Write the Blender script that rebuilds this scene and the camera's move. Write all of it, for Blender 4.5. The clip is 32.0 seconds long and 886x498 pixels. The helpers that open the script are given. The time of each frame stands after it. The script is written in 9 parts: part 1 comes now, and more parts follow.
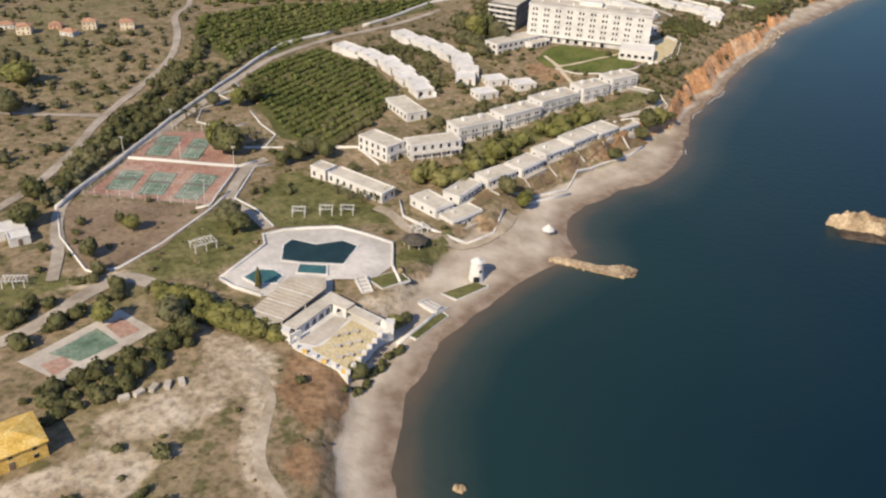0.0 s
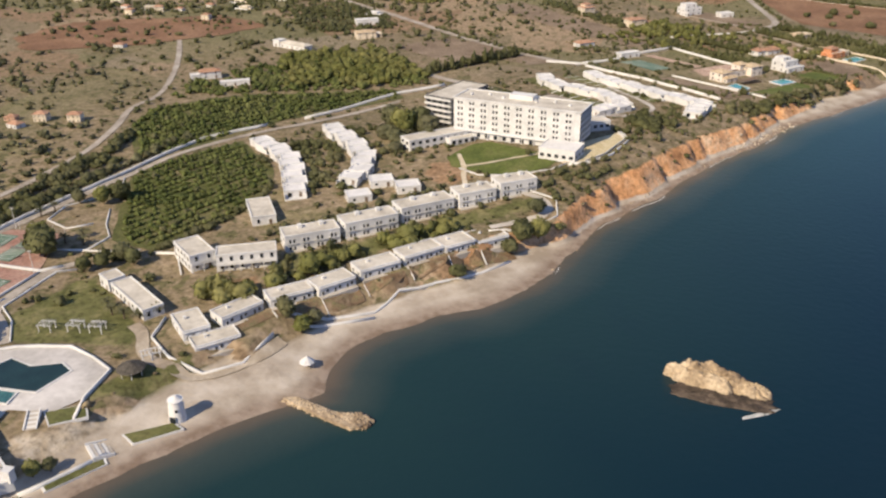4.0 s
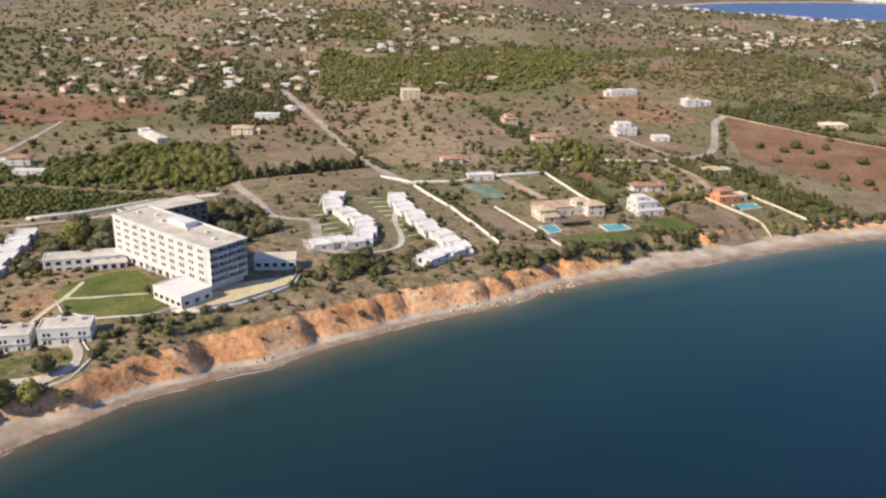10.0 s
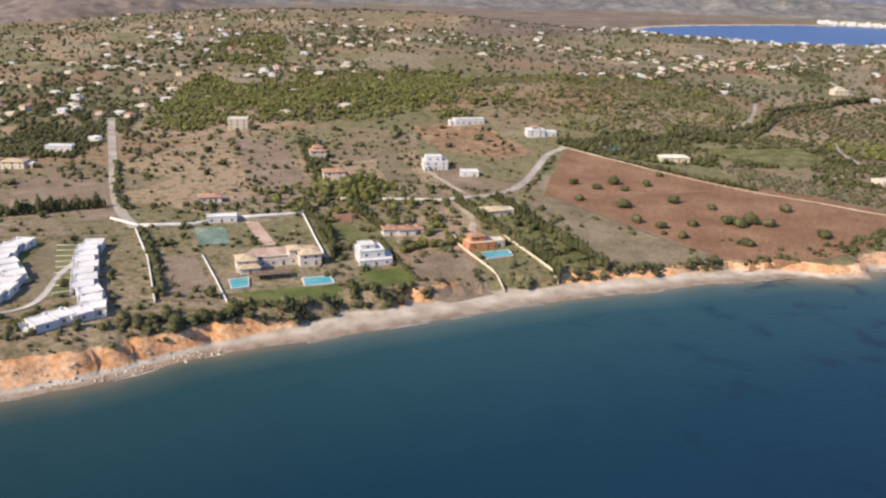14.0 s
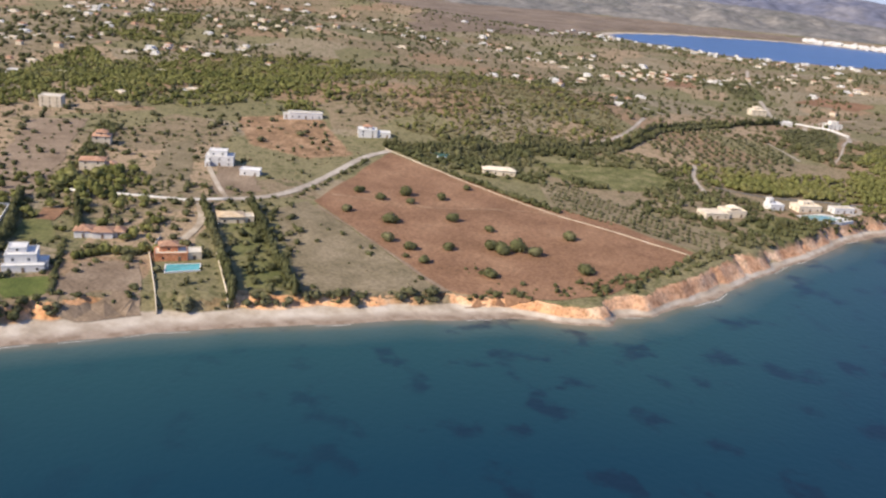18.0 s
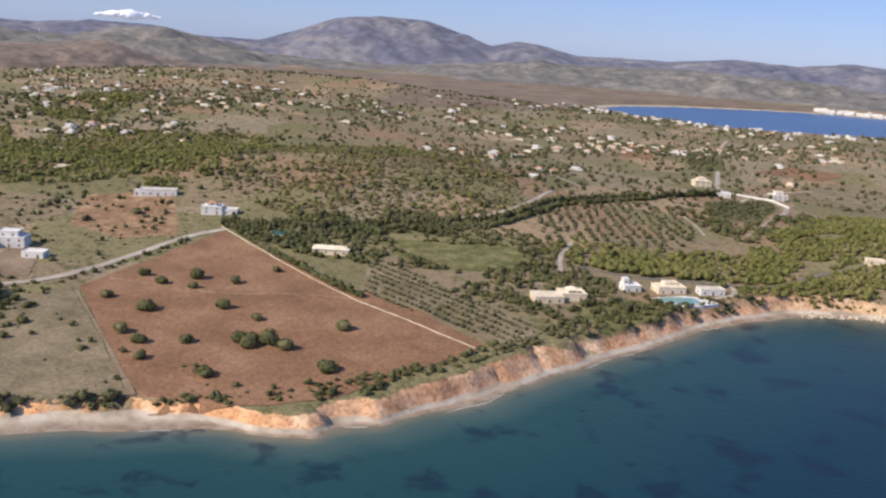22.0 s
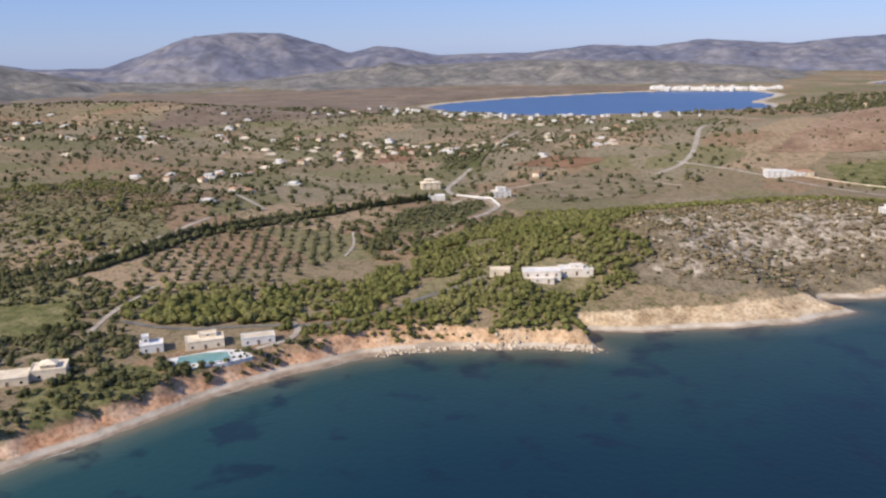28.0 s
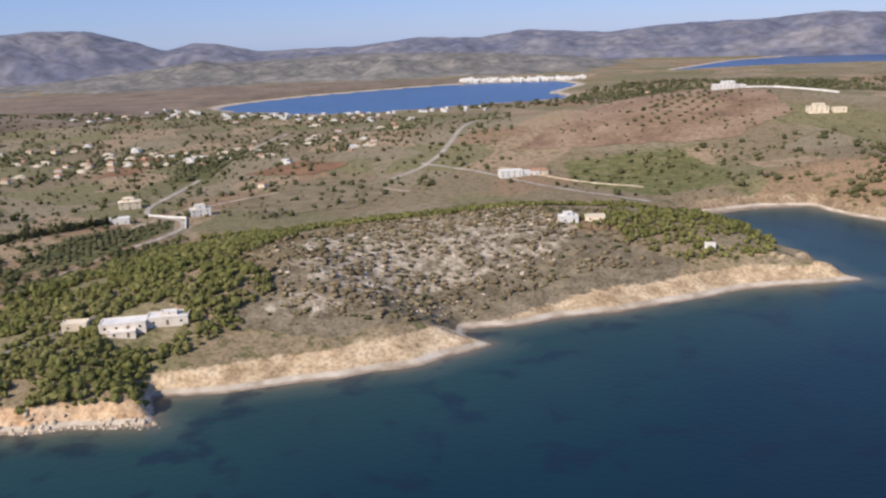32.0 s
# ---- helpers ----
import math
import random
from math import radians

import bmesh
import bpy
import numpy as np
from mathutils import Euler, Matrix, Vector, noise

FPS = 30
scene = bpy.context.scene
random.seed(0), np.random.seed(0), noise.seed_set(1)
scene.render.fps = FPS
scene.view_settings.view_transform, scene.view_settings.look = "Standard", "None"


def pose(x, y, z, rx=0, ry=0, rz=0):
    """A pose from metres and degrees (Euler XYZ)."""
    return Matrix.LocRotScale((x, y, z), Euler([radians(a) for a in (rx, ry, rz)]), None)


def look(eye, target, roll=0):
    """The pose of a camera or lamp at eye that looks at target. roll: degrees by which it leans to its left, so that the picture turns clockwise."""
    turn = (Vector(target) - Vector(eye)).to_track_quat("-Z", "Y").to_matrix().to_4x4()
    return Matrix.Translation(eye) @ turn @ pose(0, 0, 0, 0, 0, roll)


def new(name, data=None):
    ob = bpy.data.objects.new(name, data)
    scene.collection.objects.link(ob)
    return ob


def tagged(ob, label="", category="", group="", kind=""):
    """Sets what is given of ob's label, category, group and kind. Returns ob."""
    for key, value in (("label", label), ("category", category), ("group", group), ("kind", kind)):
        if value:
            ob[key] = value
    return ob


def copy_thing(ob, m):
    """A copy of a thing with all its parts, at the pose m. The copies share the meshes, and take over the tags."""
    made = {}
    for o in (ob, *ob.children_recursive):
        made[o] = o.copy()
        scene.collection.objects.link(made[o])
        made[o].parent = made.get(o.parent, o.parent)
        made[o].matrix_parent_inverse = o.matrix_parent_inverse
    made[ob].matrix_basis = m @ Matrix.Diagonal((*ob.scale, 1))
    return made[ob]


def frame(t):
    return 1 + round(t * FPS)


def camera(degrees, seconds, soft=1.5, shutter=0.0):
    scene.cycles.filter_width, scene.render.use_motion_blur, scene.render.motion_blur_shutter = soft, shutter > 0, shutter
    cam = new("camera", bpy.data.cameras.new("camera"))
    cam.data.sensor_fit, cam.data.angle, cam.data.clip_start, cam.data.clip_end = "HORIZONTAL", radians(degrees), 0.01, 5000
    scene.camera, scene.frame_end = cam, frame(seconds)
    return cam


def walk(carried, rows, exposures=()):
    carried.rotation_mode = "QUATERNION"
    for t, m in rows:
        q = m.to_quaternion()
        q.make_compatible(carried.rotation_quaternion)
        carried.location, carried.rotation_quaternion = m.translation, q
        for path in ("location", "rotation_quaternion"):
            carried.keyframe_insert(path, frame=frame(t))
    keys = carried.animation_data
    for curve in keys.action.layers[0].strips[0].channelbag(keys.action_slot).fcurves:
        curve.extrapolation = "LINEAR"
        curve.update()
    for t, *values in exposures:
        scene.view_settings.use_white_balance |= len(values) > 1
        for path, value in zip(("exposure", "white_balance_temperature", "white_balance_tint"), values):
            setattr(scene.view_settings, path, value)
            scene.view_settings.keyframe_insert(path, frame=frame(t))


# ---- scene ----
cam = camera(55.0, 32.0, soft=2.4)
METRES, EYE = 1200.0, 141.0
ROWS = [
    (0.0, 0.00015, -0.00008, 0.00017, 1.60, -29.98, -2.78),
    (0.5, 0.01337, 0.00397, 0.00052, 3.21, -29.63, -1.92),
    (1.0, 0.02657, 0.00862, 0.00073, 4.33, -29.20, -1.29),
    (1.5, 0.03975, 0.01384, 0.00081, 5.17, -28.68, -0.91),
    (2.0, 0.05296, 0.01963, 0.00082, 6.48, -28.06, -0.41),
    (2.5, 0.06620, 0.02598, 0.00078, 8.23, -27.42, 0.10),
    (3.0, 0.07943, 0.03286, 0.00075, 10.25, -26.72, 0.45),
    (3.5, 0.09259, 0.04027, 0.00073, 12.08, -25.97, 0.61),
    (4.0, 0.10562, 0.04817, 0.00071, 13.41, -25.34, 0.47),
    (4.5, 0.11849, 0.05655, 0.00070, 14.78, -24.77, 0.12),
    (5.0, 0.13119, 0.06534, 0.00068, 16.66, -24.34, -0.02),
    (5.5, 0.14374, 0.07451, 0.00064, 18.86, -24.12, 0.14),
    (6.0, 0.15615, 0.08402, 0.00059, 20.80, -23.99, 0.37),
    (6.5, 0.16845, 0.09382, 0.00053, 21.99, -23.81, 0.39),
    (7.0, 0.18068, 0.10388, 0.00046, 22.49, -23.43, 0.18),
    (7.5, 0.19286, 0.11418, 0.00041, 22.94, -22.86, 0.00),
    (8.0, 0.20498, 0.12470, 0.00038, 23.74, -22.23, -0.05),
    (8.5, 0.21699, 0.13541, 0.00039, 24.55, -21.56, -0.22),
    (9.0, 0.22886, 0.14628, 0.00045, 24.93, -20.96, -0.59),
    (9.5, 0.24054, 0.15726, 0.00054, 25.13, -20.28, -1.07),
    (10.0, 0.25204, 0.16833, 0.00068, 25.25, -19.78, -1.45),
    (10.5, 0.26343, 0.17949, 0.00085, 25.49, -19.27, -1.74),
    (11.0, 0.27475, 0.19078, 0.00102, 25.93, -18.73, -1.86),
    (11.5, 0.28604, 0.20220, 0.00117, 26.45, -18.30, -1.71),
    (12.0, 0.29730, 0.21375, 0.00129, 26.59, -17.98, -1.50),
    (12.5, 0.30854, 0.22541, 0.00138, 26.36, -17.87, -1.41),
    (13.0, 0.31977, 0.23716, 0.00145, 26.13, -18.02, -1.34),
    (13.5, 0.33100, 0.24897, 0.00154, 25.96, -18.30, -1.32),
    (14.0, 0.34219, 0.26082, 0.00165, 25.57, -18.39, -1.45),
    (14.5, 0.35331, 0.27269, 0.00180, 25.03, -18.13, -1.80),
    (15.0, 0.36435, 0.28455, 0.00198, 24.71, -17.83, -2.16),
    (15.5, 0.37530, 0.29640, 0.00216, 24.67, -17.74, -2.60),
    (16.0, 0.38617, 0.30824, 0.00231, 24.92, -17.96, -3.13),
    (16.5, 0.39693, 0.32008, 0.00243, 25.42, -18.39, -3.70),
    (17.0, 0.40757, 0.33193, 0.00251, 26.05, -18.81, -4.25),
    (17.5, 0.41806, 0.34378, 0.00253, 26.69, -18.99, -4.72),
    (18.0, 0.42840, 0.35565, 0.00249, 27.30, -18.85, -5.05),
    (18.5, 0.43857, 0.36756, 0.00238, 27.86, -18.38, -5.16),
    (19.0, 0.44860, 0.37950, 0.00221, 28.24, -17.59, -5.10),
    (19.5, 0.45848, 0.39150, 0.00200, 28.51, -16.57, -4.97),
    (20.0, 0.46823, 0.40357, 0.00178, 28.69, -15.59, -4.75),
    (20.5, 0.47784, 0.41571, 0.00159, 28.74, -15.02, -4.64),
    (21.0, 0.48734, 0.42793, 0.00146, 28.83, -14.59, -4.49),
    (21.5, 0.49677, 0.44022, 0.00137, 29.32, -14.24, -4.21),
    (22.0, 0.50618, 0.45257, 0.00132, 30.31, -14.00, -3.79),
    (22.5, 0.51556, 0.46498, 0.00126, 31.54, -13.85, -3.32),
    (23.0, 0.52494, 0.47747, 0.00116, 32.35, -13.53, -2.82),
    (23.5, 0.53430, 0.49003, 0.00101, 32.67, -13.05, -2.41),
    (24.0, 0.54365, 0.50266, 0.00083, 32.68, -12.51, -2.16),
    (24.5, 0.55296, 0.51534, 0.00066, 32.69, -12.03, -1.85),
    (25.0, 0.56222, 0.52801, 0.00051, 32.38, -11.90, -1.42),
    (25.5, 0.57142, 0.54065, 0.00041, 31.42, -12.19, -0.92),
    (26.0, 0.58057, 0.55323, 0.00032, 29.79, -12.68, -0.45),
    (26.5, 0.58972, 0.56573, 0.00025, 27.76, -13.10, -0.04),
    (27.0, 0.59894, 0.57818, 0.00018, 25.89, -13.36, 0.34),
    (27.5, 0.60831, 0.59060, 0.00012, 24.57, -13.48, 0.77),
    (28.0, 0.61787, 0.60299, 0.00007, 23.58, -13.47, 1.24),
    (28.5, 0.62761, 0.61527, 0.00005, 22.61, -13.53, 1.72),
    (29.0, 0.63749, 0.62739, 0.00004, 21.45, -13.53, 2.11),
    (29.5, 0.64752, 0.63928, 0.00003, 20.24, -13.50, 2.45),
    (30.0, 0.65769, 0.65095, 0.00002, 19.17, -13.43, 2.70),
    (30.5, 0.66803, 0.66243, 0.00001, 18.13, -13.40, 2.87),
    (31.0, 0.67860, 0.67376, 0.00000, 16.86, -13.46, 2.95),
    (31.5, 0.68941, 0.68500, -0.00002, 15.38, -13.74, 2.78),
    (32.0, 0.70049, 0.69612, -0.00005, 13.87, -14.22, 2.33),
]
walk(cam, [(t, pose(METRES * x, METRES * y, EYE + METRES * z, 90 + pitch, roll, yaw)) for t, x, y, z, yaw, pitch, roll in ROWS],
     exposures=[(0.0, 0.31, 7150, 10), (4.5, 0.40, 7100, 11), (9.0, 0.47, 7000, 12), (13.0, 0.57, 6700, 12), (19.0, 0.66, 6600, 12), (23.0, 0.44, 6500, 12), (28.0, 0.46, 6400, 12), (32.0, 0.40, 6350, 12)])

# ---- light ----
SUN_AZ, SUN_EL = math.atan2(-0.50, -0.866), radians(37)
world = bpy.data.worlds.new("sky")
scene.world = world
world.use_nodes = True
wn = world.node_tree.nodes
sky = wn.new("ShaderNodeTexSky")
sky.sky_type, sky.sun_disc = "NISHITA", False
sky.sun_elevation, sky.sun_rotation = SUN_EL, SUN_AZ
sky.air_density, sky.dust_density, sky.ozone_density = 0.9, 0.1, 3.4
wn["Background"].inputs["Strength"].default_value = 0.072
tone = wn.new("ShaderNodeMix")
tone.data_type, tone.blend_type = "RGBA", "MULTIPLY"
tone.inputs["Factor"].default_value, tone.inputs["B"].default_value = 1.0, (0.84, 0.92, 1.38, 1)
world.node_tree.links.new(sky.outputs[0], tone.inputs["A"])
haze = wn.new("ShaderNodeMix")
haze.data_type = "RGBA"
haze.inputs["Factor"].default_value, haze.inputs["B"].default_value = 0.5, (2.9, 4.3, 7.2, 1)
world.node_tree.links.new(tone.outputs["Result"], haze.inputs["A"])
world.node_tree.links.new(haze.outputs["Result"], wn["Background"].inputs["Color"])
lamp = bpy.data.lights.new("sun", "SUN")
lamp.energy, lamp.angle, lamp.color = 4.6, radians(0.6), (1.0, 0.86, 0.66)
sun = new("sun", lamp)
to_sun = Vector((math.sin(SUN_AZ) * math.cos(SUN_EL), math.cos(SUN_AZ) * math.cos(SUN_EL), math.sin(SUN_EL)))
sun.matrix_world = look(to_sun * 300, (0, 0, 0))

# ---- materials ----
RNG = np.random.default_rng(7)


def material(name, colors, scale=0.2, rough=0.9, fine=None, grainy=0.28, bump=0.0, bump_scale=3.0, per_island=0.0, per_object=0.0, spec=0.25, glow=0.0, leafy=0.0):
    """A noise-mottled surface: colours from dark to light by a broad noise, with a finer grain over it."""
    m = bpy.data.materials.new(name)
    m.use_nodes = True
    nt = m.node_tree
    n, link = nt.nodes, nt.links.new
    bsdf = n["Principled BSDF"]
    geo = n.new("ShaderNodeNewGeometry")
    big = n.new("ShaderNodeTexNoise")
    big.inputs["Scale"].default_value, big.inputs["Detail"].default_value, big.inputs["Roughness"].default_value = scale, 6.0, 0.62
    link(geo.outputs["Position"], big.inputs["Vector"])
    ramp = n.new("ShaderNodeValToRGB")
    lo, hi = 0.34, 0.66
    while len(ramp.color_ramp.elements) < len(colors):
        ramp.color_ramp.elements.new(0.5)
    for i, c in enumerate(colors):
        e = ramp.color_ramp.elements[i]
        e.position = lo + (hi - lo) * i / max(1, len(colors) - 1)
        e.color = (*c, 1)
    link(big.outputs["Fac"], ramp.inputs["Fac"])
    grain = n.new("ShaderNodeTexNoise")
    grain.inputs["Scale"].default_value, grain.inputs["Detail"].default_value = fine or scale * 9, 4.0
    link(geo.outputs["Position"], grain.inputs["Vector"])
    hsv = n.new("ShaderNodeHueSaturation")
    span = n.new("ShaderNodeMapRange")
    span.inputs["From Min"].default_value, span.inputs["From Max"].default_value = 0.3, 0.7
    span.inputs["To Min"].default_value, span.inputs["To Max"].default_value = 1 - grainy, 1 + grainy
    link(grain.outputs["Fac"], span.inputs["Value"])
    value = span.outputs[0]
    if per_island or per_object:
        src = geo.outputs["Random Per Island"] if per_island else n.new("ShaderNodeObjectInfo").outputs["Random"]
        k = per_island or per_object
        vary = n.new("ShaderNodeMapRange")
        vary.inputs["To Min"].default_value, vary.inputs["To Max"].default_value = 1 - k, 1 + k
        link(src, vary.inputs["Value"])
        mul = n.new("ShaderNodeMath")
        mul.operation = "MULTIPLY"
        link(value, mul.inputs[0])
        link(vary.outputs[0], mul.inputs[1])
        value = mul.outputs[0]
    link(value, hsv.inputs["Value"])
    link(ramp.outputs["Color"], hsv.inputs["Color"])
    link(hsv.outputs["Color"], bsdf.inputs["Base Color"])
    bsdf.inputs["Roughness"].default_value = rough
    bsdf.inputs["Specular IOR Level"].default_value = spec
    if bump:
        b = n.new("ShaderNodeBump")
        rel = n.new("ShaderNodeTexNoise")
        rel.inputs["Scale"].default_value, rel.inputs["Detail"].default_value = bump_scale, 5.0
        link(geo.outputs["Position"], rel.inputs["Vector"])
        b.inputs["Distance"].default_value, b.inputs["Strength"].default_value = bump, 0.8
        link(rel.outputs["Fac"], b.inputs["Height"])
        link(b.outputs["Normal"], bsdf.inputs["Normal"])
    if leafy:
        thin, both = n.new("ShaderNodeBsdfTranslucent"), n.new("ShaderNodeMixShader")
        link(hsv.outputs["Color"], thin.inputs["Color"])
        both.inputs[0].default_value = leafy
        link(bsdf.outputs[0], both.inputs[1])
        link(thin.outputs[0], both.inputs[2])
        link(both.outputs[0], n["Material Output"].inputs["Surface"])
    # emission in the surface's own colour: painted haze of the backdrop, brightness of clouds
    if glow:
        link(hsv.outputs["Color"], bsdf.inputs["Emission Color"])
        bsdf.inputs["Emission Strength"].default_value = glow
    return m


M_WHITE = material("white_render", [(0.50, 0.505, 0.51), (0.60, 0.605, 0.605), (0.66, 0.66, 0.655)], 0.12, 0.85, 0.9, grainy=0.06)
M_ROOF = material("flat_roof_screed", [(0.40, 0.37, 0.32), (0.50, 0.47, 0.41), (0.58, 0.55, 0.49)], 0.12, 0.95, 0.6, grainy=0.1)
M_WROOF = material("whitewashed_roof", [(0.54, 0.545, 0.545), (0.63, 0.63, 0.63), (0.69, 0.69, 0.685)], 0.12, 0.9, 0.8, grainy=0.08)
M_TILE = material("clay_roof_tile", [(0.27, 0.15, 0.10), (0.36, 0.21, 0.14), (0.43, 0.28, 0.20)], 0.5, 0.9, 2.5, per_object=0.18)
M_CREAM = material("cream_render", [(0.52, 0.45, 0.35), (0.62, 0.55, 0.44), (0.68, 0.61, 0.50)], 0.2, 0.9, 1.0, grainy=0.08, per_object=0.12)
M_VILLA = material("pinkish_white_render", [(0.56, 0.50, 0.44), (0.65, 0.60, 0.54), (0.70, 0.65, 0.59)], 0.2, 0.9, 1.0, grainy=0.08)
M_TANTILE = material("pale_tan_roof_tile", [(0.40, 0.30, 0.19), (0.48, 0.38, 0.26), (0.54, 0.45, 0.33)], 0.4, 0.9, 2.0)
M_PINK = material("salmon_render", [(0.42, 0.25, 0.18), (0.55, 0.35, 0.26), (0.62, 0.42, 0.32)], 0.3, 0.9, 2.0)
M_ORANGE = material("terracotta_render", [(0.42, 0.16, 0.08), (0.55, 0.24, 0.12), (0.6, 0.3, 0.17)], 0.3, 0.9, 2.0)
M_YELLOW = material("ochre_render", [(0.48, 0.32, 0.08), (0.62, 0.42, 0.12), (0.66, 0.5, 0.2)], 0.3, 0.9, 2.0)
M_PANE = material("dark_window_glass", [(0.012, 0.016, 0.022), (0.03, 0.036, 0.045)], 0.7, 0.15, spec=0.5)
# one dark grey for all annex walls and the court nets
M_SHUT = material("plain_dark_grey", [(0.10, 0.105, 0.11), (0.17, 0.17, 0.17)], 0.8, 0.7)
M_WOOD = material("weathered_wood", [(0.12, 0.085, 0.06), (0.22, 0.17, 0.13)], 0.8, 0.85)
M_THATCH = material("dark_thatch", [(0.05, 0.045, 0.04), (0.11, 0.10, 0.085)], 0.9, 0.95, bump=0.1)
M_PAVE = material("pale_paving", [(0.36, 0.33, 0.29), (0.44, 0.41, 0.37), (0.52, 0.49, 0.45)], 0.12, 0.9, 0.7, grainy=0.1)
M_DECK = material("bleached_pool_deck", [(0.40, 0.385, 0.37), (0.48, 0.465, 0.45), (0.60, 0.585, 0.57)], 0.06, 0.85, 0.6, grainy=0.1)
M_YDECK = material("yellow_terrace_tiles", [(0.46, 0.39, 0.24), (0.52, 0.45, 0.29), (0.56, 0.50, 0.35)], 0.2, 0.85, 1.5)
M_DIRT = material("pale_dirt", [(0.25, 0.205, 0.155), (0.37, 0.32, 0.255), (0.46, 0.41, 0.345)], 0.09, 0.98, 0.7, grainy=0.14)
M_ROAD = material("pale_gravel_road", [(0.25, 0.22, 0.185), (0.34, 0.305, 0.265), (0.42, 0.385, 0.34)], 0.08, 0.95, 0.5, grainy=0.14)
M_PATH = material("cream_garden_path", [(0.40, 0.345, 0.25), (0.49, 0.43, 0.325), (0.55, 0.49, 0.39)], 0.12, 0.95, 0.7, grainy=0.12)
M_ASPH = material("grey_asphalt", [(0.10, 0.10, 0.10), (0.15, 0.15, 0.148), (0.2, 0.2, 0.195)], 0.12, 0.95, 0.9)
M_LAWN = material("mown_lawn", [(0.062, 0.085, 0.02), (0.095, 0.118, 0.03), (0.135, 0.145, 0.05)], 0.07, 0.95, 0.9)
M_MEADOW = material("green_meadow", [(0.085, 0.095, 0.033), (0.125, 0.128, 0.05), (0.17, 0.155, 0.075)], 0.04, 0.95, 0.7)
M_REDF = material("ploughed_red_earth", [(0.16, 0.09, 0.052), (0.205, 0.117, 0.07), (0.255, 0.155, 0.095)], 0.035, 0.98, 0.6)
M_TANF = material("tan_hill_earth", [(0.16, 0.105, 0.07), (0.225, 0.155, 0.105), (0.28, 0.205, 0.145)], 0.02, 0.98, 0.2)
M_HEATH = material("brown_heath_earth", [(0.12, 0.092, 0.068), (0.165, 0.128, 0.098), (0.215, 0.17, 0.13)], 0.012, 0.98, 0.12)
M_TRACK = material("worn_red_track", [(0.21, 0.13, 0.08), (0.27, 0.18, 0.115), (0.33, 0.23, 0.155)], 0.1, 0.98, 0.6)
M_BROWNF = material("fallow_brown_earth", [(0.155, 0.115, 0.08), (0.205, 0.156, 0.112), (0.255, 0.20, 0.145)], 0.05, 0.98, 0.7)
M_DRYF = material("dry_grass_plot", [(0.13, 0.11, 0.066), (0.178, 0.148, 0.094), (0.23, 0.19, 0.128)], 0.05, 0.98, 0.6)
M_BEDS = material("tilled_garden_soil", [(0.13, 0.085, 0.05), (0.18, 0.125, 0.08), (0.15, 0.14, 0.075)], 0.25, 0.98, 1.2)
M_AWN = material("bleached_reed_awning", [(0.36, 0.32, 0.265), (0.43, 0.39, 0.33), (0.49, 0.45, 0.39)], 0.2, 0.95, 1.4, grainy=0.14)
M_ORCH = material("orchard_floor", [(0.06, 0.07, 0.022), (0.095, 0.10, 0.036), (0.15, 0.13, 0.07)], 0.05, 0.98, 0.8)
M_CRED = material("court_red", [(0.26, 0.14, 0.11), (0.34, 0.21, 0.17), (0.40, 0.30, 0.25)], 0.09, 0.9, 0.9)
M_CGRN = material("court_green", [(0.09, 0.15, 0.11), (0.15, 0.215, 0.17), (0.26, 0.29, 0.25)], 0.09, 0.9, 0.9)
M_LINE = material("court_line_paint", [(0.5, 0.5, 0.48), (0.66, 0.66, 0.64)], 0.5, 0.9)
M_POOLD = material("dark_pool_water", [(0.008, 0.024, 0.022), (0.014, 0.04, 0.038)], 0.2, 0.08, spec=0.5)
M_POOLB = material("turquoise_pool_water", [(0.07, 0.30, 0.34), (0.12, 0.40, 0.43)], 0.2, 0.08, spec=0.5)
M_POOLP = material("pale_green_pool_water", [(0.12, 0.25, 0.23), (0.2, 0.36, 0.33)], 0.2, 0.08, spec=0.5)
M_BRICK = material("pink_brick_paving", [(0.34, 0.235, 0.18), (0.43, 0.31, 0.245), (0.5, 0.385, 0.31)], 0.15, 0.95, 1.2)
M_POOLT = material("teal_shallow_water", [(0.03, 0.10, 0.11), (0.05, 0.16, 0.16)], 0.2, 0.1, spec=0.5)
M_STONE = material("pale_stone", [(0.30, 0.26, 0.20), (0.44, 0.38, 0.30), (0.55, 0.49, 0.41)], 0.18, 0.95, 1.4, bump=0.4, bump_scale=0.8)
M_ROCK = material("tawny_rock", [(0.17, 0.125, 0.085), (0.36, 0.28, 0.19), (0.48, 0.39, 0.28)], 0.16, 0.95, 1.1, bump=0.8, bump_scale=0.6)
M_LEAF = material("dark_shrub_leaves", [(0.088, 0.096, 0.042), (0.136, 0.142, 0.066), (0.182, 0.176, 0.096)], 0.03, 0.85, 0.3, per_island=0.25, leafy=0.4)
M_PINE = material("pine_needles", [(0.145, 0.158, 0.05), (0.20, 0.208, 0.072), (0.25, 0.242, 0.10)], 0.035, 0.85, 0.3, per_island=0.22, leafy=0.4)
M_OLIVE = material("olive_leaves", [(0.10, 0.106, 0.055), (0.152, 0.154, 0.084), (0.205, 0.198, 0.12)], 0.04, 0.85, 0.3, per_island=0.25, leafy=0.4)
M_CITRUS = material("citrus_leaves", [(0.085, 0.112, 0.034), (0.13, 0.155, 0.05), (0.175, 0.19, 0.074)], 0.04, 0.8, 0.3, per_island=0.3, leafy=0.3)
M_DRYB = material("dry_scrub_twigs", [(0.12, 0.095, 0.055), (0.18, 0.145, 0.09), (0.24, 0.20, 0.13)], 0.05, 0.95, 0.4, per_island=0.35)
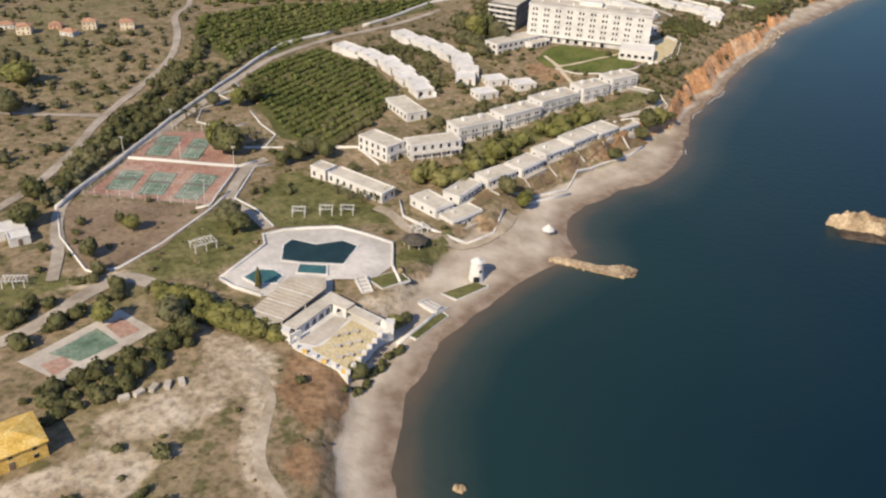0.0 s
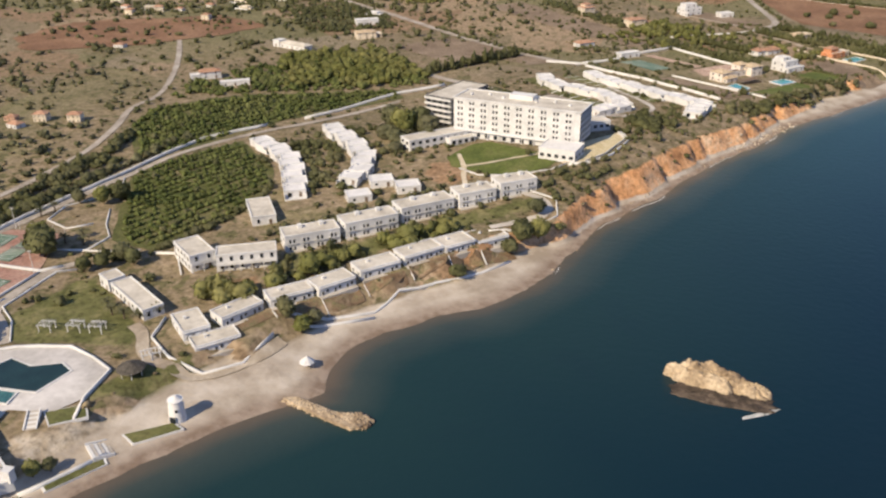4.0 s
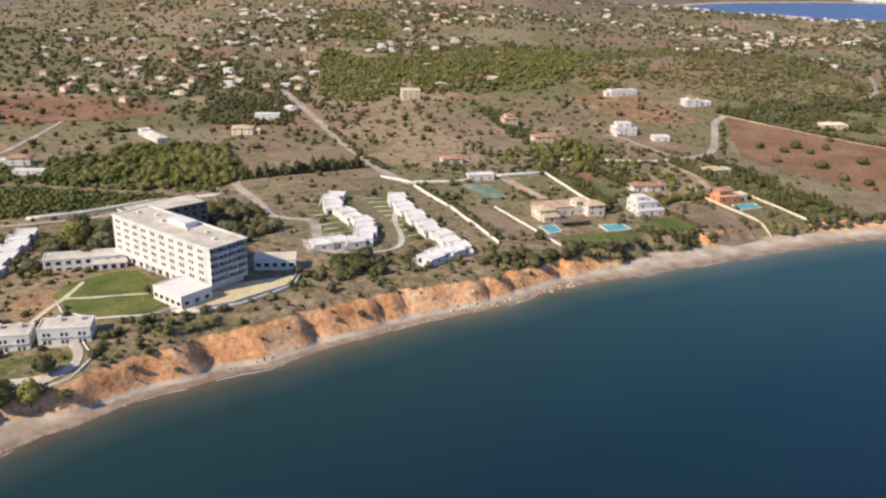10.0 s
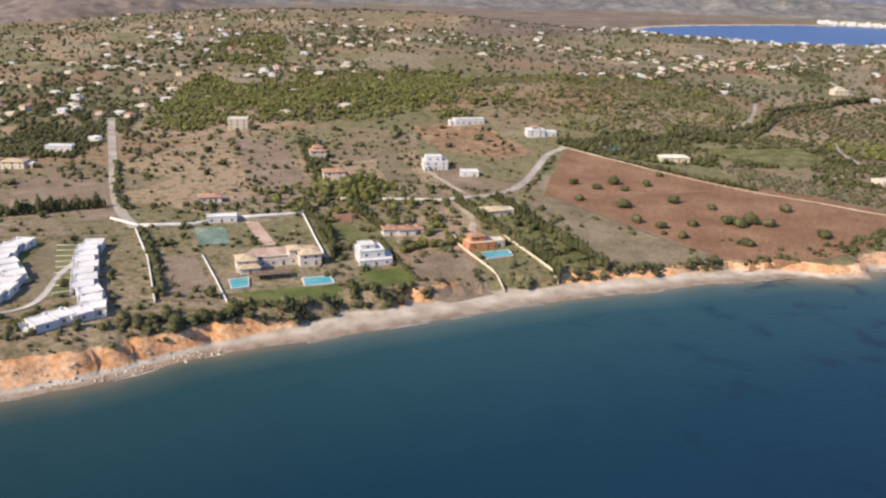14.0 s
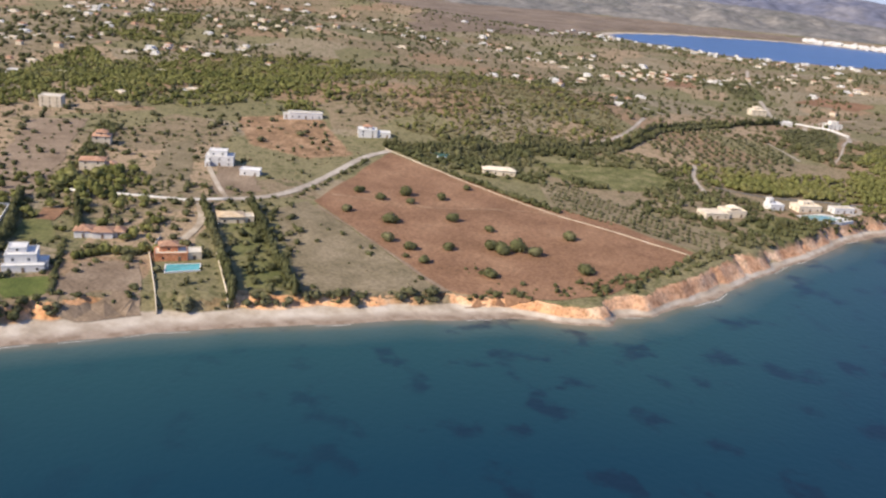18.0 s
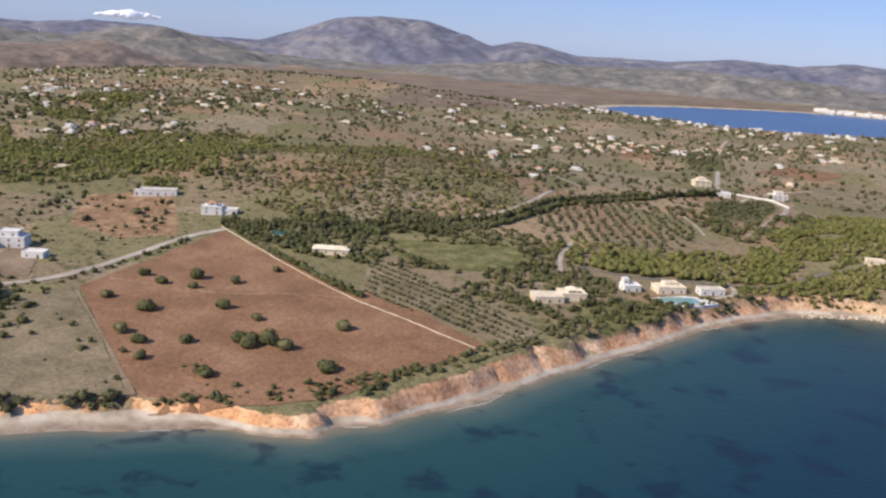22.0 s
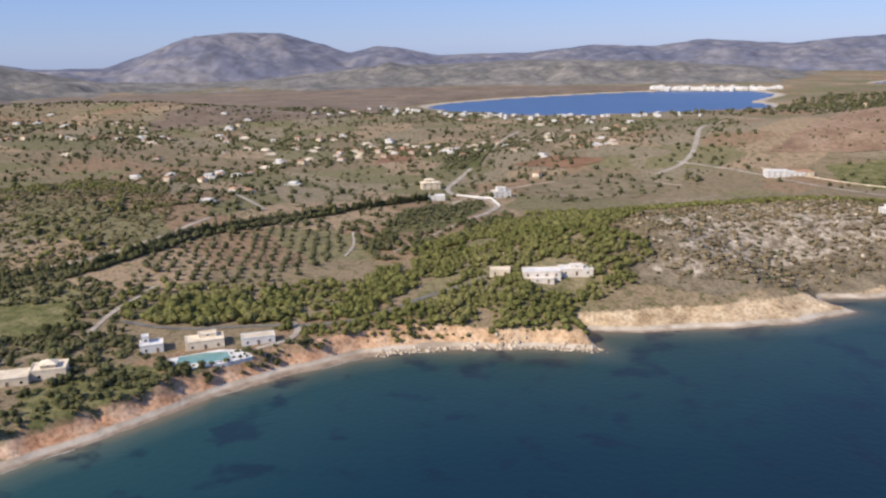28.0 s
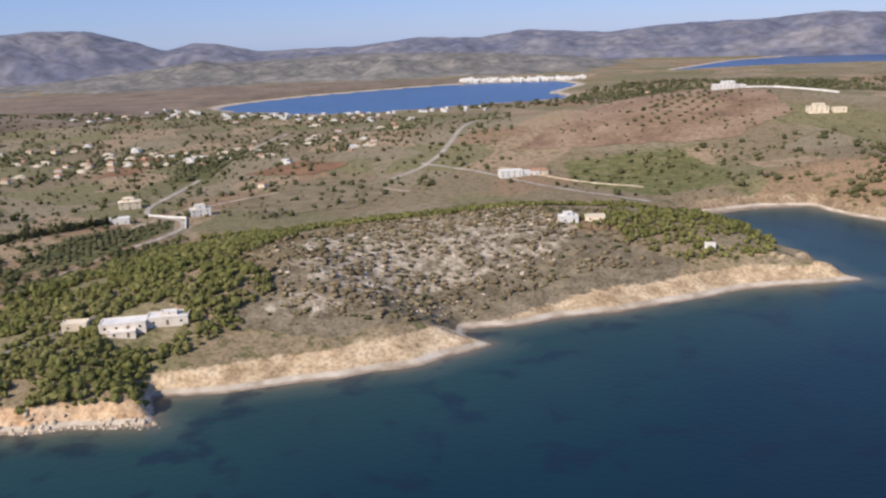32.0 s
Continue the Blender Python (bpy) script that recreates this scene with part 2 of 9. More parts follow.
M_MAQUIS = material("olive_brown_maquis", [(0.125, 0.112, 0.056), (0.175, 0.155, 0.082), (0.225, 0.2, 0.115)], 0.03, 0.9, 0.4, per_island=0.2, leafy=0.3)
M_TRUNK = material("bark", [(0.07, 0.05, 0.035), (0.13, 0.10, 0.075)], 1.0, 0.95)
M_METAL = material("grey_steel", [(0.25, 0.25, 0.25), (0.4, 0.4, 0.4)], 1.0, 0.5)
# distance haze is painted into the tints and glow of these three ranges
M_FAR = material("blue_mountain_painted_haze", [(0.062, 0.07, 0.108), (0.088, 0.092, 0.125), (0.14, 0.136, 0.152)], 0.004, 1.0, 0.022, glow=0.5)
M_MID = material("grey_hills_painted_haze", [(0.085, 0.088, 0.088), (0.122, 0.118, 0.115), (0.19, 0.178, 0.168)], 0.008, 1.0, 0.045, glow=0.22)
M_BRN = material("brown_hills_haze_glow", [(0.10, 0.082, 0.072), (0.142, 0.114, 0.10), (0.19, 0.155, 0.138)], 0.009, 1.0, 0.05, glow=0.2)
# cloud brightness is partly emission, standing in for scattered sunlight
M_CLOUD = material("glowing_white_cloud", [(0.60, 0.64, 0.72), (0.72, 0.75, 0.80)], 0.01, 1.0, glow=0.25)
M_DARKROCK = material("dark_wet_rock", [(0.035, 0.028, 0.022), (0.075, 0.058, 0.045), (0.13, 0.10, 0.075)], 0.3, 0.7, 1.5, bump=0.4)
M_FOAM = material("white_foam", [(0.36, 0.37, 0.36), (0.55, 0.55, 0.54)], 0.4, 0.8)


# ---- mesh helpers ----
def mesh_np(name, V, F, mats, idx=None, smooth=False):
    """A mesh from arrays: V (n,3), F (k,3) or (k,4)."""
    me = bpy.data.meshes.new(name)
    V, F = np.asarray(V, np.float32), np.asarray(F, np.int32)
    k, s = F.shape
    me.vertices.add(len(V))
    me.vertices.foreach_set("co", V.ravel())
    me.loops.add(k * s)
    me.loops.foreach_set("vertex_index", F.ravel())
    me.polygons.add(k)
    me.polygons.foreach_set("loop_start", np.arange(0, k * s, s, dtype=np.int32))
    if smooth:
        me.polygons.foreach_set("use_smooth", np.ones(k, bool))
    for m in mats:
        me.materials.append(m)
    if idx is not None:
        me.polygons.foreach_set("material_index", np.asarray(idx, np.int32))
    me.update(calc_edges=True)
    me.validate()
    return me


def bm_mesh(name, bm, mat):
    me = bpy.data.meshes.new(name)
    bm.to_mesh(me)
    bm.free()
    for m in mat if isinstance(mat, (list, tuple)) else [mat]:
        me.materials.append(m)
    return me


def part(name, bm, mat, parent, label=""):
    """One mesh object under a thing or a part, in its own coordinates. bm: a bmesh or a finished mesh."""
    me = bm if isinstance(bm, bpy.types.Mesh) else bm_mesh(name, bm, mat)
    ob = new(name, me)
    ob.parent = parent
    if label:
        ob["label"] = label
    return ob


def thing(name, label, category, m, group="", kind=""):
    ob = new(name)
    ob.matrix_world = m
    ob.empty_display_size = 1.0
    return tagged(ob, label, category, group, kind)


def box(bm, x0, x1, y0, y1, z0, z1, mi=0, bevel=0.0, m=None):
    vs = [bm.verts.new((x, y, z)) for z in (z0, z1) for y in (y0, y1) for x in (x0, x1)]
    fs = []
    for f in ((0, 2, 3, 1), (4, 5, 7, 6), (0, 1, 5, 4), (1, 3, 7, 5), (3, 2, 6, 7), (2, 0, 4, 6)):
        fc = bm.faces.new([vs[i] for i in f])
        fc.material_index = mi
        fs.append(fc)
    if m is not None:
        bmesh.ops.transform(bm, matrix=m, verts=vs)
    if bevel:
        bmesh.ops.bevel(bm, geom=list({e for f in fs for e in f.edges}), offset=bevel, segments=1, affect="EDGES")
    return vs


def cyl(bm, x, y, z0, z1, r0, r1=None, n=10):
    r1 = r0 if r1 is None else r1
    a = [bm.verts.new((x + r0 * math.cos(6.2832 * i / n), y + r0 * math.sin(6.2832 * i / n), z0)) for i in range(n)]
    b = [bm.verts.new((x + r1 * math.cos(6.2832 * i / n), y + r1 * math.sin(6.2832 * i / n), z1)) for i in range(n)]
    for i in range(n):
        bm.faces.new((a[i], a[(i + 1) % n], b[(i + 1) % n], b[i]))
    bm.faces.new(b)
    bm.faces.new(a[::-1])


# ---- lie of the land ----
def fbm(x, y, scale, octaves=4, seed=0):
    """Smooth value noise on arrays, about -1 to 1."""
    out, amp, total = np.zeros_like(x, float), 1.0, 0.0
    for o in range(octaves):
        u, v = x / scale * 2 ** o + 17.3 * o + seed * 5.1, y / scale * 2 ** o - 9.7 * o + seed * 3.7
        i, j = np.floor(u).astype(np.int64), np.floor(v).astype(np.int64)
        fu, fv = u - i, v - j
        fu, fv = fu * fu * (3 - 2 * fu), fv * fv * (3 - 2 * fv)

        def h(a, b):
            k = (a * 374761393 + b * 668265263 + (seed + o) * 974634777) & 0x7FFFFFFF
            k = ((k ^ (k >> 13)) * 1274126177) & 0x7FFFFFFF
            return ((k ^ (k >> 16)) & 0xFFFF) / 32767.5 - 1
        out += amp * ((h(i, j) * (1 - fu) + h(i + 1, j) * fu) * (1 - fv) + (h(i, j + 1) * (1 - fu) + h(i + 1, j + 1) * fu) * fv)
        total += amp
        amp *= 0.5
    return out / total * 1.6


# shoreline from south to north: x, y, width of the beach, run of the slope behind it
COAST_A = [(40, -400, 12, 10), (6, 50.1, 12, 8), (-3, 110, 12, 7), (-8, 149, 12, 6), (-8, 168.9, 13, 6), (2, 194, 15, 5), (20, 220, 24, 6), (32.9, 234, 30, 6), (44, 247, 30, 8), (43, 259, 20, 10), (45, 271, 14, 12), (53, 283, 12, 14), (65, 296, 12, 10), (80, 306, 16, 10), (92, 321, 20, 9), (100.9, 338.3, 16, 12)]
COAST_B = [(107.9, 359.4, 6, 16), (114.9, 385.3, 4, 22), (135.5, 419.8, 3.5, 26), (150.4, 449.5, 3.5, 26), (166.2, 475.3, 3.5, 26), (182.3, 499.4, 4, 22), (202.2, 534.3, 5, 16), (221.8, 559.8, 9, 11), (243.8, 584.7, 13, 10), (267.8, 612.7, 13, 11), (304.2, 658, 12, 12), (333.1, 686.9, 11, 12), (364.1, 718.8, 9, 10), (396.8, 746.6, 6, 6), (410.3, 753.3, 2, 6), (435.9, 764.7, 1, 7), (436, 778, 1, 7)]
COAST_C = [(449, 789, 1, 8), (454, 804, 2, 9), (461, 819, 4, 9), (470, 835, 4, 10), (475, 855, 1, 14), (480, 875, 1, 15), (488, 901, 1.5, 15), (505, 946, 2, 14), (517, 985, 3, 13), (534, 1018, 6, 9), (555, 1051, 5, 8), (580, 1068, 3, 12), (604, 1082, 2, 9), (625, 1089, 2, 8), (655, 1097, 1, 9), (648, 1108, 0.5, 6), (641, 1121, 0.5, 12)]
COAST_D = [(669, 1130, 0.5, 19.2), (689, 1143, 0.5, 20.8), (711, 1153, 0.5, 20.8), (741, 1171, 0.5, 24), (768, 1201, 0.5, 24), (753, 1212, 0.5, 20.8), (752, 1220, 0.5, 20.8), (772, 1226, 0.5, 28.8), (797, 1244, 0.5, 28.8), (825, 1257, 0.5, 27.2), (853, 1275, 0.5, 30), (883, 1298, 0.5, 22), (913, 1312, 0.5, 18), (955, 1326, 0.5, 12), (938, 1337, 0.5, 9), (926, 1346, 0.5, 9)]
COAST_E = [(936, 1357, 1, 8), (921, 1373, 1, 9), (912, 1400, 1, 9), (904, 1425, 1, 9), (890, 1447, 3, 8), (856, 1463, 9, 9), (868, 1480, 10, 9), (878, 1494, 10, 9), (921, 1521, 8, 9), (955, 1529, 3, 7), (975, 1500, 1, 8), (1000, 1475, 1, 9), (1060, 1440, 1, 9), (1150, 1450, 1, 9), (1400, 1550, 2, 12), (2300, 1900, 2, 20), (4600, 2400, 2, 20)]
COAST = np.array(COAST_A + COAST_B + COAST_C + COAST_D + COAST_E, float)
BAY = np.array([(-110, 2570), (-20, 2480), (60, 2440), (230, 2380), (350, 2420), (500, 2530), (600, 2600), (655, 2670), (590, 2800), (640, 3060), (560, 3250), (350, 3230), (190, 3110),
                (-10, 2870), (-100, 2680)], float)
STRAIT = np.array([(880, 3650), (1128, 3800), (1600, 3850), (2600, 3900), (2600, 4700), (1400, 4500), (1120, 4250)], float)


def finer(P, step, rough, seed):
    """A polyline with more points, bent off the straight between the given ones."""
    out = []
    for k, (a, b) in enumerate(zip(P[:-1], P[1:])):
        n = max(1, int(np.hypot(*(b - a)[:2]) / step)) if np.hypot(*(b - a)[:2]) < 200 else 1
        for i in range(n):
            out.append(a + (b - a) * i / n)
    out = np.array(out + [P[-1]])
    x, y = out[:, 0].copy(), out[:, 1].copy()
    out[:, 0] += rough * fbm(x, y, 14, 3, seed)
    out[:, 1] += rough * fbm(x, y, 14, 3, seed + 9)
    return out


SHORE = finer(COAST, 7.0, 1.6, 3)
SHORE = np.column_stack([SHORE, np.concatenate([[0], np.cumsum(np.hypot(*np.diff(SHORE[:, :2], axis=0).T))])])


def inside(x, y, P):
    r = np.zeros(x.shape, bool)
    for (ax, ay), (bx, by) in zip(P, np.roll(P, -1, 0)):
        if ay != by:
            r ^= ((ay > y) != (by > y)) & (x < (bx - ax) * (y - ay) / (by - ay) + ax)
    return r


def line_distance(x, y, P, extra=None):
    """Distance to a polyline, and the values of its further columns at the nearest place."""
    best = np.full(x.shape, 1e18)
    e = [np.zeros(x.shape) for _ in range(extra.shape[1])] if extra is not None else []
    for k in range(len(P) - 1):
        ax, ay = P[k]
        dx, dy = P[k + 1] - P[k]
        L = dx * dx + dy * dy + 1e-9
        t = np.clip(((x - ax) * dx + (y - ay) * dy) / L, 0, 1)
        d = (x - ax - t * dx) ** 2 + (y - ay - t * dy) ** 2
        c = d < best
        best = np.where(c, d, best)
        for q in range(len(e)):
            e[q] = np.where(c, extra[k, q] * (1 - t) + extra[k + 1, q] * t, e[q])
    return np.sqrt(best), e


LAND = np.vstack([SHORE[:, :2], [(4600, 9000), (-9000, 9000), (-9000, -400)]])
BAY_RING, STRAIT_RING = np.vstack([BAY, BAY[:1]]), np.vstack([STRAIT, STRAIT[:1]])
LEVELS_A = [(-21, 169, 6), (-51, 233, 5.5), (10, 226, 4), (-78, 288, 5), (-95, 264, 4), (-90, 150, 4), (-45, 467, 7), (20, 330, 8.5), (60, 360, 9.5), (70, 430, 15), (100, 440, 16.5), (117, 517, 12),
            (150, 530, 11.5), (50, 305, 5.5), (181, 596, 7.5), (142, 689, 8), (212, 647, 7.5), (167, 821, 9)]
LEVELS_B = [(255, 699, 7), (235, 796, 8), (218, 941, 8), (368, 746, 4.5), (300, 850, 7), (409, 806, 6.5), (440, 860, 10.5), (450, 1000, 9), (508, 1111, 9), (611, 1144, 12), (-48, 892, 9), (400, 1250, 5),
            (500, 1330, 6), (400, 1500, 4), (200, 1800, 4), (600, 1550, 3), (840, 1560, 3), (730, 1700, 5)]
LEVELS = np.array(LEVELS_A + LEVELS_B, float)
# hills: x, y, height, the two half-widths and the turn of the longer one
HILLS = [(735, 1330, 22, 130, 75, 35), (620, 1230, 9, 60, 60, 0), (170, 1170, 24, 160, 110, 40), (900, 1985, 41, 200, 160, 20), (-420, 1350, 20, 250, 160, 0), (-650, 1900, 36, 350, 220, 20),
         (-180, 1500, 14, 150, 120, 0), (1090, 1560, 22, 120, 70, 0), (1300, 1900, 30, 250, 200, 0), (820, 2650, 25, 220, 120, 0), (-330, 2000, 12, 200, 110, 0)]


def height(x, y):
    """The ground's height above the sea at arrays x, y."""
    x, y = np.asarray(x, float), np.asarray(y, float)
    shp = x.shape
    x, y = x.ravel(), y.ravel()
    w, s = np.full(x.shape, 0.02), np.full(x.shape, 0.02 * 7.0)
    for lx, ly, lz in LEVELS:
        k = np.exp(-((x - lx) ** 2 + (y - ly) ** 2) / (2 * 48.0 ** 2))
        w += k
        s += k * lz
    top = s / w
    for hx, hy, hh, sa, sb, turn in HILLS:
        c, n = math.cos(radians(turn)), math.sin(radians(turn))
        u, v = (x - hx) * c + (y - hy) * n, -(x - hx) * n + (y - hy) * c
        top += hh * np.exp(-(u / sa) ** 2 / 2 - (v / sb) ** 2 / 2)
    top += np.clip((np.hypot(x - 300, y - 700) - 500) / 900, 0, 1) * 3.0 * fbm(x, y, 170, 3, 5) + 0.25 * fbm(x, y, 23, 2, 6)
    out = top.copy()
    near = (x > -200) & (x < 1300) & (y < 1700)
    far_sd = np.where(inside(x, y, LAND), 400.0, -400.0)
    d, (bw, run, way) = line_distance(x[near], y[near], SHORE[:, :2], SHORE[:, 2:])
    sd = far_sd.copy()
    sd[near] = np.sign(far_sd[near]) * d
    xn, yn = x[near], y[near]
    gully = np.abs(fbm(xn, yn, 17, 3, 11))
    e = sd[near] - bw
    tall = np.clip((yn - 345) / 25, 0, 1) * np.clip((590 - yn) / 25, 0, 1)
    flute = 1 - np.abs(fbm(way, way * 0.03 + e * 0.05, 15, 3, 17))
    uneven = np.clip(0.45 + 0.9 * fbm(way, way * 0.01, 55, 2, 27), 0.05, 1)
    cut = np.minimum(run * 0.6, 12.0) * (0.34 * uneven * np.clip(flute, 0, 1) ** 2 + 0.30 * (0.6 - gully) + 0.22 * fbm(way, way * 0.02, 31, 2, 23)) * np.clip(e / 3, 0, 1) * np.clip((run - 4) / 6, 0, 1)
    slot = np.clip(1 - np.abs(fbm(way, way * 0.02, 26, 2, 61)) * 7, 0, 1) * np.clip(e / 2, 0, 1) * np.where(yn < 1060, 1.0, 0.0) * np.clip((run - 5) / 3, 0, 1)
    bay = 2.6 * fbm(way, way * 0.01, 24, 3, 62) * np.clip(e / 3, 0, 1)
    slabs = np.clip((yn - 1115) / 20, 0, 1)
    cut = cut * (1 - 0.85 * tall) * (1 - 0.55 * slabs) * np.where(yn > 740, 0.6, 1.0) + tall * bay + 4.0 * slot
    u = np.clip((e - cut) / np.maximum(run * 0.85, 6.0), 0, 1)
    k = np.where(u < 0.4, 0.30 * (u / 0.4), 0.30 + 0.70 * np.clip((u - 0.4) / 0.42, 0, 1) ** 0.8)
    brow = np.clip(0.70 + 0.30 * fbm(way, way * 0.01, 70, 2, 63), 0.45, 0.93)
    face = np.where(u < 0.10, 0.14 * u / 0.10, np.where(u < 0.32, 0.14 + (brow - 0.14) * (u - 0.10) / 0.22, brow + (1 - brow) * np.clip((u - 0.32) / 0.6, 0, 1) ** 0.8))
    k = k * (1 - tall) + face * tall
    exposed = np.where(tall > 0.02, np.clip((0.42 - u) / 0.10, 0, 1), 1.0) * np.where((yn > 575) & (yn < 742), np.clip(0.15 + 1.6 * fbm(way, way * 0.02, 34, 2, 64), 0, 0.9), 1.0)
    exposed *= np.where((yn > 870) & (yn < 1045), np.clip((0.62 - u) / 0.15, 0, 1), 1.0)
    low = np.clip(sd[near], 0, None) * np.where(bw > 2, 0.085, 0.25)
    low = np.minimum(low, 1.6)
    brink = np.minimum(np.maximum(top[near], 2.3), np.where(yn > 1060, 7.5, 30.0) + 0.34 * np.clip(e - run * 0.6, 0, None))
    z = low + (brink - low) * k
    z += np.where((k > 0.02) & (k < 0.98), (1.3 - 0.6 * tall - 0.8 * slabs) * fbm(xn, yn, 6, 3, 12) * np.minimum(k, 1 - k) * 3, 0)
    out[near] = np.where(sd[near] > 0, z, np.clip(sd[near] * 0.2, -9, 0) - 0.02)
    out[(~near) & (sd < 0)] = -9
    for ring in (BAY_RING, STRAIT_RING):
        m = (y > 2100)
        if m.any():
            dd, _ = line_distance(x[m], y[m], ring)
            ins = inside(x[m], y[m], ring[:-1])
            out[m] = np.where(ins, -3.0, np.minimum(out[m], 0.6 + dd * 0.05))
    global RISE
    RISE = np.where(near, 0.0, 0.0)
    RISE[near] = np.where((sd[near] > 0) & (k < 0.999), np.clip(k * 8, 0, 1) * np.clip((1 - k) * 9, 0, 1) * np.clip((top[near] - 2.8) / 2, 0, 1) * exposed, 0)
    return out.reshape(shp)


RISE = None


def hz(x, y):
    return float(height(np.array([x]), np.array([y]))[0])


def steps(a, b, d0, lo, hi, d1):
    """Grid lines from lo to hi, d0 apart between a and b, and wider outside."""
    mid = list(np.arange(a, b, d0))
    d, v = d0, mid[-1]
    up = []
    while v < hi:
        d = min(d * 1.09, d1)
        v += d
        up.append(v)
    d, v, dn = d0, mid[0], []
    while v > lo:
        d = min(d * 1.09, d1)
        v -= d
        dn.append(v)
    return np.array(dn[::-1] + mid + up)


gx, gy = steps(-160, 980, 2.5, -3200, 3000, 60), steps(100, 1540, 2.5, -350, 4700, 60)
X, Y = np.meshgrid(gx, gy)
Z = height(X, Y)
SCARP = RISE.copy()
nx, ny = len(gx), len(gy)
ii = (np.arange(ny - 1)[:, None] * nx + np.arange(nx - 1)[None, :]).ravel()
FQ = np.stack([ii, ii + 1, ii + nx + 1, ii + nx], 1)
# the deep sea bed lies out of sight under the water
FQ = FQ[(Z.ravel()[FQ] > -1.5).any(1) | (Y.ravel()[FQ[:, 0]] > 1650)]


def ground_material():
    m = bpy.data.materials.new("dry_coastal_ground")
    m.use_nodes = True
    nt = m.node_tree
    n, link = nt.nodes, nt.links.new
    bsdf = n["Principled BSDF"]
    bsdf.inputs["Roughness"].default_value, bsdf.inputs["Specular IOR Level"].default_value = 0.97, 0.15
    geo = n.new("ShaderNodeNewGeometry")

    def noise_ramp(scale, stops, detail=6.0, vec=None):
        t = n.new("ShaderNodeTexNoise")
        t.inputs["Scale"].default_value, t.inputs["Detail"].default_value, t.inputs["Roughness"].default_value = scale, detail, 0.62
        link(vec or geo.outputs["Position"], t.inputs["Vector"])
        r = n.new("ShaderNodeValToRGB")
        while len(r.color_ramp.elements) < len(stops):
            r.color_ramp.elements.new(0.5)
        for e, (p, c) in zip(r.color_ramp.elements, stops):
            e.position, e.color = p, (*c, 1)
        link(t.outputs["Fac"], r.inputs["Fac"])
        return r.outputs["Color"]

    def mix(fac, a, b):
        x = n.new("ShaderNodeMix")
        x.data_type = "RGBA"
        link(fac, x.inputs["Factor"])
        link(a, x.inputs["A"])
        link(b, x.inputs["B"])
        return x.outputs["Result"]

    def span(v, a, b, c=0.0, d=1.0):
        x = n.new("ShaderNodeMapRange")
        for k, q in zip(("From Min", "From Max", "To Min", "To Max"), (a, b, c, d)):
            x.inputs[k].default_value = q
        link(v, x.inputs["Value"])
        return x.outputs[0]

    dry = noise_ramp(0.018, [(0.36, (0.135, 0.11, 0.065)), (0.45, (0.20, 0.155, 0.10)), (0.54, (0.275, 0.21, 0.145)), (0.64, (0.18, 0.165, 0.08))])
    spots = noise_ramp(0.22, [(0.40, (0.11, 0.105, 0.053)), (0.50, (0.205, 0.17, 0.11)), (0.64, (0.305, 0.255, 0.185))])
    half = n.new("ShaderNodeValue")
    half.outputs[0].default_value = 0.5
    cover = mix(half.outputs[0], dry, spots)
    vor = n.new("ShaderNodeTexVoronoi")
    vor.inputs["Scale"].default_value = 0.0125
    warp = n.new("ShaderNodeTexNoise")
    warp.inputs["Scale"].default_value = 0.01
    link(geo.outputs["Position"], warp.inputs["Vector"])
    shift = n.new("ShaderNodeVectorMath")
    shift.operation = "MULTIPLY_ADD"
    link(warp.outputs["Color"], shift.inputs[0])
    shift.inputs[1].default_value = (70, 70, 0)
    flat = n.new("ShaderNodeVectorMath")
    flat.operation = "MULTIPLY"
    link(geo.outputs["Position"], flat.inputs[0])
    flat.inputs[1].default_value = (1, 1, 0)
    link(flat.outputs[0], shift.inputs[2])
    link(shift.outputs[0], vor.inputs["Vector"])
    parcel = n.new("ShaderNodeValToRGB")
    parcel.color_ramp.interpolation = "CONSTANT"
    stops = [(0.0, (0.205, 0.165, 0.11)), (0.2, (0.31, 0.235, 0.16)), (0.36, (0.15, 0.145, 0.075)), (0.52, (0.25, 0.17, 0.112)), (0.66, (0.24, 0.205, 0.145)), (0.84, (0.175, 0.165, 0.088))]
    while len(parcel.color_ramp.elements) < len(stops):
        parcel.color_ramp.elements.new(0.5)
    for e, (p, c) in zip(parcel.color_ramp.elements, stops):
        e.position, e.color = p, (*c, 1)
    tint = n.new("ShaderNodeSeparateColor")
    link(vor.outputs["Color"], tint.inputs[0])
    link(tint.outputs[0], parcel.inputs["Fac"])
    where = n.new("ShaderNodeAttribute")
    where.attribute_name = "farmed"
    cover = mix(where.outputs["Fac"], cover, parcel.outputs["Color"])
    tuft = n.new("ShaderNodeTexNoise")
    tuft.inputs["Scale"].default_value, tuft.inputs["Detail"].default_value, tuft.inputs["Roughness"].default_value = 0.15, 5.0, 0.6
    link(geo.outputs["Position"], tuft.inputs["Vector"])
    herb = n.new("ShaderNodeRGB")
    herb.outputs[0].default_value = (0.098, 0.098, 0.045, 1)
    cover = mix(span(tuft.outputs["Fac"], 0.545, 0.60, 0.0, 0.8), cover, herb.outputs[0])
    cliff = noise_ramp(0.10, [(0.34, (0.40, 0.205, 0.10)), (0.45, (0.54, 0.29, 0.145)), (0.56, (0.62, 0.37, 0.21)), (0.68, (0.66, 0.48, 0.33))])
    pale = noise_ramp(0.10, [(0.34, (0.26, 0.19, 0.12)), (0.5, (0.43, 0.335, 0.225)), (0.66, (0.52, 0.43, 0.315))])
    sep = n.new("ShaderNodeSeparateXYZ")
    link(geo.outputs["Position"], sep.inputs[0])
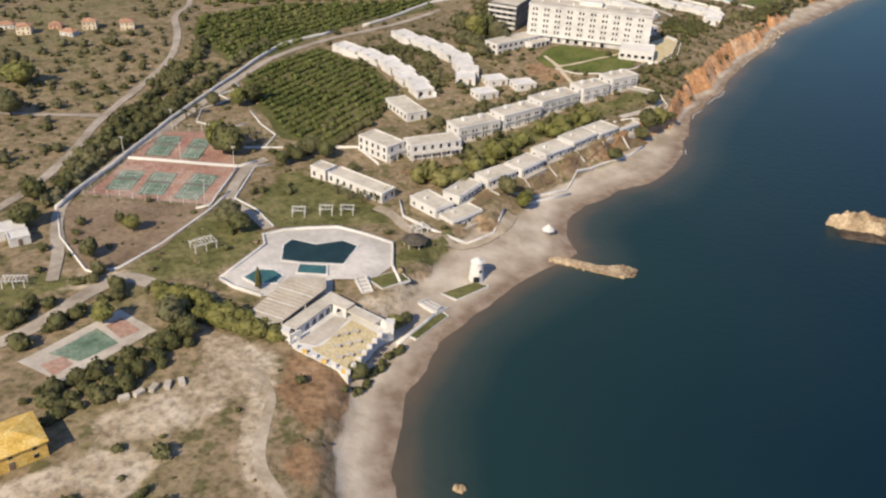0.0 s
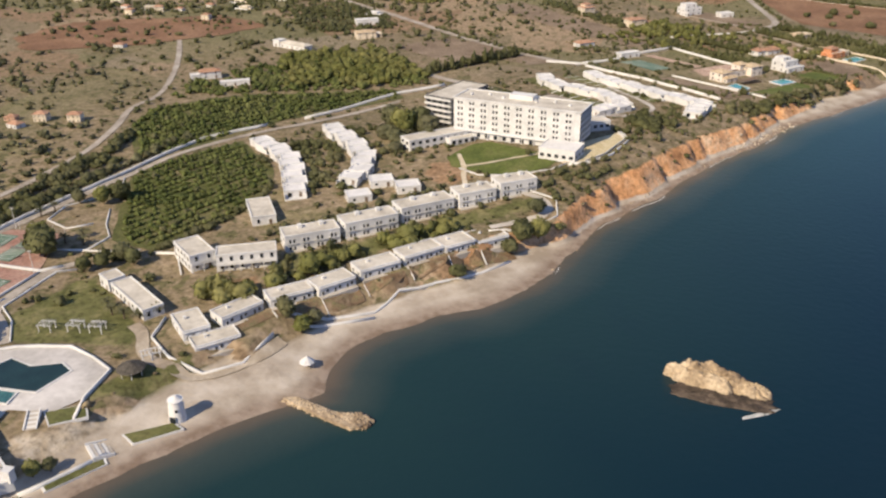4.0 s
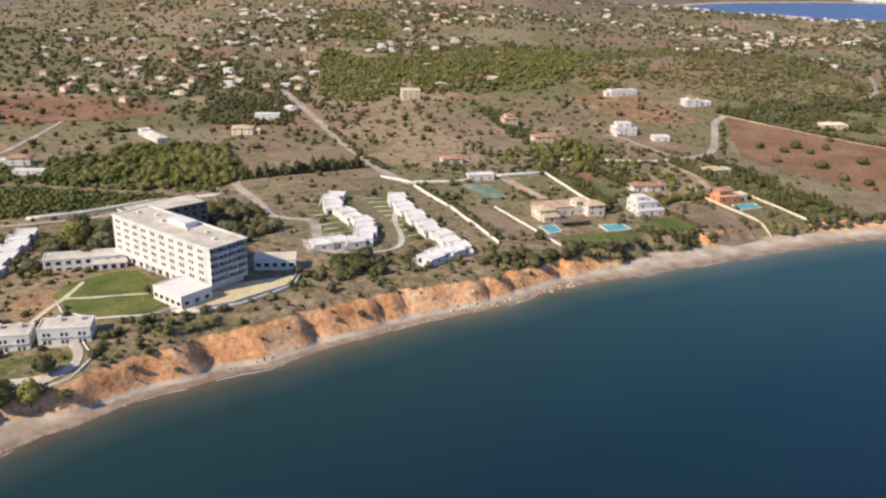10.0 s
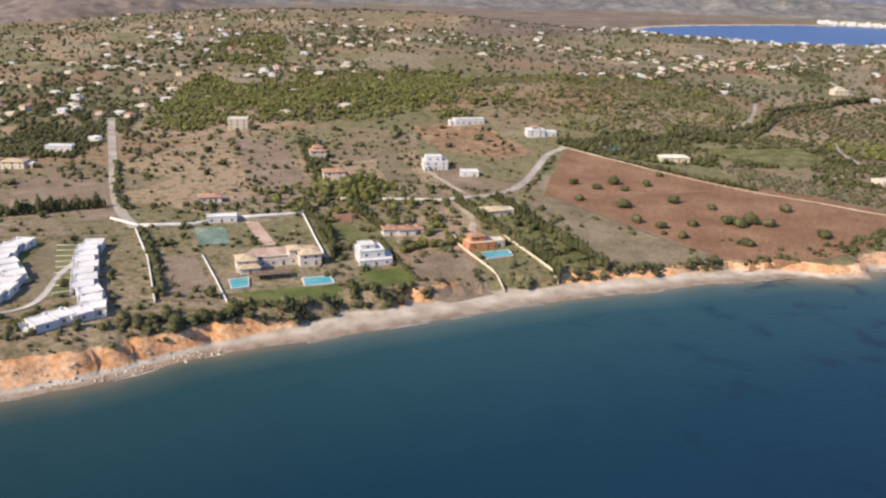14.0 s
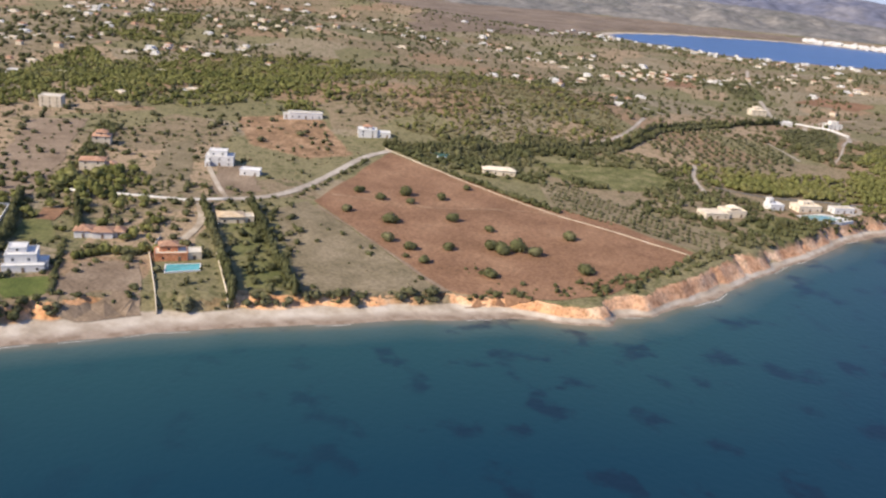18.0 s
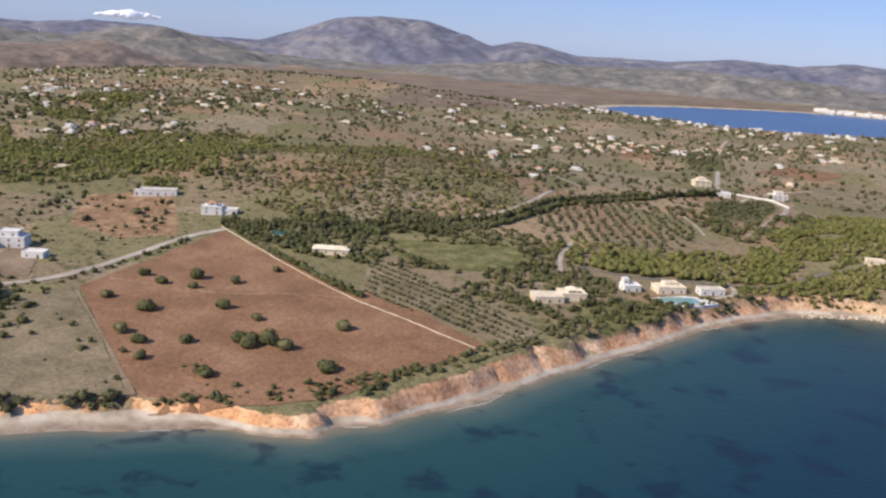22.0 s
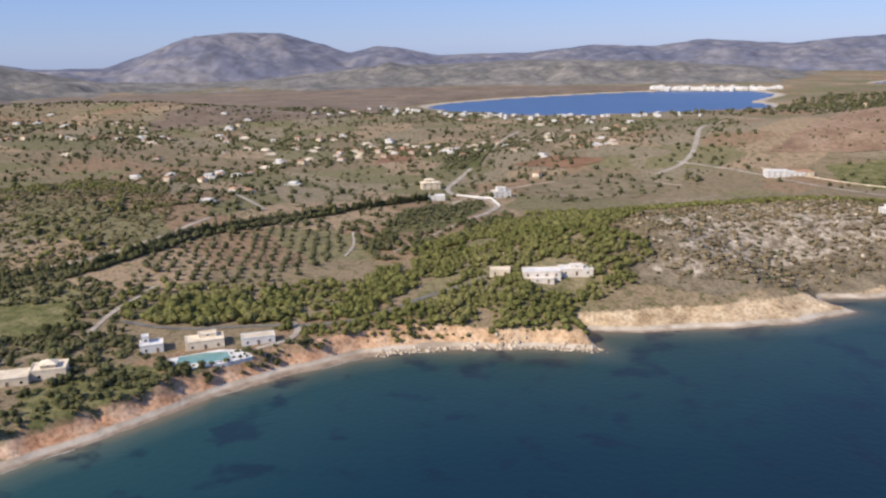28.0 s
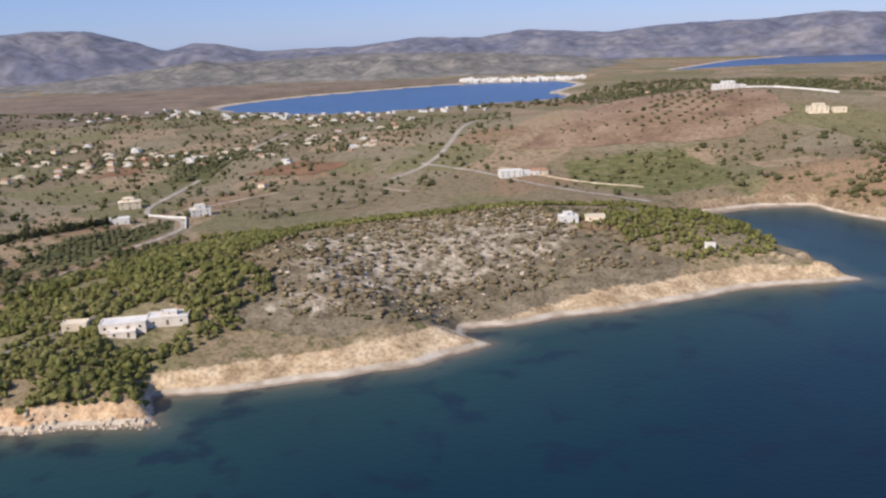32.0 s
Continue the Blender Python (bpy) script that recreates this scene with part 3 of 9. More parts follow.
    brown = noise_ramp(0.10, [(0.34, (0.16, 0.115, 0.075)), (0.5, (0.25, 0.19, 0.13)), (0.66, (0.33, 0.265, 0.19))])
    ruddy = noise_ramp(0.10, [(0.34, (0.37, 0.205, 0.122)), (0.45, (0.47, 0.28, 0.175)), (0.56, (0.54, 0.35, 0.235)), (0.68, (0.59, 0.44, 0.325))])
    cliff = mix(span(sep.outputs["Y"], 740, 790), cliff, ruddy)
    rock = mix(span(sep.outputs["Y"], 310, 370), brown, mix(span(sep.outputs["Y"], 1040, 1120), cliff, mix(span(sep.outputs["Y"], 1395, 1440), pale, brown)))
    nrm = n.new("ShaderNodeSeparateXYZ")
    link(geo.outputs["True Normal"], nrm.inputs[0])
    crag = n.new("ShaderNodeAttribute")
    crag.attribute_name = "crag"
    sheer = n.new("ShaderNodeMath")
    sheer.operation = "MULTIPLY"
    link(span(nrm.outputs["Z"], 0.80, 0.70), sheer.inputs[0])
    link(crag.outputs["Fac"], sheer.inputs[1])
    steep = sheer.outputs[0]
    att = n.new("ShaderNodeAttribute")
    att.attribute_name = "bare"
    bare = span(att.outputs["Fac"], 0.3, 0.7)
    top = n.new("ShaderNodeMath")
    top.operation = "MAXIMUM"
    link(steep, top.inputs[0])
    link(bare, top.inputs[1])
    body = mix(top.outputs[0], cover, rock)
    sand = noise_ramp(0.07, [(0.36, (0.30, 0.255, 0.205)), (0.5, (0.41, 0.362, 0.305)), (0.64, (0.50, 0.455, 0.40))])
    wet = noise_ramp(0.15, [(0.4, (0.20, 0.15, 0.115)), (0.6, (0.30, 0.245, 0.20))])
    beach = mix(span(sep.outputs["Z"], 0.25, 0.75), wet, sand)
    speck = noise_ramp(0.55, [(0.36, (0.62, 0.60, 0.58)), (0.5, (1.0, 1.0, 1.0)), (0.66, (1.25, 1.22, 1.18))], 7.0)
    grit = n.new("ShaderNodeMix")
    grit.data_type, grit.blend_type = "RGBA", "MULTIPLY"
    grit.inputs["Factor"].default_value = 1.0
    blur = n.new("ShaderNodeTexNoise")
    blur.inputs["Scale"].default_value, blur.inputs["Detail"].default_value, blur.inputs["Roughness"].default_value = 0.16, 7.0, 0.65
    link(geo.outputs["Position"], blur.inputs["Vector"])
    soils = {"dirt": [(0.36, (0.25, 0.20, 0.14)), (0.5, (0.38, 0.325, 0.25)), (0.64, (0.50, 0.445, 0.37))], "redsoil": [(0.36, (0.17, 0.112, 0.068)), (0.5, (0.25, 0.162, 0.098)), (0.64, (0.33, 0.23, 0.15))],
             "heath": [(0.36, (0.115, 0.098, 0.068)), (0.5, (0.165, 0.14, 0.10)), (0.64, (0.22, 0.188, 0.138))], "stony": [(0.36, (0.24, 0.205, 0.16)), (0.5, (0.38, 0.335, 0.275)), (0.64, (0.47, 0.42, 0.355))], "grassy": [(0.36, (0.085, 0.092, 0.036)), (0.5, (0.128, 0.13, 0.055)), (0.64, (0.19, 0.175, 0.09))]}
    for nm, ramp in soils.items():
        a = n.new("ShaderNodeAttribute")
        a.attribute_name = nm
        lift = n.new("ShaderNodeMath")
        lift.operation = "MULTIPLY_ADD"
        link(blur.outputs["Fac"], lift.inputs[0])
        lift.inputs[1].default_value = 1.5
        link(a.outputs["Fac"], lift.inputs[2])
        body = mix(span(lift.outputs[0], 1.12, 1.38), body, noise_ramp(0.11, ramp))
    link(body, grit.inputs["A"])
    link(speck, grit.inputs["B"])
    body = grit.outputs["Result"]
    final = mix(span(sep.outputs["Z"], 1.6, 2.15), beach, body)
    link(final, bsdf.inputs["Base Color"])
    b = n.new("ShaderNodeBump")
    rel = n.new("ShaderNodeTexNoise")
    rel.inputs["Scale"].default_value, rel.inputs["Detail"].default_value = 0.5, 8.0
    link(geo.outputs["Position"], rel.inputs["Vector"])
    b.inputs["Distance"].default_value, b.inputs["Strength"].default_value = 0.4, 0.6
    link(rel.outputs["Fac"], b.inputs["Height"])
    link(b.outputs["Normal"], bsdf.inputs["Normal"])
    return m


me = mesh_np("ground", np.stack([X.ravel(), Y.ravel(), Z.ravel()], 1), FQ, [ground_material()])
xf, yf = X.ravel(), Y.ravel()
bare = np.zeros(len(xf))
for bx, by, r in ((812, 1258, 16), (720, 1168, 9), (900, 1316, 9), (850, 1284, 11), (570, 1072, 7), (770, 1236, 10)):
    bare = np.maximum(bare, np.exp(-((xf - bx) ** 2 + (yf - by) ** 2) / (2 * r * r)))
SCARP *= np.where(yf < 380, np.clip((yf - 345) / 30, 0.0, 1), 1)
bare = np.maximum(bare, SCARP) + 0.35 * fbm(xf, yf, 11, 3, 21) * (np.maximum(bare, SCARP) > 0.05)
bare += np.where(yf < 600, 0.5 * fbm(xf, yf, 22, 3, 22) - 0.04, 0) * (bare > 0.05)
at = me.attributes.new("crag", "FLOAT", "POINT")
at.data.foreach_set("value", np.where((yf > 575) & (yf < 742) & (xf < 380), np.clip(0.1 + 1.6 * fbm(xf, yf, 34, 2, 65), 0, 0.9), np.where((yf > 890) & (yf < 1040) & (xf < 560), 0.35, 1.0)).astype(np.float32))
at = me.attributes.new("bare", "FLOAT", "POINT")
at.data.foreach_set("value", bare.astype(np.float32))
farmed = 0.8 * np.clip((yf - 560) / 120, 0, 1) * (1 - np.exp(-((xf - 735) ** 2 + (yf - 1300) ** 2) / (2 * 130.0 ** 2))) + 0.5 * np.clip((-150 - xf) / 60, 0, 1) * (yf < 600)
at = me.attributes.new("farmed", "FLOAT", "POINT")
at.data.foreach_set("value", np.clip(farmed, 0, 0.8).astype(np.float32))
SOFT = {"dirt": [((-62, 186), (-42, 176), (-41, 164), (-46, 160), (-57, 147), (-75, 140), (-78, 150), (-60, 165)), ((-26, 203), (-15, 211), (-4, 225), (8, 240), (22, 259), (34, 268), (46, 272), (38, 240), (20, 223), (4, 209), (-6, 192), (-12, 189), (-14, 197)),
                 ((-45, 172), (-40, 172), (-36, 135), (-24, 122), (-30, 120), (-42, 134)), ((-112, 200), (-105, 213), (-92, 213), (-84, 208), (-92, 205)), ((60, 300), (84, 310), (96, 326), (98, 345), (80, 338), (66, 318)),
                 ((-100, 120), (-70, 110), (-56, 140), (-74, 138))],
        "redsoil": [((-38, 178), (-22, 170), (-19, 160), (-28, 148), (-38, 158)), ((-30, 146), (-24, 140), (-24, 130), (-32, 136)), ((79, 944), (138, 888), (187, 886), (205, 915), (135, 979), (104, 973)), ((36, 396), (36, 412), (48, 414), (58, 396), (50, 388)), ((-16, 290), (0, 300), (4, 294), (-8, 284)),
                    ((768, 1338), (786, 1364), (820, 1362), (818, 1340), (792, 1326))],
        "stony": [((655, 1225), (690, 1200), (735, 1240), (790, 1300), (800, 1345), (745, 1385), (670, 1350), (648, 1280)), ((660, 1180), (690, 1180), (700, 1200), (672, 1205))],
        "heath": [((645, 1165), (700, 1172), (750, 1215), (800, 1262), (850, 1295), (860, 1312), (800, 1330), (740, 1310), (680, 1250), (650, 1210))],
        "grassy": [((-68, 258), (-60, 290), (-50, 284), (-22, 262), (-16, 250), (-35, 249), (-57, 244)), ((-90, 226), (-79, 252), (-66, 252), (-58, 240), (-58, 232), (-67, 212), (-92, 208)), ((-15, 222), (-14, 240), (2, 250), (8, 244), (-4, 228)), ((6, 317), (40, 342), (60, 362), (90, 384), (94, 376), (62, 350), (30, 318), (12, 305)),
                   ((305, 996), (340, 1022), (377, 1050), (410, 1022), (404, 988), (370, 962), (332, 972)), ((455, 945), (475, 985), (490, 990), (502, 970), (486, 925)), ((-130, 200), (-112, 210), (-106, 204), (-122, 186)), ((751, 1680), (861, 1710), (905, 1600), (893, 1545), (836, 1516), (765, 1602)),
                   ((66, 590), (52, 575), (86, 535), (100, 545)), ((219, 627), (236, 645), (249, 633), (231, 613))]}
for nm, polys in SOFT.items():
    val = np.zeros(len(xf))
    for Pq in polys:
        Pq = np.array(Pq, float)
        m = (xf > Pq[:, 0].min() - 12) & (xf < Pq[:, 0].max() + 12) & (yf > Pq[:, 1].min() - 12) & (yf < Pq[:, 1].max() + 12)
        dd, _ = line_distance(xf[m], yf[m], np.vstack([Pq, Pq[:1]]))
        val[m] = np.maximum(val[m], np.clip(0.5 + np.where(inside(xf[m], yf[m], Pq), dd, -dd) / 7, 0, 1))
    at = me.attributes.new(nm, "FLOAT", "POINT")
    at.data.foreach_set("value", (val * (0.5 if nm == "stony" else 1.0)).astype(np.float32))
tagged(new("ground", me), "dry brown coastal ground with orange cliffs and pale beach", "ground", kind="structure")


# ---- sea ----
def water_material():
    m = bpy.data.materials.new("sea_water")
    m.use_nodes = True
    nt = m.node_tree
    n, link = nt.nodes, nt.links.new
    bsdf = n["Principled BSDF"]
    bsdf.inputs["Roughness"].default_value, bsdf.inputs["Specular IOR Level"].default_value = 0.28, 0.12
    geo = n.new("ShaderNodeNewGeometry")
    att = n.new("ShaderNodeAttribute")
    att.attribute_name = "offshore"
    r = n.new("ShaderNodeValToRGB")
    stops = [(0.0, (0.15, 0.145, 0.115)), (0.016, (0.055, 0.094, 0.092)), (0.05, (0.015, 0.056, 0.064)), (0.26, (0.0055, 0.032, 0.054)), (0.6, (0.0042, 0.016, 0.044)), (1.0, (0.0035, 0.011, 0.032))]
    while len(r.color_ramp.elements) < len(stops):
        r.color_ramp.elements.new(0.5)
    for e, (p, c) in zip(r.color_ramp.elements, stops):
        e.position, e.color = p, (*c, 1)
    wob = n.new("ShaderNodeTexNoise")
    wob.inputs["Scale"].default_value, wob.inputs["Detail"].default_value = 0.03, 4.0
    link(geo.outputs["Position"], wob.inputs["Vector"])
    add = n.new("ShaderNodeMath")
    add.operation = "MULTIPLY_ADD"
    link(wob.outputs["Fac"], add.inputs[0])
    add.inputs[1].default_value = 0.02
    link(att.outputs["Fac"], add.inputs[2])
    sub = n.new("ShaderNodeMath")
    sub.operation = "SUBTRACT"
    link(add.outputs[0], sub.inputs[0])
    sub.inputs[1].default_value = 0.01
    link(sub.outputs[0], r.inputs["Fac"])
    grass = n.new("ShaderNodeTexNoise")
    grass.inputs["Scale"].default_value, grass.inputs["Detail"].default_value, grass.inputs["Roughness"].default_value = 0.045, 5.0, 0.6
    link(geo.outputs["Position"], grass.inputs["Vector"])
    patch = n.new("ShaderNodeMapRange")
    for k, q in zip(("From Min", "From Max", "To Min", "To Max"), (0.55, 0.63, 0.0, 0.62)):
        patch.inputs[k].default_value = q
    link(grass.outputs["Fac"], patch.inputs["Value"])
    weed = n.new("ShaderNodeAttribute")
    weed.attribute_name = "weed"
    wm = n.new("ShaderNodeMath")
    wm.operation = "MULTIPLY"
    link(patch.outputs[0], wm.inputs[0])
    link(weed.outputs["Fac"], wm.inputs[1])
    x = n.new("ShaderNodeMix")
    x.data_type = "RGBA"
    link(wm.outputs[0], x.inputs["Factor"])
    dim = n.new("ShaderNodeMix")
    dim.data_type, dim.blend_type = "RGBA", "MULTIPLY"
    south = n.new("ShaderNodeAttribute")
    south.attribute_name = "south"
    link(south.outputs["Fac"], dim.inputs["Factor"])
    link(r.outputs["Color"], dim.inputs["A"])
    dim.inputs["B"].default_value = (0.72, 0.60, 0.58, 1)
    link(dim.outputs["Result"], x.inputs["A"])
    x.inputs["B"].default_value = (0.006, 0.013, 0.03, 1)
    link(x.outputs["Result"], bsdf.inputs["Base Color"])
    b = n.new("ShaderNodeBump")
    rip = n.new("ShaderNodeTexNoise")
    rip.inputs["Scale"].default_value, rip.inputs["Detail"].default_value = 0.35, 6.0
    link(geo.outputs["Position"], rip.inputs["Vector"])
    b.inputs["Distance"].default_value, b.inputs["Strength"].default_value = 0.25, 0.5
    link(rip.outputs["Fac"], b.inputs["Height"])
    link(b.outputs["Normal"], bsdf.inputs["Normal"])
    return m


wx, wy = steps(-20, 1050, 8, -400, 4600, 150), steps(60, 1560, 8, -700, 2450, 150)
WX, WY = np.meshgrid(wx, wy)
sea_d, _ = line_distance(WX.ravel(), WY.ravel(), SHORE[:, :2])
land_m = inside(WX.ravel(), WY.ravel(), LAND)
sea_d = np.where(land_m, 0, sea_d)
wi = (np.arange(len(wy) - 1)[:, None] * len(wx) + np.arange(len(wx) - 1)[None, :]).ravel()
me = mesh_np("sea", np.stack([WX.ravel(), WY.ravel(), np.zeros(WX.size)], 1), np.stack([wi, wi + 1, wi + len(wx) + 1, wi + len(wx)], 1), [water_material()])
for nm, val in (("offshore", np.clip(sea_d / 400, 0, 1)), ("south", np.interp(WX.ravel() + WY.ravel(), [400, 560, 900, 1300, 1750], [1.0, 0.85, 0.0, 0.0, 0.65])), ("weed", np.clip((WX.ravel() + WY.ravel() - 850) / 250, 0.12, 1))):
    at = me.attributes.new(nm, "FLOAT", "POINT")
    at.data.foreach_set("value", val.astype(np.float32))
tagged(new("sea", me), "calm dark blue sea turning teal towards the shore", "sea", kind="structure")
M_BAY = material("bright_blue_bay_water", [(0.024, 0.066, 0.175), (0.032, 0.082, 0.205)], 0.004, 0.3, 0.05, spec=0.3)
for P, nm in ((BAY, "bay_water"), (STRAIT, "strait_water")):
    c = P.mean(0)
    ring = c + (P - c) * 1.12
    bm = bmesh.new()
    bm.faces.new([bm.verts.new((*p, 0.05)) for p in ring])
    bmesh.ops.triangulate(bm, faces=bm.faces[:])
    tagged(new(nm, bm_mesh(nm, bm, M_BAY)), "bright blue sheltered water before distant hills", "water", kind="structure")

# broken line of foam where the wavelets run up the beach
S1 = SHORE[SHORE[:, 4] < 1750]
S1 = np.array([S1[i] + (S1[i + 1] - S1[i]) * f for i in range(len(S1) - 1) for f in (0, 0.33, 0.67)])
nrm2 = np.gradient(S1[:, :2], axis=0)
nrm2 /= np.linalg.norm(nrm2, axis=1)[:, None] + 1e-9
out2 = np.stack([nrm2[:, 1], -nrm2[:, 0]], 1)
fw = 0.10 + 0.55 * np.clip(fbm(S1[:, 0], S1[:, 1], 13, 3, 71), -0.25, 1)
off = 0.5 + 0.5 * fbm(S1[:, 0], S1[:, 1], 9, 2, 72)
pa, pb = S1[:, :2] + out2 * off[:, None], S1[:, :2] + out2 * (off + fw)[:, None]
FV = np.vstack([np.column_stack([pa, np.full(len(pa), 0.05)]), np.column_stack([pb, np.full(len(pb), 0.05)])])
kk = np.array([i for i in range(len(pa) - 1) if fw[i] > 0.22 and fw[i + 1] > 0.22 and S1[i, 1] > 330])
tagged(new("foam", mesh_np("foam", FV, np.stack([kk, kk + 1, kk + 1 + len(pa), kk + len(pa)], 1), [M_FOAM])), "thin broken line of white foam along the beach", "foam", kind="stuff")

# ---- distant ranges: bearing and height of the skyline, round the last third of the flight ----
CENTRE = (742.0, 724.0)
SKYLINE = [(-80, 60), (-62, 95), (-58, 92), (-55, 113), (-51.5, 112), (-49, 75), (-45, 68), (-42.5, 130), (-40, 205), (-37, 228), (-34, 220), (-31.5, 162), (-29.7, 115), (-28, 148), (-26.5, 138), (-24, 95),
           (-21, 100), (-18, 98), (-14, 130), (-10, 118), (-7, 146), (-2, 118), (2, 145), (7, 150), (11, 172), (14, 155), (25, 140), (40, 90)]
MIDLINE = [(-80, 40), (-62, 75), (-57, 60), (-54.5, 95), (-51.5, 112), (-48.8, 78), (-45.5, 34), (-42, 22), (-38, 18), (-35, 26), (-32.5, 40), (-30, 56), (-27, 72), (-24, 66), (-20, 76), (-16.5, 78), (-12, 70), (-8, 58), (-4, 40), (-1, 12), (2, 0), (9, 0)]
BROWNLINE = [(-84, 50), (-70, 48), (-64, 58), (-60.5, 66), (-57, 82), (-54, 48), (-50, 30), (-45, 21), (-40, 10), (-36, 2), (-33, 0)]


def mountain_range(name, label, line, r0, r1, crest, mat, rough, seed):
    az = np.linspace(line[0][0], line[-1][0], 420)
    rr = np.concatenate([np.linspace(r0, crest, 40)[:-1], np.linspace(crest, r1, 8)])
    prof = np.interp(az, [a for a, _ in line], [h for _, h in line])
    A, R = np.meshgrid(np.radians(az), rr)
    x, y = CENTRE[0] + R * np.sin(A), CENTRE[1] + R * np.cos(A)
    k = np.clip(1 - np.abs(R - crest) / np.where(R < crest, crest - r0, r1 - crest), 0, 1)
    z = prof[None, :] * k ** 0.8 * (1 + rough * np.abs(fbm(x, y, 210, 4, seed)) * (1 - k)) + rough * 34 * np.clip(prof / 30, 0, 1)[None, :] * (np.abs(fbm(x, y, 190, 5, seed + 1)) - 0.3) * (1 - k) * k * 3.2
    z = np.where(R >= crest, prof[None, :] * k, z) - 3 + 2.4 * fbm(x, y, 70, 4, seed + 4) * k
    n, m = len(az), len(rr)
    i = (np.arange(m - 1)[:, None] * n + np.arange(n - 1)[None, :]).ravel()
    tagged(new(name, mesh_np(name, np.stack([x.ravel(), y.ravel(), z.ravel()], 1), np.stack([i, i + n, i + n + 1, i + 1], 1), [mat], smooth=True)), label, "mountain range", kind="structure")


# the air itself is clear; range materials carry the haze as tint and glow
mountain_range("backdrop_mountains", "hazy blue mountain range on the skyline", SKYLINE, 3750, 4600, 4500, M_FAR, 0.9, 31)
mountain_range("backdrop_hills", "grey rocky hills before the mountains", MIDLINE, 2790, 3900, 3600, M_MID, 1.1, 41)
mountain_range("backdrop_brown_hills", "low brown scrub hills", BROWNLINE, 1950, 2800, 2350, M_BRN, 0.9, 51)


# ---- fields, roads and other ground cover ----
KEEP_CLEAR, KEEP_LINES = [np.array(P, float) for P in SOFT["dirt"][:2]], []


def field(name, label, mat, P, lift=0.2, cell=7.0, category="field", clear=True, ragged=0.0):
    """A patch of other ground that follows the lie of the land."""
    P = [np.array(p, float) for p in P]
    if ragged:
        ring = finer(np.array(P + [P[0]]), 5.0, ragged, 8)[:-1]
        P = [p for p in ring]
    bm = bmesh.new()
    bm.faces.new([bm.verts.new((*p, 0)) for p in P])
    bmesh.ops.triangulate(bm, faces=bm.faces[:])
    xs, ys = [p[0] for p in P], [p[1] for p in P]
    for k, (lo, hi) in enumerate(((min(xs), max(xs)), (min(ys), max(ys)))):
        c = lo + cell
        while c < hi:
            co, no = ((c, 0, 0), (1, 0, 0)) if k == 0 else ((0, c, 0), (0, 1, 0))
            bmesh.ops.bisect_plane(bm, geom=bm.verts[:] + bm.edges[:] + bm.faces[:], plane_co=co, plane_no=no)
            c += cell
    z = height([v.co.x for v in bm.verts], [v.co.y for v in bm.verts])
    for v, h in zip(bm.verts, z):
        v.co.z = h + lift
    bmesh.ops.recalc_face_normals(bm, faces=bm.faces[:])
    ob = new(name, bm_mesh(name, bm, mat))
    if clear:
        KEEP_CLEAR.append(np.array(P))
    return tagged(ob, label, category, kind="structure")


def road(name, label, mat, P, width, lift=0.3, category="road", wander=0.5):
    P = np.array(P, float)
    # smooth the corners
    for _ in range(2):
        Q = [P[0]]
        for a, b in zip(P[:-1], P[1:]):
            Q += [a * 0.75 + b * 0.25, a * 0.25 + b * 0.75]
        P = np.array(Q + [P[-1]])
    pts = [P[0]]
    for a, b in zip(P[:-1], P[1:]):
        n = max(1, int(np.hypot(*(b - a)) / 4))
        pts += [a + (b - a) * i / n for i in range(1, n + 1)]
    P = np.array(pts)
    T = np.gradient(P, axis=0)
    T /= np.hypot(T[:, 0], T[:, 1])[:, None] + 1e-9
    N = np.stack([-T[:, 1], T[:, 0]], 1)
    w = width / 2 + wander * 0.5 * fbm(P[:, 0], P[:, 1], 9, 2, 14)
    rows = [P + N * (w * k)[:, None] for k in (-1, 0, 1)]
    V = np.vstack(rows)
    V = np.column_stack([V, height(V[:, 0], V[:, 1]) + lift])
    n = len(P)
    F = [(r * n + i, r * n + i + 1, (r + 1) * n + i + 1, (r + 1) * n + i) for r in (0, 1) for i in range(n - 1)]
    KEEP_LINES.append((P, width / 2 + 1.0))
    return tagged(new(name, mesh_np(name, V, F, [mat])), label, category, kind="structure")


field("tennis_ground", "faded red surround of the tennis courts", M_CRED, [(-124, 261), (-120, 290), (-78, 288), (-80, 257)], 0.2, category="court")
field("tennis_ground_upper", "faded red surround of the upper courts", M_CRED, [(-120, 292), (-115, 319), (-91, 319), (-79, 290)], 0.2, category="court")
field("parched_plot", "dry brown plot edged by a white kerb", M_BROWNF, [(-127, 249), (-123, 258), (-80, 255), (-88, 227), (-99, 212), (-106, 214), (-119, 230)], ragged=1.0, clear=False)
field("pool_deck", "bleached concrete deck round the pools", M_DECK, [(-65, 211), (-56, 232), (-58, 238), (-45, 244), (-35, 246), (-16, 237), (-15, 223), (-20, 215), (-32, 214), (-44, 204), (-51, 203), (-60, 207)], 0.35, 6, "deck")
field("upper_terrace", "grey paved terrace above the restaurant", M_PAVE, [(-51, 194), (-45, 212), (-32, 213), (-31, 206), (-42, 188)], 0.45, 6, "terrace")
field("sports_ground", "pale concrete sports ground", M_PAVE, [(-105, 168), (-88, 193), (-75, 184), (-91, 161)], 0.2, category="court")
field("sports_green", "worn green court paint", M_CGRN, [(-99, 172), (-91, 184), (-83, 178), (-90, 169)], 0.27, category="court", clear=False, ragged=0.8)
field("sports_red", "worn red court paint", M_CRED, [(-99, 167), (-95, 171), (-91, 168), (-94, 163)], 0.27, category="court", clear=False, ragged=0.6)
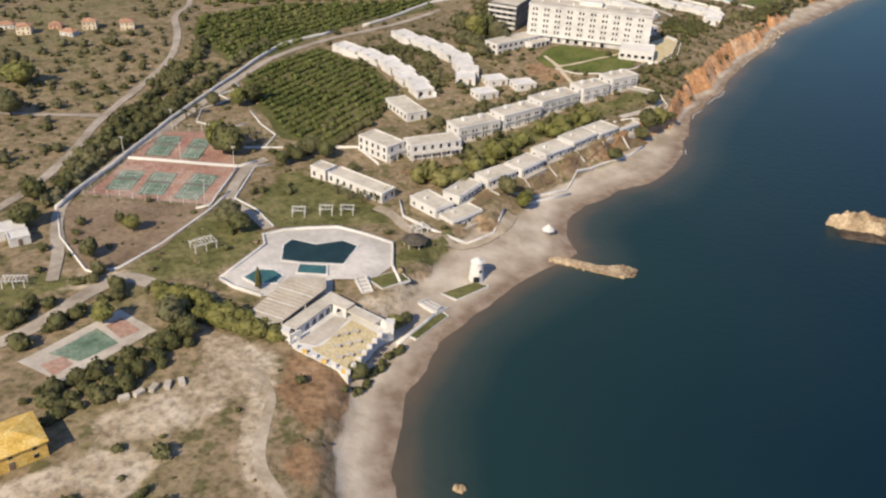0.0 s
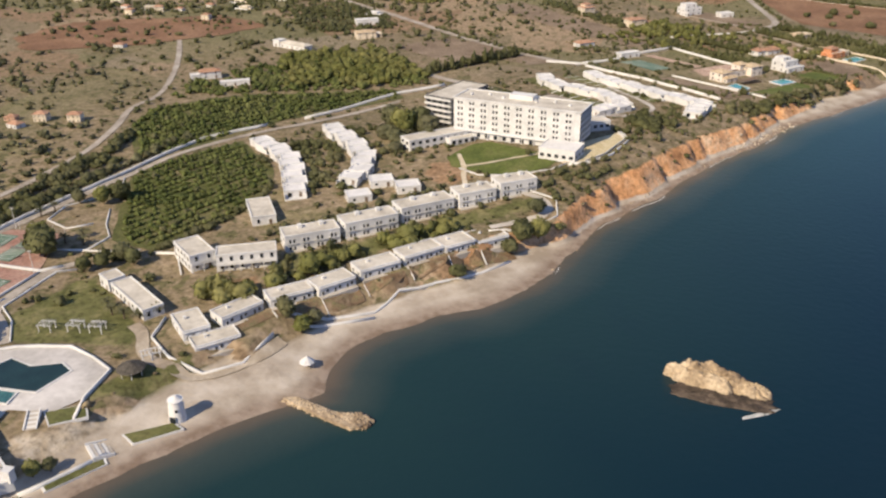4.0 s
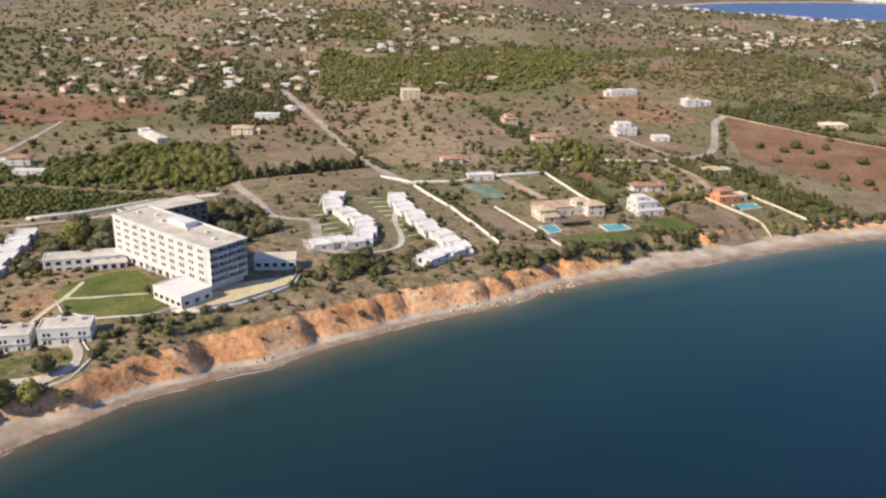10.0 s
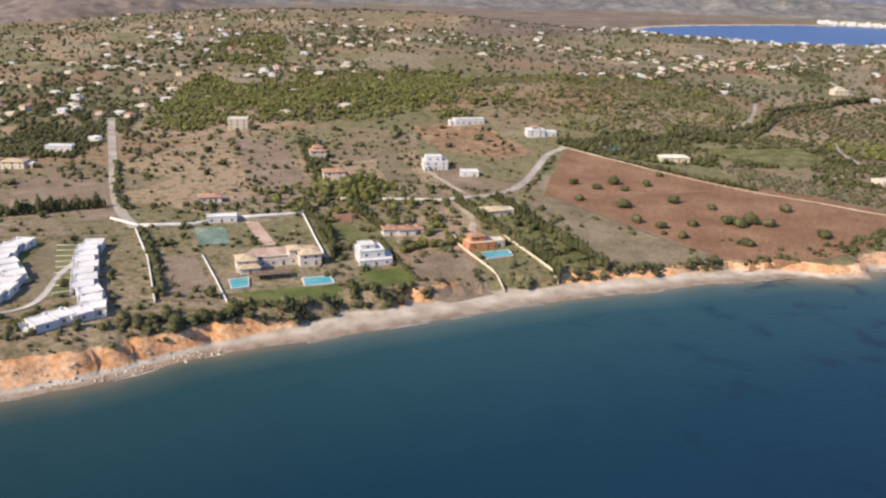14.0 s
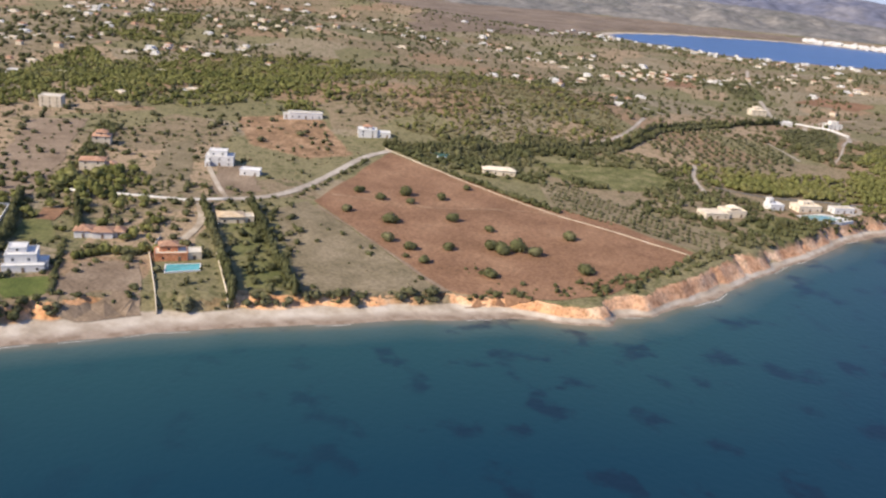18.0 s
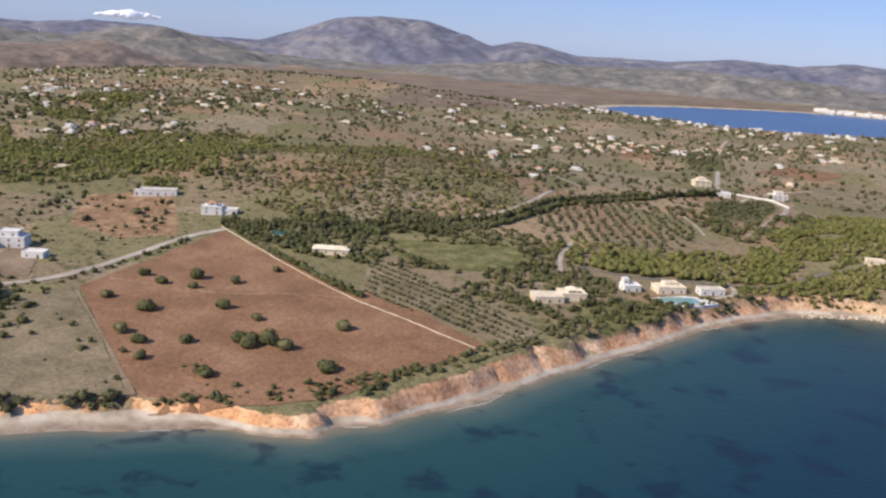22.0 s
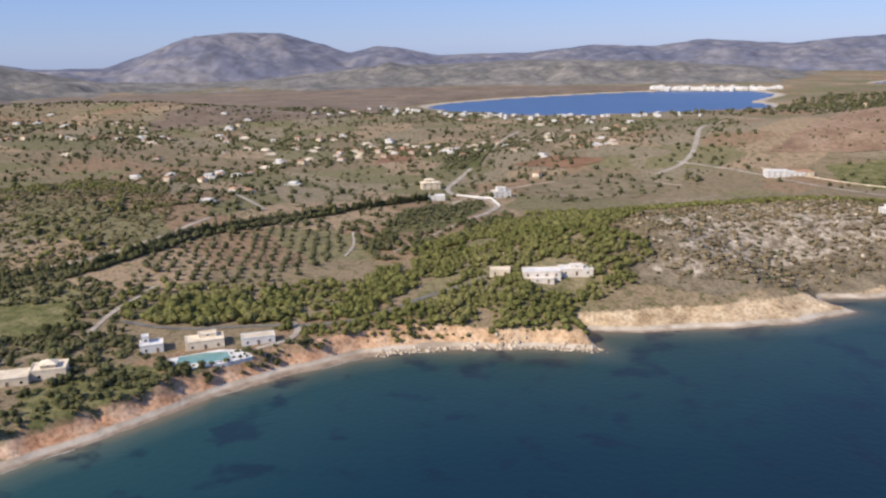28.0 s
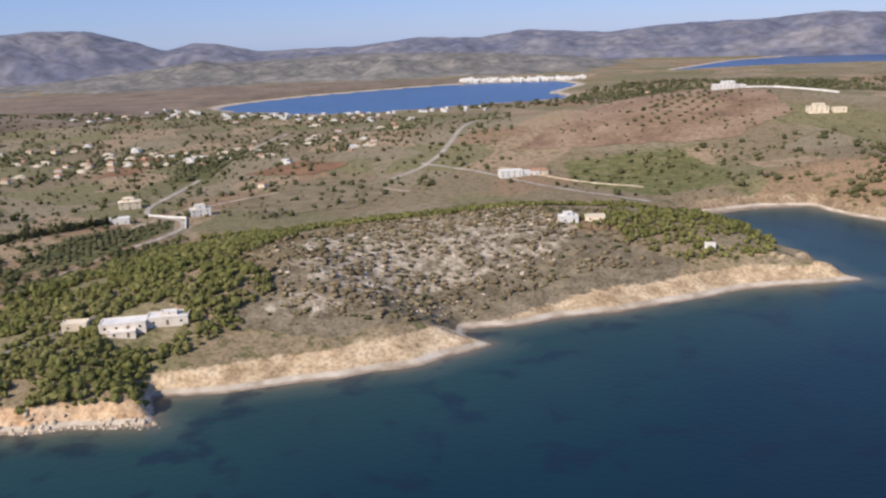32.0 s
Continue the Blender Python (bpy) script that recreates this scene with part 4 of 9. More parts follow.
field("sports_red_far", "worn red court paint", M_CRED, [(-89, 185), (-86, 189), (-79, 184), (-83, 180)], 0.27, category="court", clear=False, ragged=0.6)
field("orchard_floor", "grassy floor of the citrus orchard", M_ORCH, [(-101, 385), (-69, 437), (-40, 405), (-27, 380), (-27, 350), (-46, 311), (-67, 317)], clear=False, ragged=1.0)
field("orchard_floor_far", "grassy floor of the far orchard", M_ORCH, [(-111, 405), (-142, 450), (-147, 482), (-107, 521), (-19, 547), (-11, 527), (-53, 486), (-66, 468), (-87, 422)], clear=False, ragged=2.0)
field("hotel_lawn", "mown green lawn before the hotel", M_LAWN, [(46, 407), (41, 419), (50, 436), (57, 441), (74, 434), (93, 422), (88, 411), (78, 403), (65, 401)], 0.25, ragged=0.8)
KEEP_CLEAR.append(np.array([(94, 418), (99, 446), (116, 466), (120, 456), (112, 432), (104, 420)], float))
field("row_garden", "dry green garden strip beside the bungalows", M_MEADOW, [(75, 588), (83, 594), (136, 543), (132, 536)], 0.24, clear=False)
field("row_garden_west", "dry green garden strip beside the bungalows", M_MEADOW, [(72, 545), (77, 553), (106, 527), (100, 517)], 0.22, clear=False)
field("gravel_garden_west", "dry ground between the bungalow rows", M_DRYF, [(76, 575), (96, 590), (140, 548), (125, 525), (110, 545)], clear=False, ragged=1.5)
field("fallow_plot", "fallow brown plot behind the bungalows", M_BROWNF, [(-60, 672), (-20, 705), (38, 650), (10, 612)], clear=False, ragged=1.5)
field("villa_lawn", "mown lawn before the white villa", M_LAWN, [(186, 580), (206, 600), (218, 613), (229, 603), (222, 591), (205, 577)], ragged=0.8)
field("white_villa_lawn", "mown lawn before the cubic white villa", M_LAWN, [(219, 633), (232, 647), (247, 636), (239, 623), (226, 625)], ragged=0.6)
field("brick_drive", "pink brick drive behind the villa", M_BRICK, [(124, 669), (131, 672), (163, 645), (158, 640)], 0.3, category="drive")
field("small_clay_court", "small court of red clay behind the white villa", M_REDF, [(156, 706), (165, 714), (176, 696), (168, 692)], 0.3, category="court")
field("garden_grass", "mown dry grass garden behind the white villa", M_MEADOW, [(165, 687), (172, 697), (196, 681), (200, 672), (182, 668)], 0.25, ragged=0.6)
field("villa_tennis", "grey-green private tennis court", M_CGRN, [(108, 647), (122, 655), (143, 634), (131, 625)], category="court")
field("villa_court", "pink brick villa forecourt", M_BRICK, [(156, 634), (178, 655), (196, 642), (163, 616)], 0.25, category="court")
field("dry_plot", "dry bare plot with sparse scrub behind the villas", M_BROWNF, [(-17, 834), (7, 865), (70, 795), (134, 718), (114, 695), (50, 762)], clear=False, ragged=2.0)
field("house_plot", "bare brown plot round the white house", M_BROWNF, [(161, 829), (173, 846), (214, 806), (199, 778)], clear=False, ragged=1.0)
field("drive_plot", "dry plot beside the drive", M_DRYF, [(99, 849), (106, 868), (187, 776), (174, 750)], clear=False, ragged=1.5)
field("villa_garden", "bare brown garden earth beside the plot wall", M_BROWNF, [(131, 600), (142, 610), (190, 569), (168, 558)], clear=False, ragged=1.0)
field("bare_plot", "bare grey-brown plot above the beach", M_BROWNF, [(228, 667), (244, 684), (278, 652), (264, 632), (250, 626)], clear=False, ragged=1.0)
field("inland_plot", "brown plot beside the road inland", M_BROWNF, [(-31, 682), (-3, 696), (66, 638), (50, 622)], clear=False, ragged=1.5)
field("red_field", "ploughed red field with scattered bushes", M_REDF, [(246, 812), (230, 885), (219, 941), (314, 911), (395, 893), (452, 868), (440, 826), (428, 786), (412, 768), (376, 741), (321, 769)], 0.25, 8, clear=False, ragged=1.0)
field("grey_field", "dry grey-green field beside the red one", M_DRYF, [(240, 784), (244, 809), (317, 770), (367, 742), (339, 716), (318, 702)], clear=False, ragged=1.0)
field("garden_plot", "mown garden strip between hedges", M_MEADOW, [(226, 755), (240, 768), (312, 702), (301, 689)], clear=False, ragged=0.8)
field("olive_floor", "pale dry floor of the olive rows", M_DRYF, [(364, 892), (331, 943), (336, 958), (462, 908), (461, 872)], clear=False, ragged=1.5)
field("olive_floor_north", "olive plot on the plain", M_ORCH, [(431, 1344), (472, 1421), (492, 1385), (494, 1278), (462, 1250)], 0.3, 10, clear=False, ragged=2.0)
field("red_square", "small square of red earth", M_REDF, [(200, 1773), (232, 1811), (297, 1640), (260, 1622)], 0.4, 12, clear=False)
field("olive_floor_far", "far olive plot", M_ORCH, [(305, 1754), (334, 1833), (390, 1624), (360, 1592)], 0.4, 12, clear=False)
field("red_plain", "wide red field on the plain", M_REDF, [(-365, 640), (-329, 606), (-287, 614), (-247, 635), (-210, 677), (-183, 725), (-241, 764), (-307, 734), (-358, 707)], 0.4, 12, clear=False, ragged=4.0)
field("pasture", "pale pasture dotted with trees", M_DRYF, [(-552, 1205), (-484, 1313), (-380, 1290), (-289, 1195), (-311, 1116), (-372, 1059), (-480, 1110)], 0.4, 16, clear=False, ragged=8.0)
field("brown_plain", "bare brown heath before the bay", M_HEATH, [(-310, 1900), (-215, 1780), (-60, 2060), (-50, 2260), (-154, 2473), (-330, 2350)], 0.6, 25, clear=False, ragged=12.0)
field("far_heath", "bare brown heath below the far hills", M_HEATH, [(-900, 2080), (-520, 2150), (-335, 2352), (-158, 2480), (-150, 2700), (-50, 2900), (150, 3140), (330, 3260), (330, 3400), (-600, 3300), (-1500, 2700)], 0.7, 40, clear=False, ragged=10.0)
field("red_hillside", "bare tan-brown hillside", M_TANF, [(690, 1740), (735, 1900), (800, 2040), (880, 2060), (960, 1960), (985, 1840), (909, 1740), (806, 1735)], 0.5, 12, clear=False, ragged=8.0)
field("tan_slope", "pale tan cleared slope", M_DRYF, [(480, 1500), (520, 1600), (590, 1590), (610, 1500), (540, 1460)], 0.4, 12, clear=False, ragged=6.0)
field("red_plot_east", "reddish plot among the fields", M_REDF, [(420, 1640), (450, 1720), (520, 1700), (500, 1640)], 0.5, 12, clear=False, ragged=4.0)

road("dirt_road", "pale dirt road past the resort", M_ROAD, [(-150, 235), (-143, 264), (-142, 294), (-145, 329), (-140, 381), (-139, 411), (-148, 450), (-161, 482), (-156, 509), (-190, 590), (-240, 680)], 3.6)
road("side_track", "pale track across the fields", M_ROAD, [(-260, 325), (-200, 326), (-146, 332)], 3.5)
road("resort_road", "grey road inside the resort wall", M_ROAD, [(-112, 205), (-117, 222), (-124, 236), (-130, 255), (-126, 273), (-121, 302), (-113, 328), (-104, 374), (-89, 420), (-68, 452), (-40, 478), (-10, 520)], 3.6)
road("courts_road", "grey concrete drive beside the tennis courts", M_ROAD, [(-69, 297), (-75, 291), (-76, 261), (-66, 254), (-57, 243)], 4)
road("car_road", "pale dirt drive past the sports ground", M_ROAD, [(-125, 165), (-110, 178), (-105, 188), (-98, 204), (-92, 210), (-84, 207)], 5)
road("shore_track", "narrow pale track down to the shore", M_DIRT, [(-50, 172), (-43, 167), (-39, 160), (-39, 152), (-39, 143), (-37, 136), (-32, 129), (-20, 112)], 2.6, 0.1)
road("bungalow_path", "sandy drive round the beach bungalows", M_DIRT, [(-24, 262), (-18, 258), (-12, 247), (-4, 243), (10, 244), (20, 256), (24, 268)], 4)
road("garden_path", "cream garden path below the hotel", M_PATH, [(59, 383), (54, 396), (52, 408), (46, 423)], 2.2, category="path")
road("lawn_path", "cream path across the lawn", M_PATH, [(52, 408), (64, 414), (78, 424), (86, 430)], 1.6, 0.45, category="path")
road("row_drive", "pale drive round the end of the row houses", M_PAVE, [(66, 388), (80, 386), (93, 378), (95, 368), (84, 358), (74, 352)], 3.2)
road("hotel_road", "pale road behind the hotel", M_ROAD, [(-18, 596), (5, 571), (37, 549), (56, 530), (70, 532), (80, 536), (98, 508), (122, 500)], 5)
road("bungalow_loop", "pale path round the cliff bungalows", M_PAVE, [(96, 590), (112, 556), (128, 536), (134, 520), (122, 502), (100, 498), (92, 508)], 2.5, category="path")
road("plain_road", "pale road running inland between the plots", M_ROAD, [(-170, 860), (-48, 743), (5, 692), (52, 650), (84, 630)], 6)
road("upper_road", "pale road past the fields", M_ROAD, [(197, 765), (211, 779), (220, 791), (228, 813), (221, 866), (212, 918), (217, 946)], 5.5)
road("house_drive", "pale drive to the white house", M_DIRT, [(209, 781), (182, 803), (155, 827)], 3)
road("terracotta_drive", "sandy drive to the terracotta villa", M_DIRT, [(205, 765), (229, 741), (239, 716)], 4)
road("field_track", "worn track across the red field", M_TRACK, [(246, 830), (270, 838), (300, 846), (340, 880), (372, 890)], 1.8, 0.35, "track", 1.2)
road("field_edge", "worn rut beside the red field", M_BROWNF, [(252, 806), (318, 771), (366, 744)], 1.8, 0.4, "track", 1.0)
road("villa_road", "pale drive to the shore villa", M_ROAD, [(404, 1085), (408, 1068), (411, 1046), (428, 1008)], 3)
road("shore_road", "grey road along the wooded shore", M_ASPH, [(430, 1030), (467, 1030), (493, 1047), (535, 1064), (548, 1088), (560, 1115), (579, 1139), (590, 1160)], 3)
road("shore_spur", "pale spur to the beach", M_ROAD, [(512, 1058), (521, 1050), (524, 1036), (516, 1022)], 3)
road("hill_road", "pale road at the foot of the wooded hill", M_ROAD, [(300, 1040), (322, 1085), (332, 1115), (332, 1169), (326, 1230)], 3.5)
road("north_road", "pale road across the plain", M_ROAD, [(310, 2000), (336, 1824), (378, 1640), (405, 1520), (414, 1473), (438, 1435), (481, 1422), (504, 1378), (499, 1305)], 5)
road("grove_track", "pale track round the olive oval", M_ROAD, [(437, 1250), (459, 1214), (472, 1178)], 2.0)
road("grove_branch", "grey track past the olive plot", M_ROAD, [(499, 1300), (500, 1240), (498, 1195)], 1.8)
road("cove_road", "pale road to the cove", M_ROAD, [(600, 1690), (673, 1645), (737, 1584), (795, 1533), (836, 1482)], 4.5)
road("hill_track", "pale road below the red hill", M_ROAD, [(590, 1620), (612, 1690), (606, 1805), (585, 2000), (600, 2150)], 6)
road("far_track", "pale track over the fields", M_DIRT, [(458, 1374), (455, 1432), (470, 1500), (505, 1560), (560, 1590), (625, 1560)], 4)
road("far_lane", "pale lane among the houses", M_ROAD, [(264, 1330), (300, 1310), (340, 1280)], 4)
road("village_lane", "pale lane through the village", M_ROAD, [(-250, 1180), (-200, 1240), (-170, 1320)], 4)

# ---- plants ----
ICO = bmesh.new()
bmesh.ops.create_icosphere(ICO, subdivisions=1, radius=1.0)
ICO.verts.ensure_lookup_table()
ICO_V = np.array([v.co[:] for v in ICO.verts])
ICO_F = np.array([[v.index for v in f.verts] for f in ICO.faces])
ICO.free()
ICO2 = bmesh.new()
bmesh.ops.create_icosphere(ICO2, subdivisions=2, radius=1.0)
ICO2_V = np.array([v.co[:] for v in ICO2.verts])
ICO2.verts.index_update()
ICO2_F = np.array([[v.index for v in f.verts] for f in ICO2.faces])
ICO2.free()


def clump(leaves, seed, tall=0.85, lumps=0.3, size=0.3, fine=False, cone=0.0):
    """A crown about one unit wide: an uneven heart with tufts of leaves standing out of it, resting on z = 0."""
    r = np.random.default_rng(seed)
    V, F = (ICO2_V.copy(), ICO2_F) if fine else (ICO_V.copy(), ICO_F)
    bumps = r.normal(size=(9, 3))
    bumps /= np.linalg.norm(bumps, axis=1)[:, None]
    push = np.clip((V @ bumps.T) - 0.5, 0, 1).max(1)
    V = V * (0.74 + lumps * 1.3 * push + 0.10 * r.normal(size=len(V)))[:, None]
    d = r.normal(size=(leaves, 3))
    d[:, 2] = np.abs(d[:, 2]) * 0.9 - 0.25
    d /= np.linalg.norm(d, axis=1)[:, None]
    rad = 0.74 + lumps * 1.3 * np.clip((d @ bumps.T) - 0.5, 0, 1).max(1) + 0.14 * r.random(leaves)
    c = d * rad[:, None]
    a = r.normal(size=(leaves, 3))
    a -= (a * d).sum(1)[:, None] * d * 0.6
    a /= np.linalg.norm(a, axis=1)[:, None]
    b = np.cross(d, a) + 0.5 * r.normal(size=(leaves, 3))
    b /= np.linalg.norm(b, axis=1)[:, None]
    s = size * (0.6 + 0.8 * r.random((leaves, 1)))
    Q = np.stack([c - a * s, c + b * s * 0.9, c + a * s, c - b * s * 0.7], 1).reshape(-1, 3)
    k = np.arange(leaves)[:, None] * 4 + len(V)
    F = np.vstack([F, np.hstack([k, k + 1, k + 2]), np.hstack([k, k + 2, k + 3])])
    V = np.vstack([V, Q])
    if cone:
        t = np.clip((V[:, 2] + 1) / 2, 0, 1.2)
        V[:, :2] *= (1.15 - cone * t)[:, None]
    V[:, 2] = (V[:, 2] + 0.8) * tall
    V[:, 2] = np.maximum(V[:, 2], 0.0)
    return V, F


def planted(templates, x, y, size, rise=0.0, stretch=0.2, seed=1):
    """Crowns at the places x, y with their radii, joined into one pair of arrays."""
    r = np.random.default_rng(seed)
    z = height(x, y)
    which = r.integers(0, len(templates), len(x))
    VV, FF, off = [], [], 0
    for t, (V, F) in enumerate(templates):
        s = np.nonzero(which == t)[0]
        if not len(s):
            continue
        a = r.random(len(s)) * 6.283
        ca, sa = np.cos(a), np.sin(a)
        kx = size[s] * (1 + stretch * r.normal(size=len(s)))
        ky = size[s] * (1 + stretch * r.normal(size=len(s)))
        kz = size[s] * (1 + stretch * r.normal(size=len(s)))
        px, py = V[None, :, 0] * kx[:, None], V[None, :, 1] * ky[:, None]
        P = np.stack([px * ca[:, None] - py * sa[:, None] + x[s][:, None], px * sa[:, None] + py * ca[:, None] + y[s][:, None],
                      V[None, :, 2] * kz[:, None] + (z[s] - 0.15 + rise * size[s])[:, None]], 2)
        VV.append(P.reshape(-1, 3))
        FF.append((F[None] + (np.arange(len(s)) * len(V))[:, None, None] + off).reshape(-1, 3))
        off += len(s) * len(V)
    return np.vstack(VV), np.vstack(FF)


def stuff(name, label, category, mat, templates, x, y, size, **kw):
    V, F = planted(templates, x, y, size, **kw)
    return tagged(new(name, mesh_np(name, V, F, [mat])), label, category, kind="stuff")


BUILT = []          # circles kept free of plants: x, y, radius


def clear_of(x, y, margin=0.0, lines=True, polys=True):
    ok = height(x, y) > 2.4
    if polys:
        for P in KEEP_CLEAR:
            ok &= ~inside(x, y, P)
    if lines:
        for P, w in KEEP_LINES:
            m = (x > P[:, 0].min() - 9) & (x < P[:, 0].max() + 9) & (y > P[:, 1].min() - 9) & (y < P[:, 1].max() + 9)
            if m.any():
                d, _ = line_distance(x[m], y[m], P[::3] if len(P) > 9 else P)
                ok[m] &= d > w + margin
    for bx, by, r in BUILT:
        ok &= (x - bx) ** 2 + (y - by) ** 2 > (r + margin) ** 2
    return ok


def strewn(P, count, seed, patchy=0.0, scale=30.0):
    """Random places inside a polygon, thinned in patches."""
    r = np.random.default_rng(seed)
    P = np.array(P, float)
    lo, hi = P.min(0), P.max(0)
    k = int(count * np.prod(hi - lo) / max(1.0, abs(np.sum(P[:, 0] * np.roll(P[:, 1], -1) - P[:, 1] * np.roll(P[:, 0], -1)) / 2)))
    x, y = lo[0] + r.random(k) * (hi[0] - lo[0]), lo[1] + r.random(k) * (hi[1] - lo[1])
    ok = inside(x, y, P)
    if patchy:
        ok &= fbm(x, y, scale, 3, seed) > -0.5 + patchy * r.random(k) - 0.2
    return x[ok], y[ok]


def rows_in(P, turn, row, gap, seed, jitter=0.4):
    """Places in rows across a polygon."""
    r = np.random.default_rng(seed)
    P = np.array(P, float)
    c, R = P.mean(0), np.hypot(*(P - P.mean(0)).T).max()
    u, v = np.meshgrid(np.arange(-R, R, gap), np.arange(-R, R, row))
    u, v = u.ravel() + jitter * r.normal(size=u.size), v.ravel() + jitter * 0.4 * r.normal(size=v.size)
    a = radians(turn)
    x, y = c[0] + u * math.cos(a) - v * math.sin(a), c[1] + u * math.sin(a) + v * math.cos(a)
    ok = inside(x, y, P) & (r.random(len(x)) > 0.05)
    return x[ok], y[ok]


def along(P, gap, seed, jitter=0.4):
    r = np.random.default_rng(seed)
    P = np.array(P, float)
    out = []
    for a, b in zip(P[:-1], P[1:]):
        n = max(1, int(np.hypot(*(b - a)) / gap))
        out += [a + (b - a) * i / n for i in range(n)]
    out = np.array(out)
    return out[:, 0] + jitter * r.normal(size=len(out)), out[:, 1] + jitter * r.normal(size=len(out))


# ---- buildings ----
def window_mesh(w, h, shutters=False, deep=0.12):
    """A window: frame round a dark pane set back in it, with its sill."""
    bm = bmesh.new()
    xs, zs, f = (-w / 2, 0.0, w / 2), (0.0, h), 0.09
    g = {(i, k): bm.verts.new((x, -0.08, z)) for i, x in enumerate(xs) for k, z in enumerate(zs)}
    leaves = [bm.faces.new((g[i, 0], g[i + 1, 0], g[i + 1, 1], g[i, 1])) for i in (0, 1)]
    r = bmesh.ops.inset_individual(bm, faces=leaves, thickness=f, depth=-0.06)
    for q in leaves:
        q.material_index = 1
    rim = [e for e in bm.edges if e.is_boundary]
    e = bmesh.ops.extrude_edge_only(bm, edges=rim)
    bmesh.ops.translate(bm, verts=[v for v in e["geom"] if isinstance(v, bmesh.types.BMVert)], vec=(0, 0.12, 0))
    bmesh.ops.recalc_face_normals(bm, faces=bm.faces[:])
    return bm_mesh("window", bm, [M_WHITE, M_PANE, M_WOOD])


def door_mesh(w, h, mat):
    bm = bmesh.new()
    leaf = bm.faces.new([bm.verts.new(p) for p in ((-w / 2 - 0.1, -0.08, 0), (w / 2 + 0.1, -0.08, 0), (w / 2 + 0.1, -0.08, h + 0.1), (-w / 2 - 0.1, -0.08, h + 0.1))])
    bmesh.ops.inset_individual(bm, faces=[leaf], thickness=0.1, depth=-0.05)
    leaf.material_index = 1
    e = bmesh.ops.extrude_edge_only(bm, edges=[e for e in bm.edges if e.is_boundary])
    bmesh.ops.translate(bm, verts=[v for v in e["geom"] if isinstance(v, bmesh.types.BMVert)], vec=(0, 0.12, 0))
    bmesh.ops.recalc_face_normals(bm, faces=bm.faces[:])
    return bm_mesh("door", bm, [M_WHITE, mat])


W_MESH = {k: window_mesh(*v) for k, v in {"small": (1.0, 1.1), "tall": (1.1, 1.7), "wide": (1.9, 1.5), "shut": (1.1, 1.3, True), "french": (1.9, 2.1)}.items()}
D_MESH = {"wood": door_mesh(1.0, 2.1, M_WOOD), "dark": door_mesh(1.6, 2.1, M_PANE)}


def glazed(w, h):
    """A window frame without its glass, and the glass by itself."""
    bm = bmesh.new()
    bm.from_mesh(window_mesh(w, h))
    bmesh.ops.delete(bm, geom=[f for f in bm.faces if f.material_index == 1], context="FACES_ONLY")
    fr = bm_mesh("window", bm, M_WHITE)
    bm = bmesh.new()
    box(bm, -w / 2 + 0.06, w / 2 - 0.06, -0.035, -0.015, 0.06, h - 0.06)
    return fr, bm_mesh("pane", bm, M_PANE)


GLAZED = {k: glazed(*v) for k, v in {"french": (1.9, 2.1), "hotel": (0.95, 1.45), "tall": (1.1, 1.7), "slim": (0.85, 1.5)}.items()}


def put_glazed(kind, parent, x, y, z, turn=0.0):
    fr = put(GLAZED[kind][0], "window", parent, x, y, z, turn)
    put(GLAZED[kind][1], "pane", fr, 0, 0, 0)
    return fr


def put(mesh, name, parent, x, y, z, turn=0.0, scale=1.0):
    ob = new(name, mesh)
    ob.parent = parent
    ob.matrix_basis = pose(x, y, z, 0, 0, turn) @ Matrix.Scale(scale, 4)
    return ob


def openings(parent, x0, x1, y0, y1, zs, kind="small", gap=3.4, sides="fblr", doors=1):
    """Windows along the walls of a block; a door on its front."""
    k = 0
    for s in sides:
        L = x1 - x0 if s in "fb" else y1 - y0
        n = max(1, int((L - 0.8) / gap))
        for fl, z in enumerate(zs):
            for i in range(n):
                p = (i + 0.5) / n * L
                x, y, a = {"f": (x0 + p, y0 - 0.02, 0), "b": (x1 - p, y1 + 0.02, 180), "l": (x0 - 0.02, y1 - p, -90), "r": (x1 + 0.02, y0 + p, 90)}[s]
                if s == "f" and fl == 0 and doors and i == n // 2:
                    put(D_MESH["wood"], "door", parent, x, y, zs[0] - 0.9, a)
                else:
                    put(W_MESH[kind], "window", parent, x, y, z, a)
                k += 1


def flat_roof(bm, x0, x1, y0, y1, z, rim=0.35, over=0.12, wall=0.28):
    """A flat roof: a slab with a low parapet round it; the screed is the second material."""
    rings = []
    for o, h in ((over, z), (over, z + 0.2 + rim), (-wall, z + 0.2 + rim), (-wall, z + 0.2)):
        rings.append([bm.verts.new(p) for p in ((x0 - o, y0 - o, h), (x1 + o, y0 - o, h), (x1 + o, y1 + o, h), (x0 - o, y1 + o, h))])
    for a, b in zip(rings[:-1], rings[1:]):
        for i in range(4):
            bm.faces.new((a[i], a[(i + 1) % 4], b[(i + 1) % 4], b[i]))
    bm.faces.new(rings[0][::-1])
    bm.faces.new(rings[3]).material_index = 1


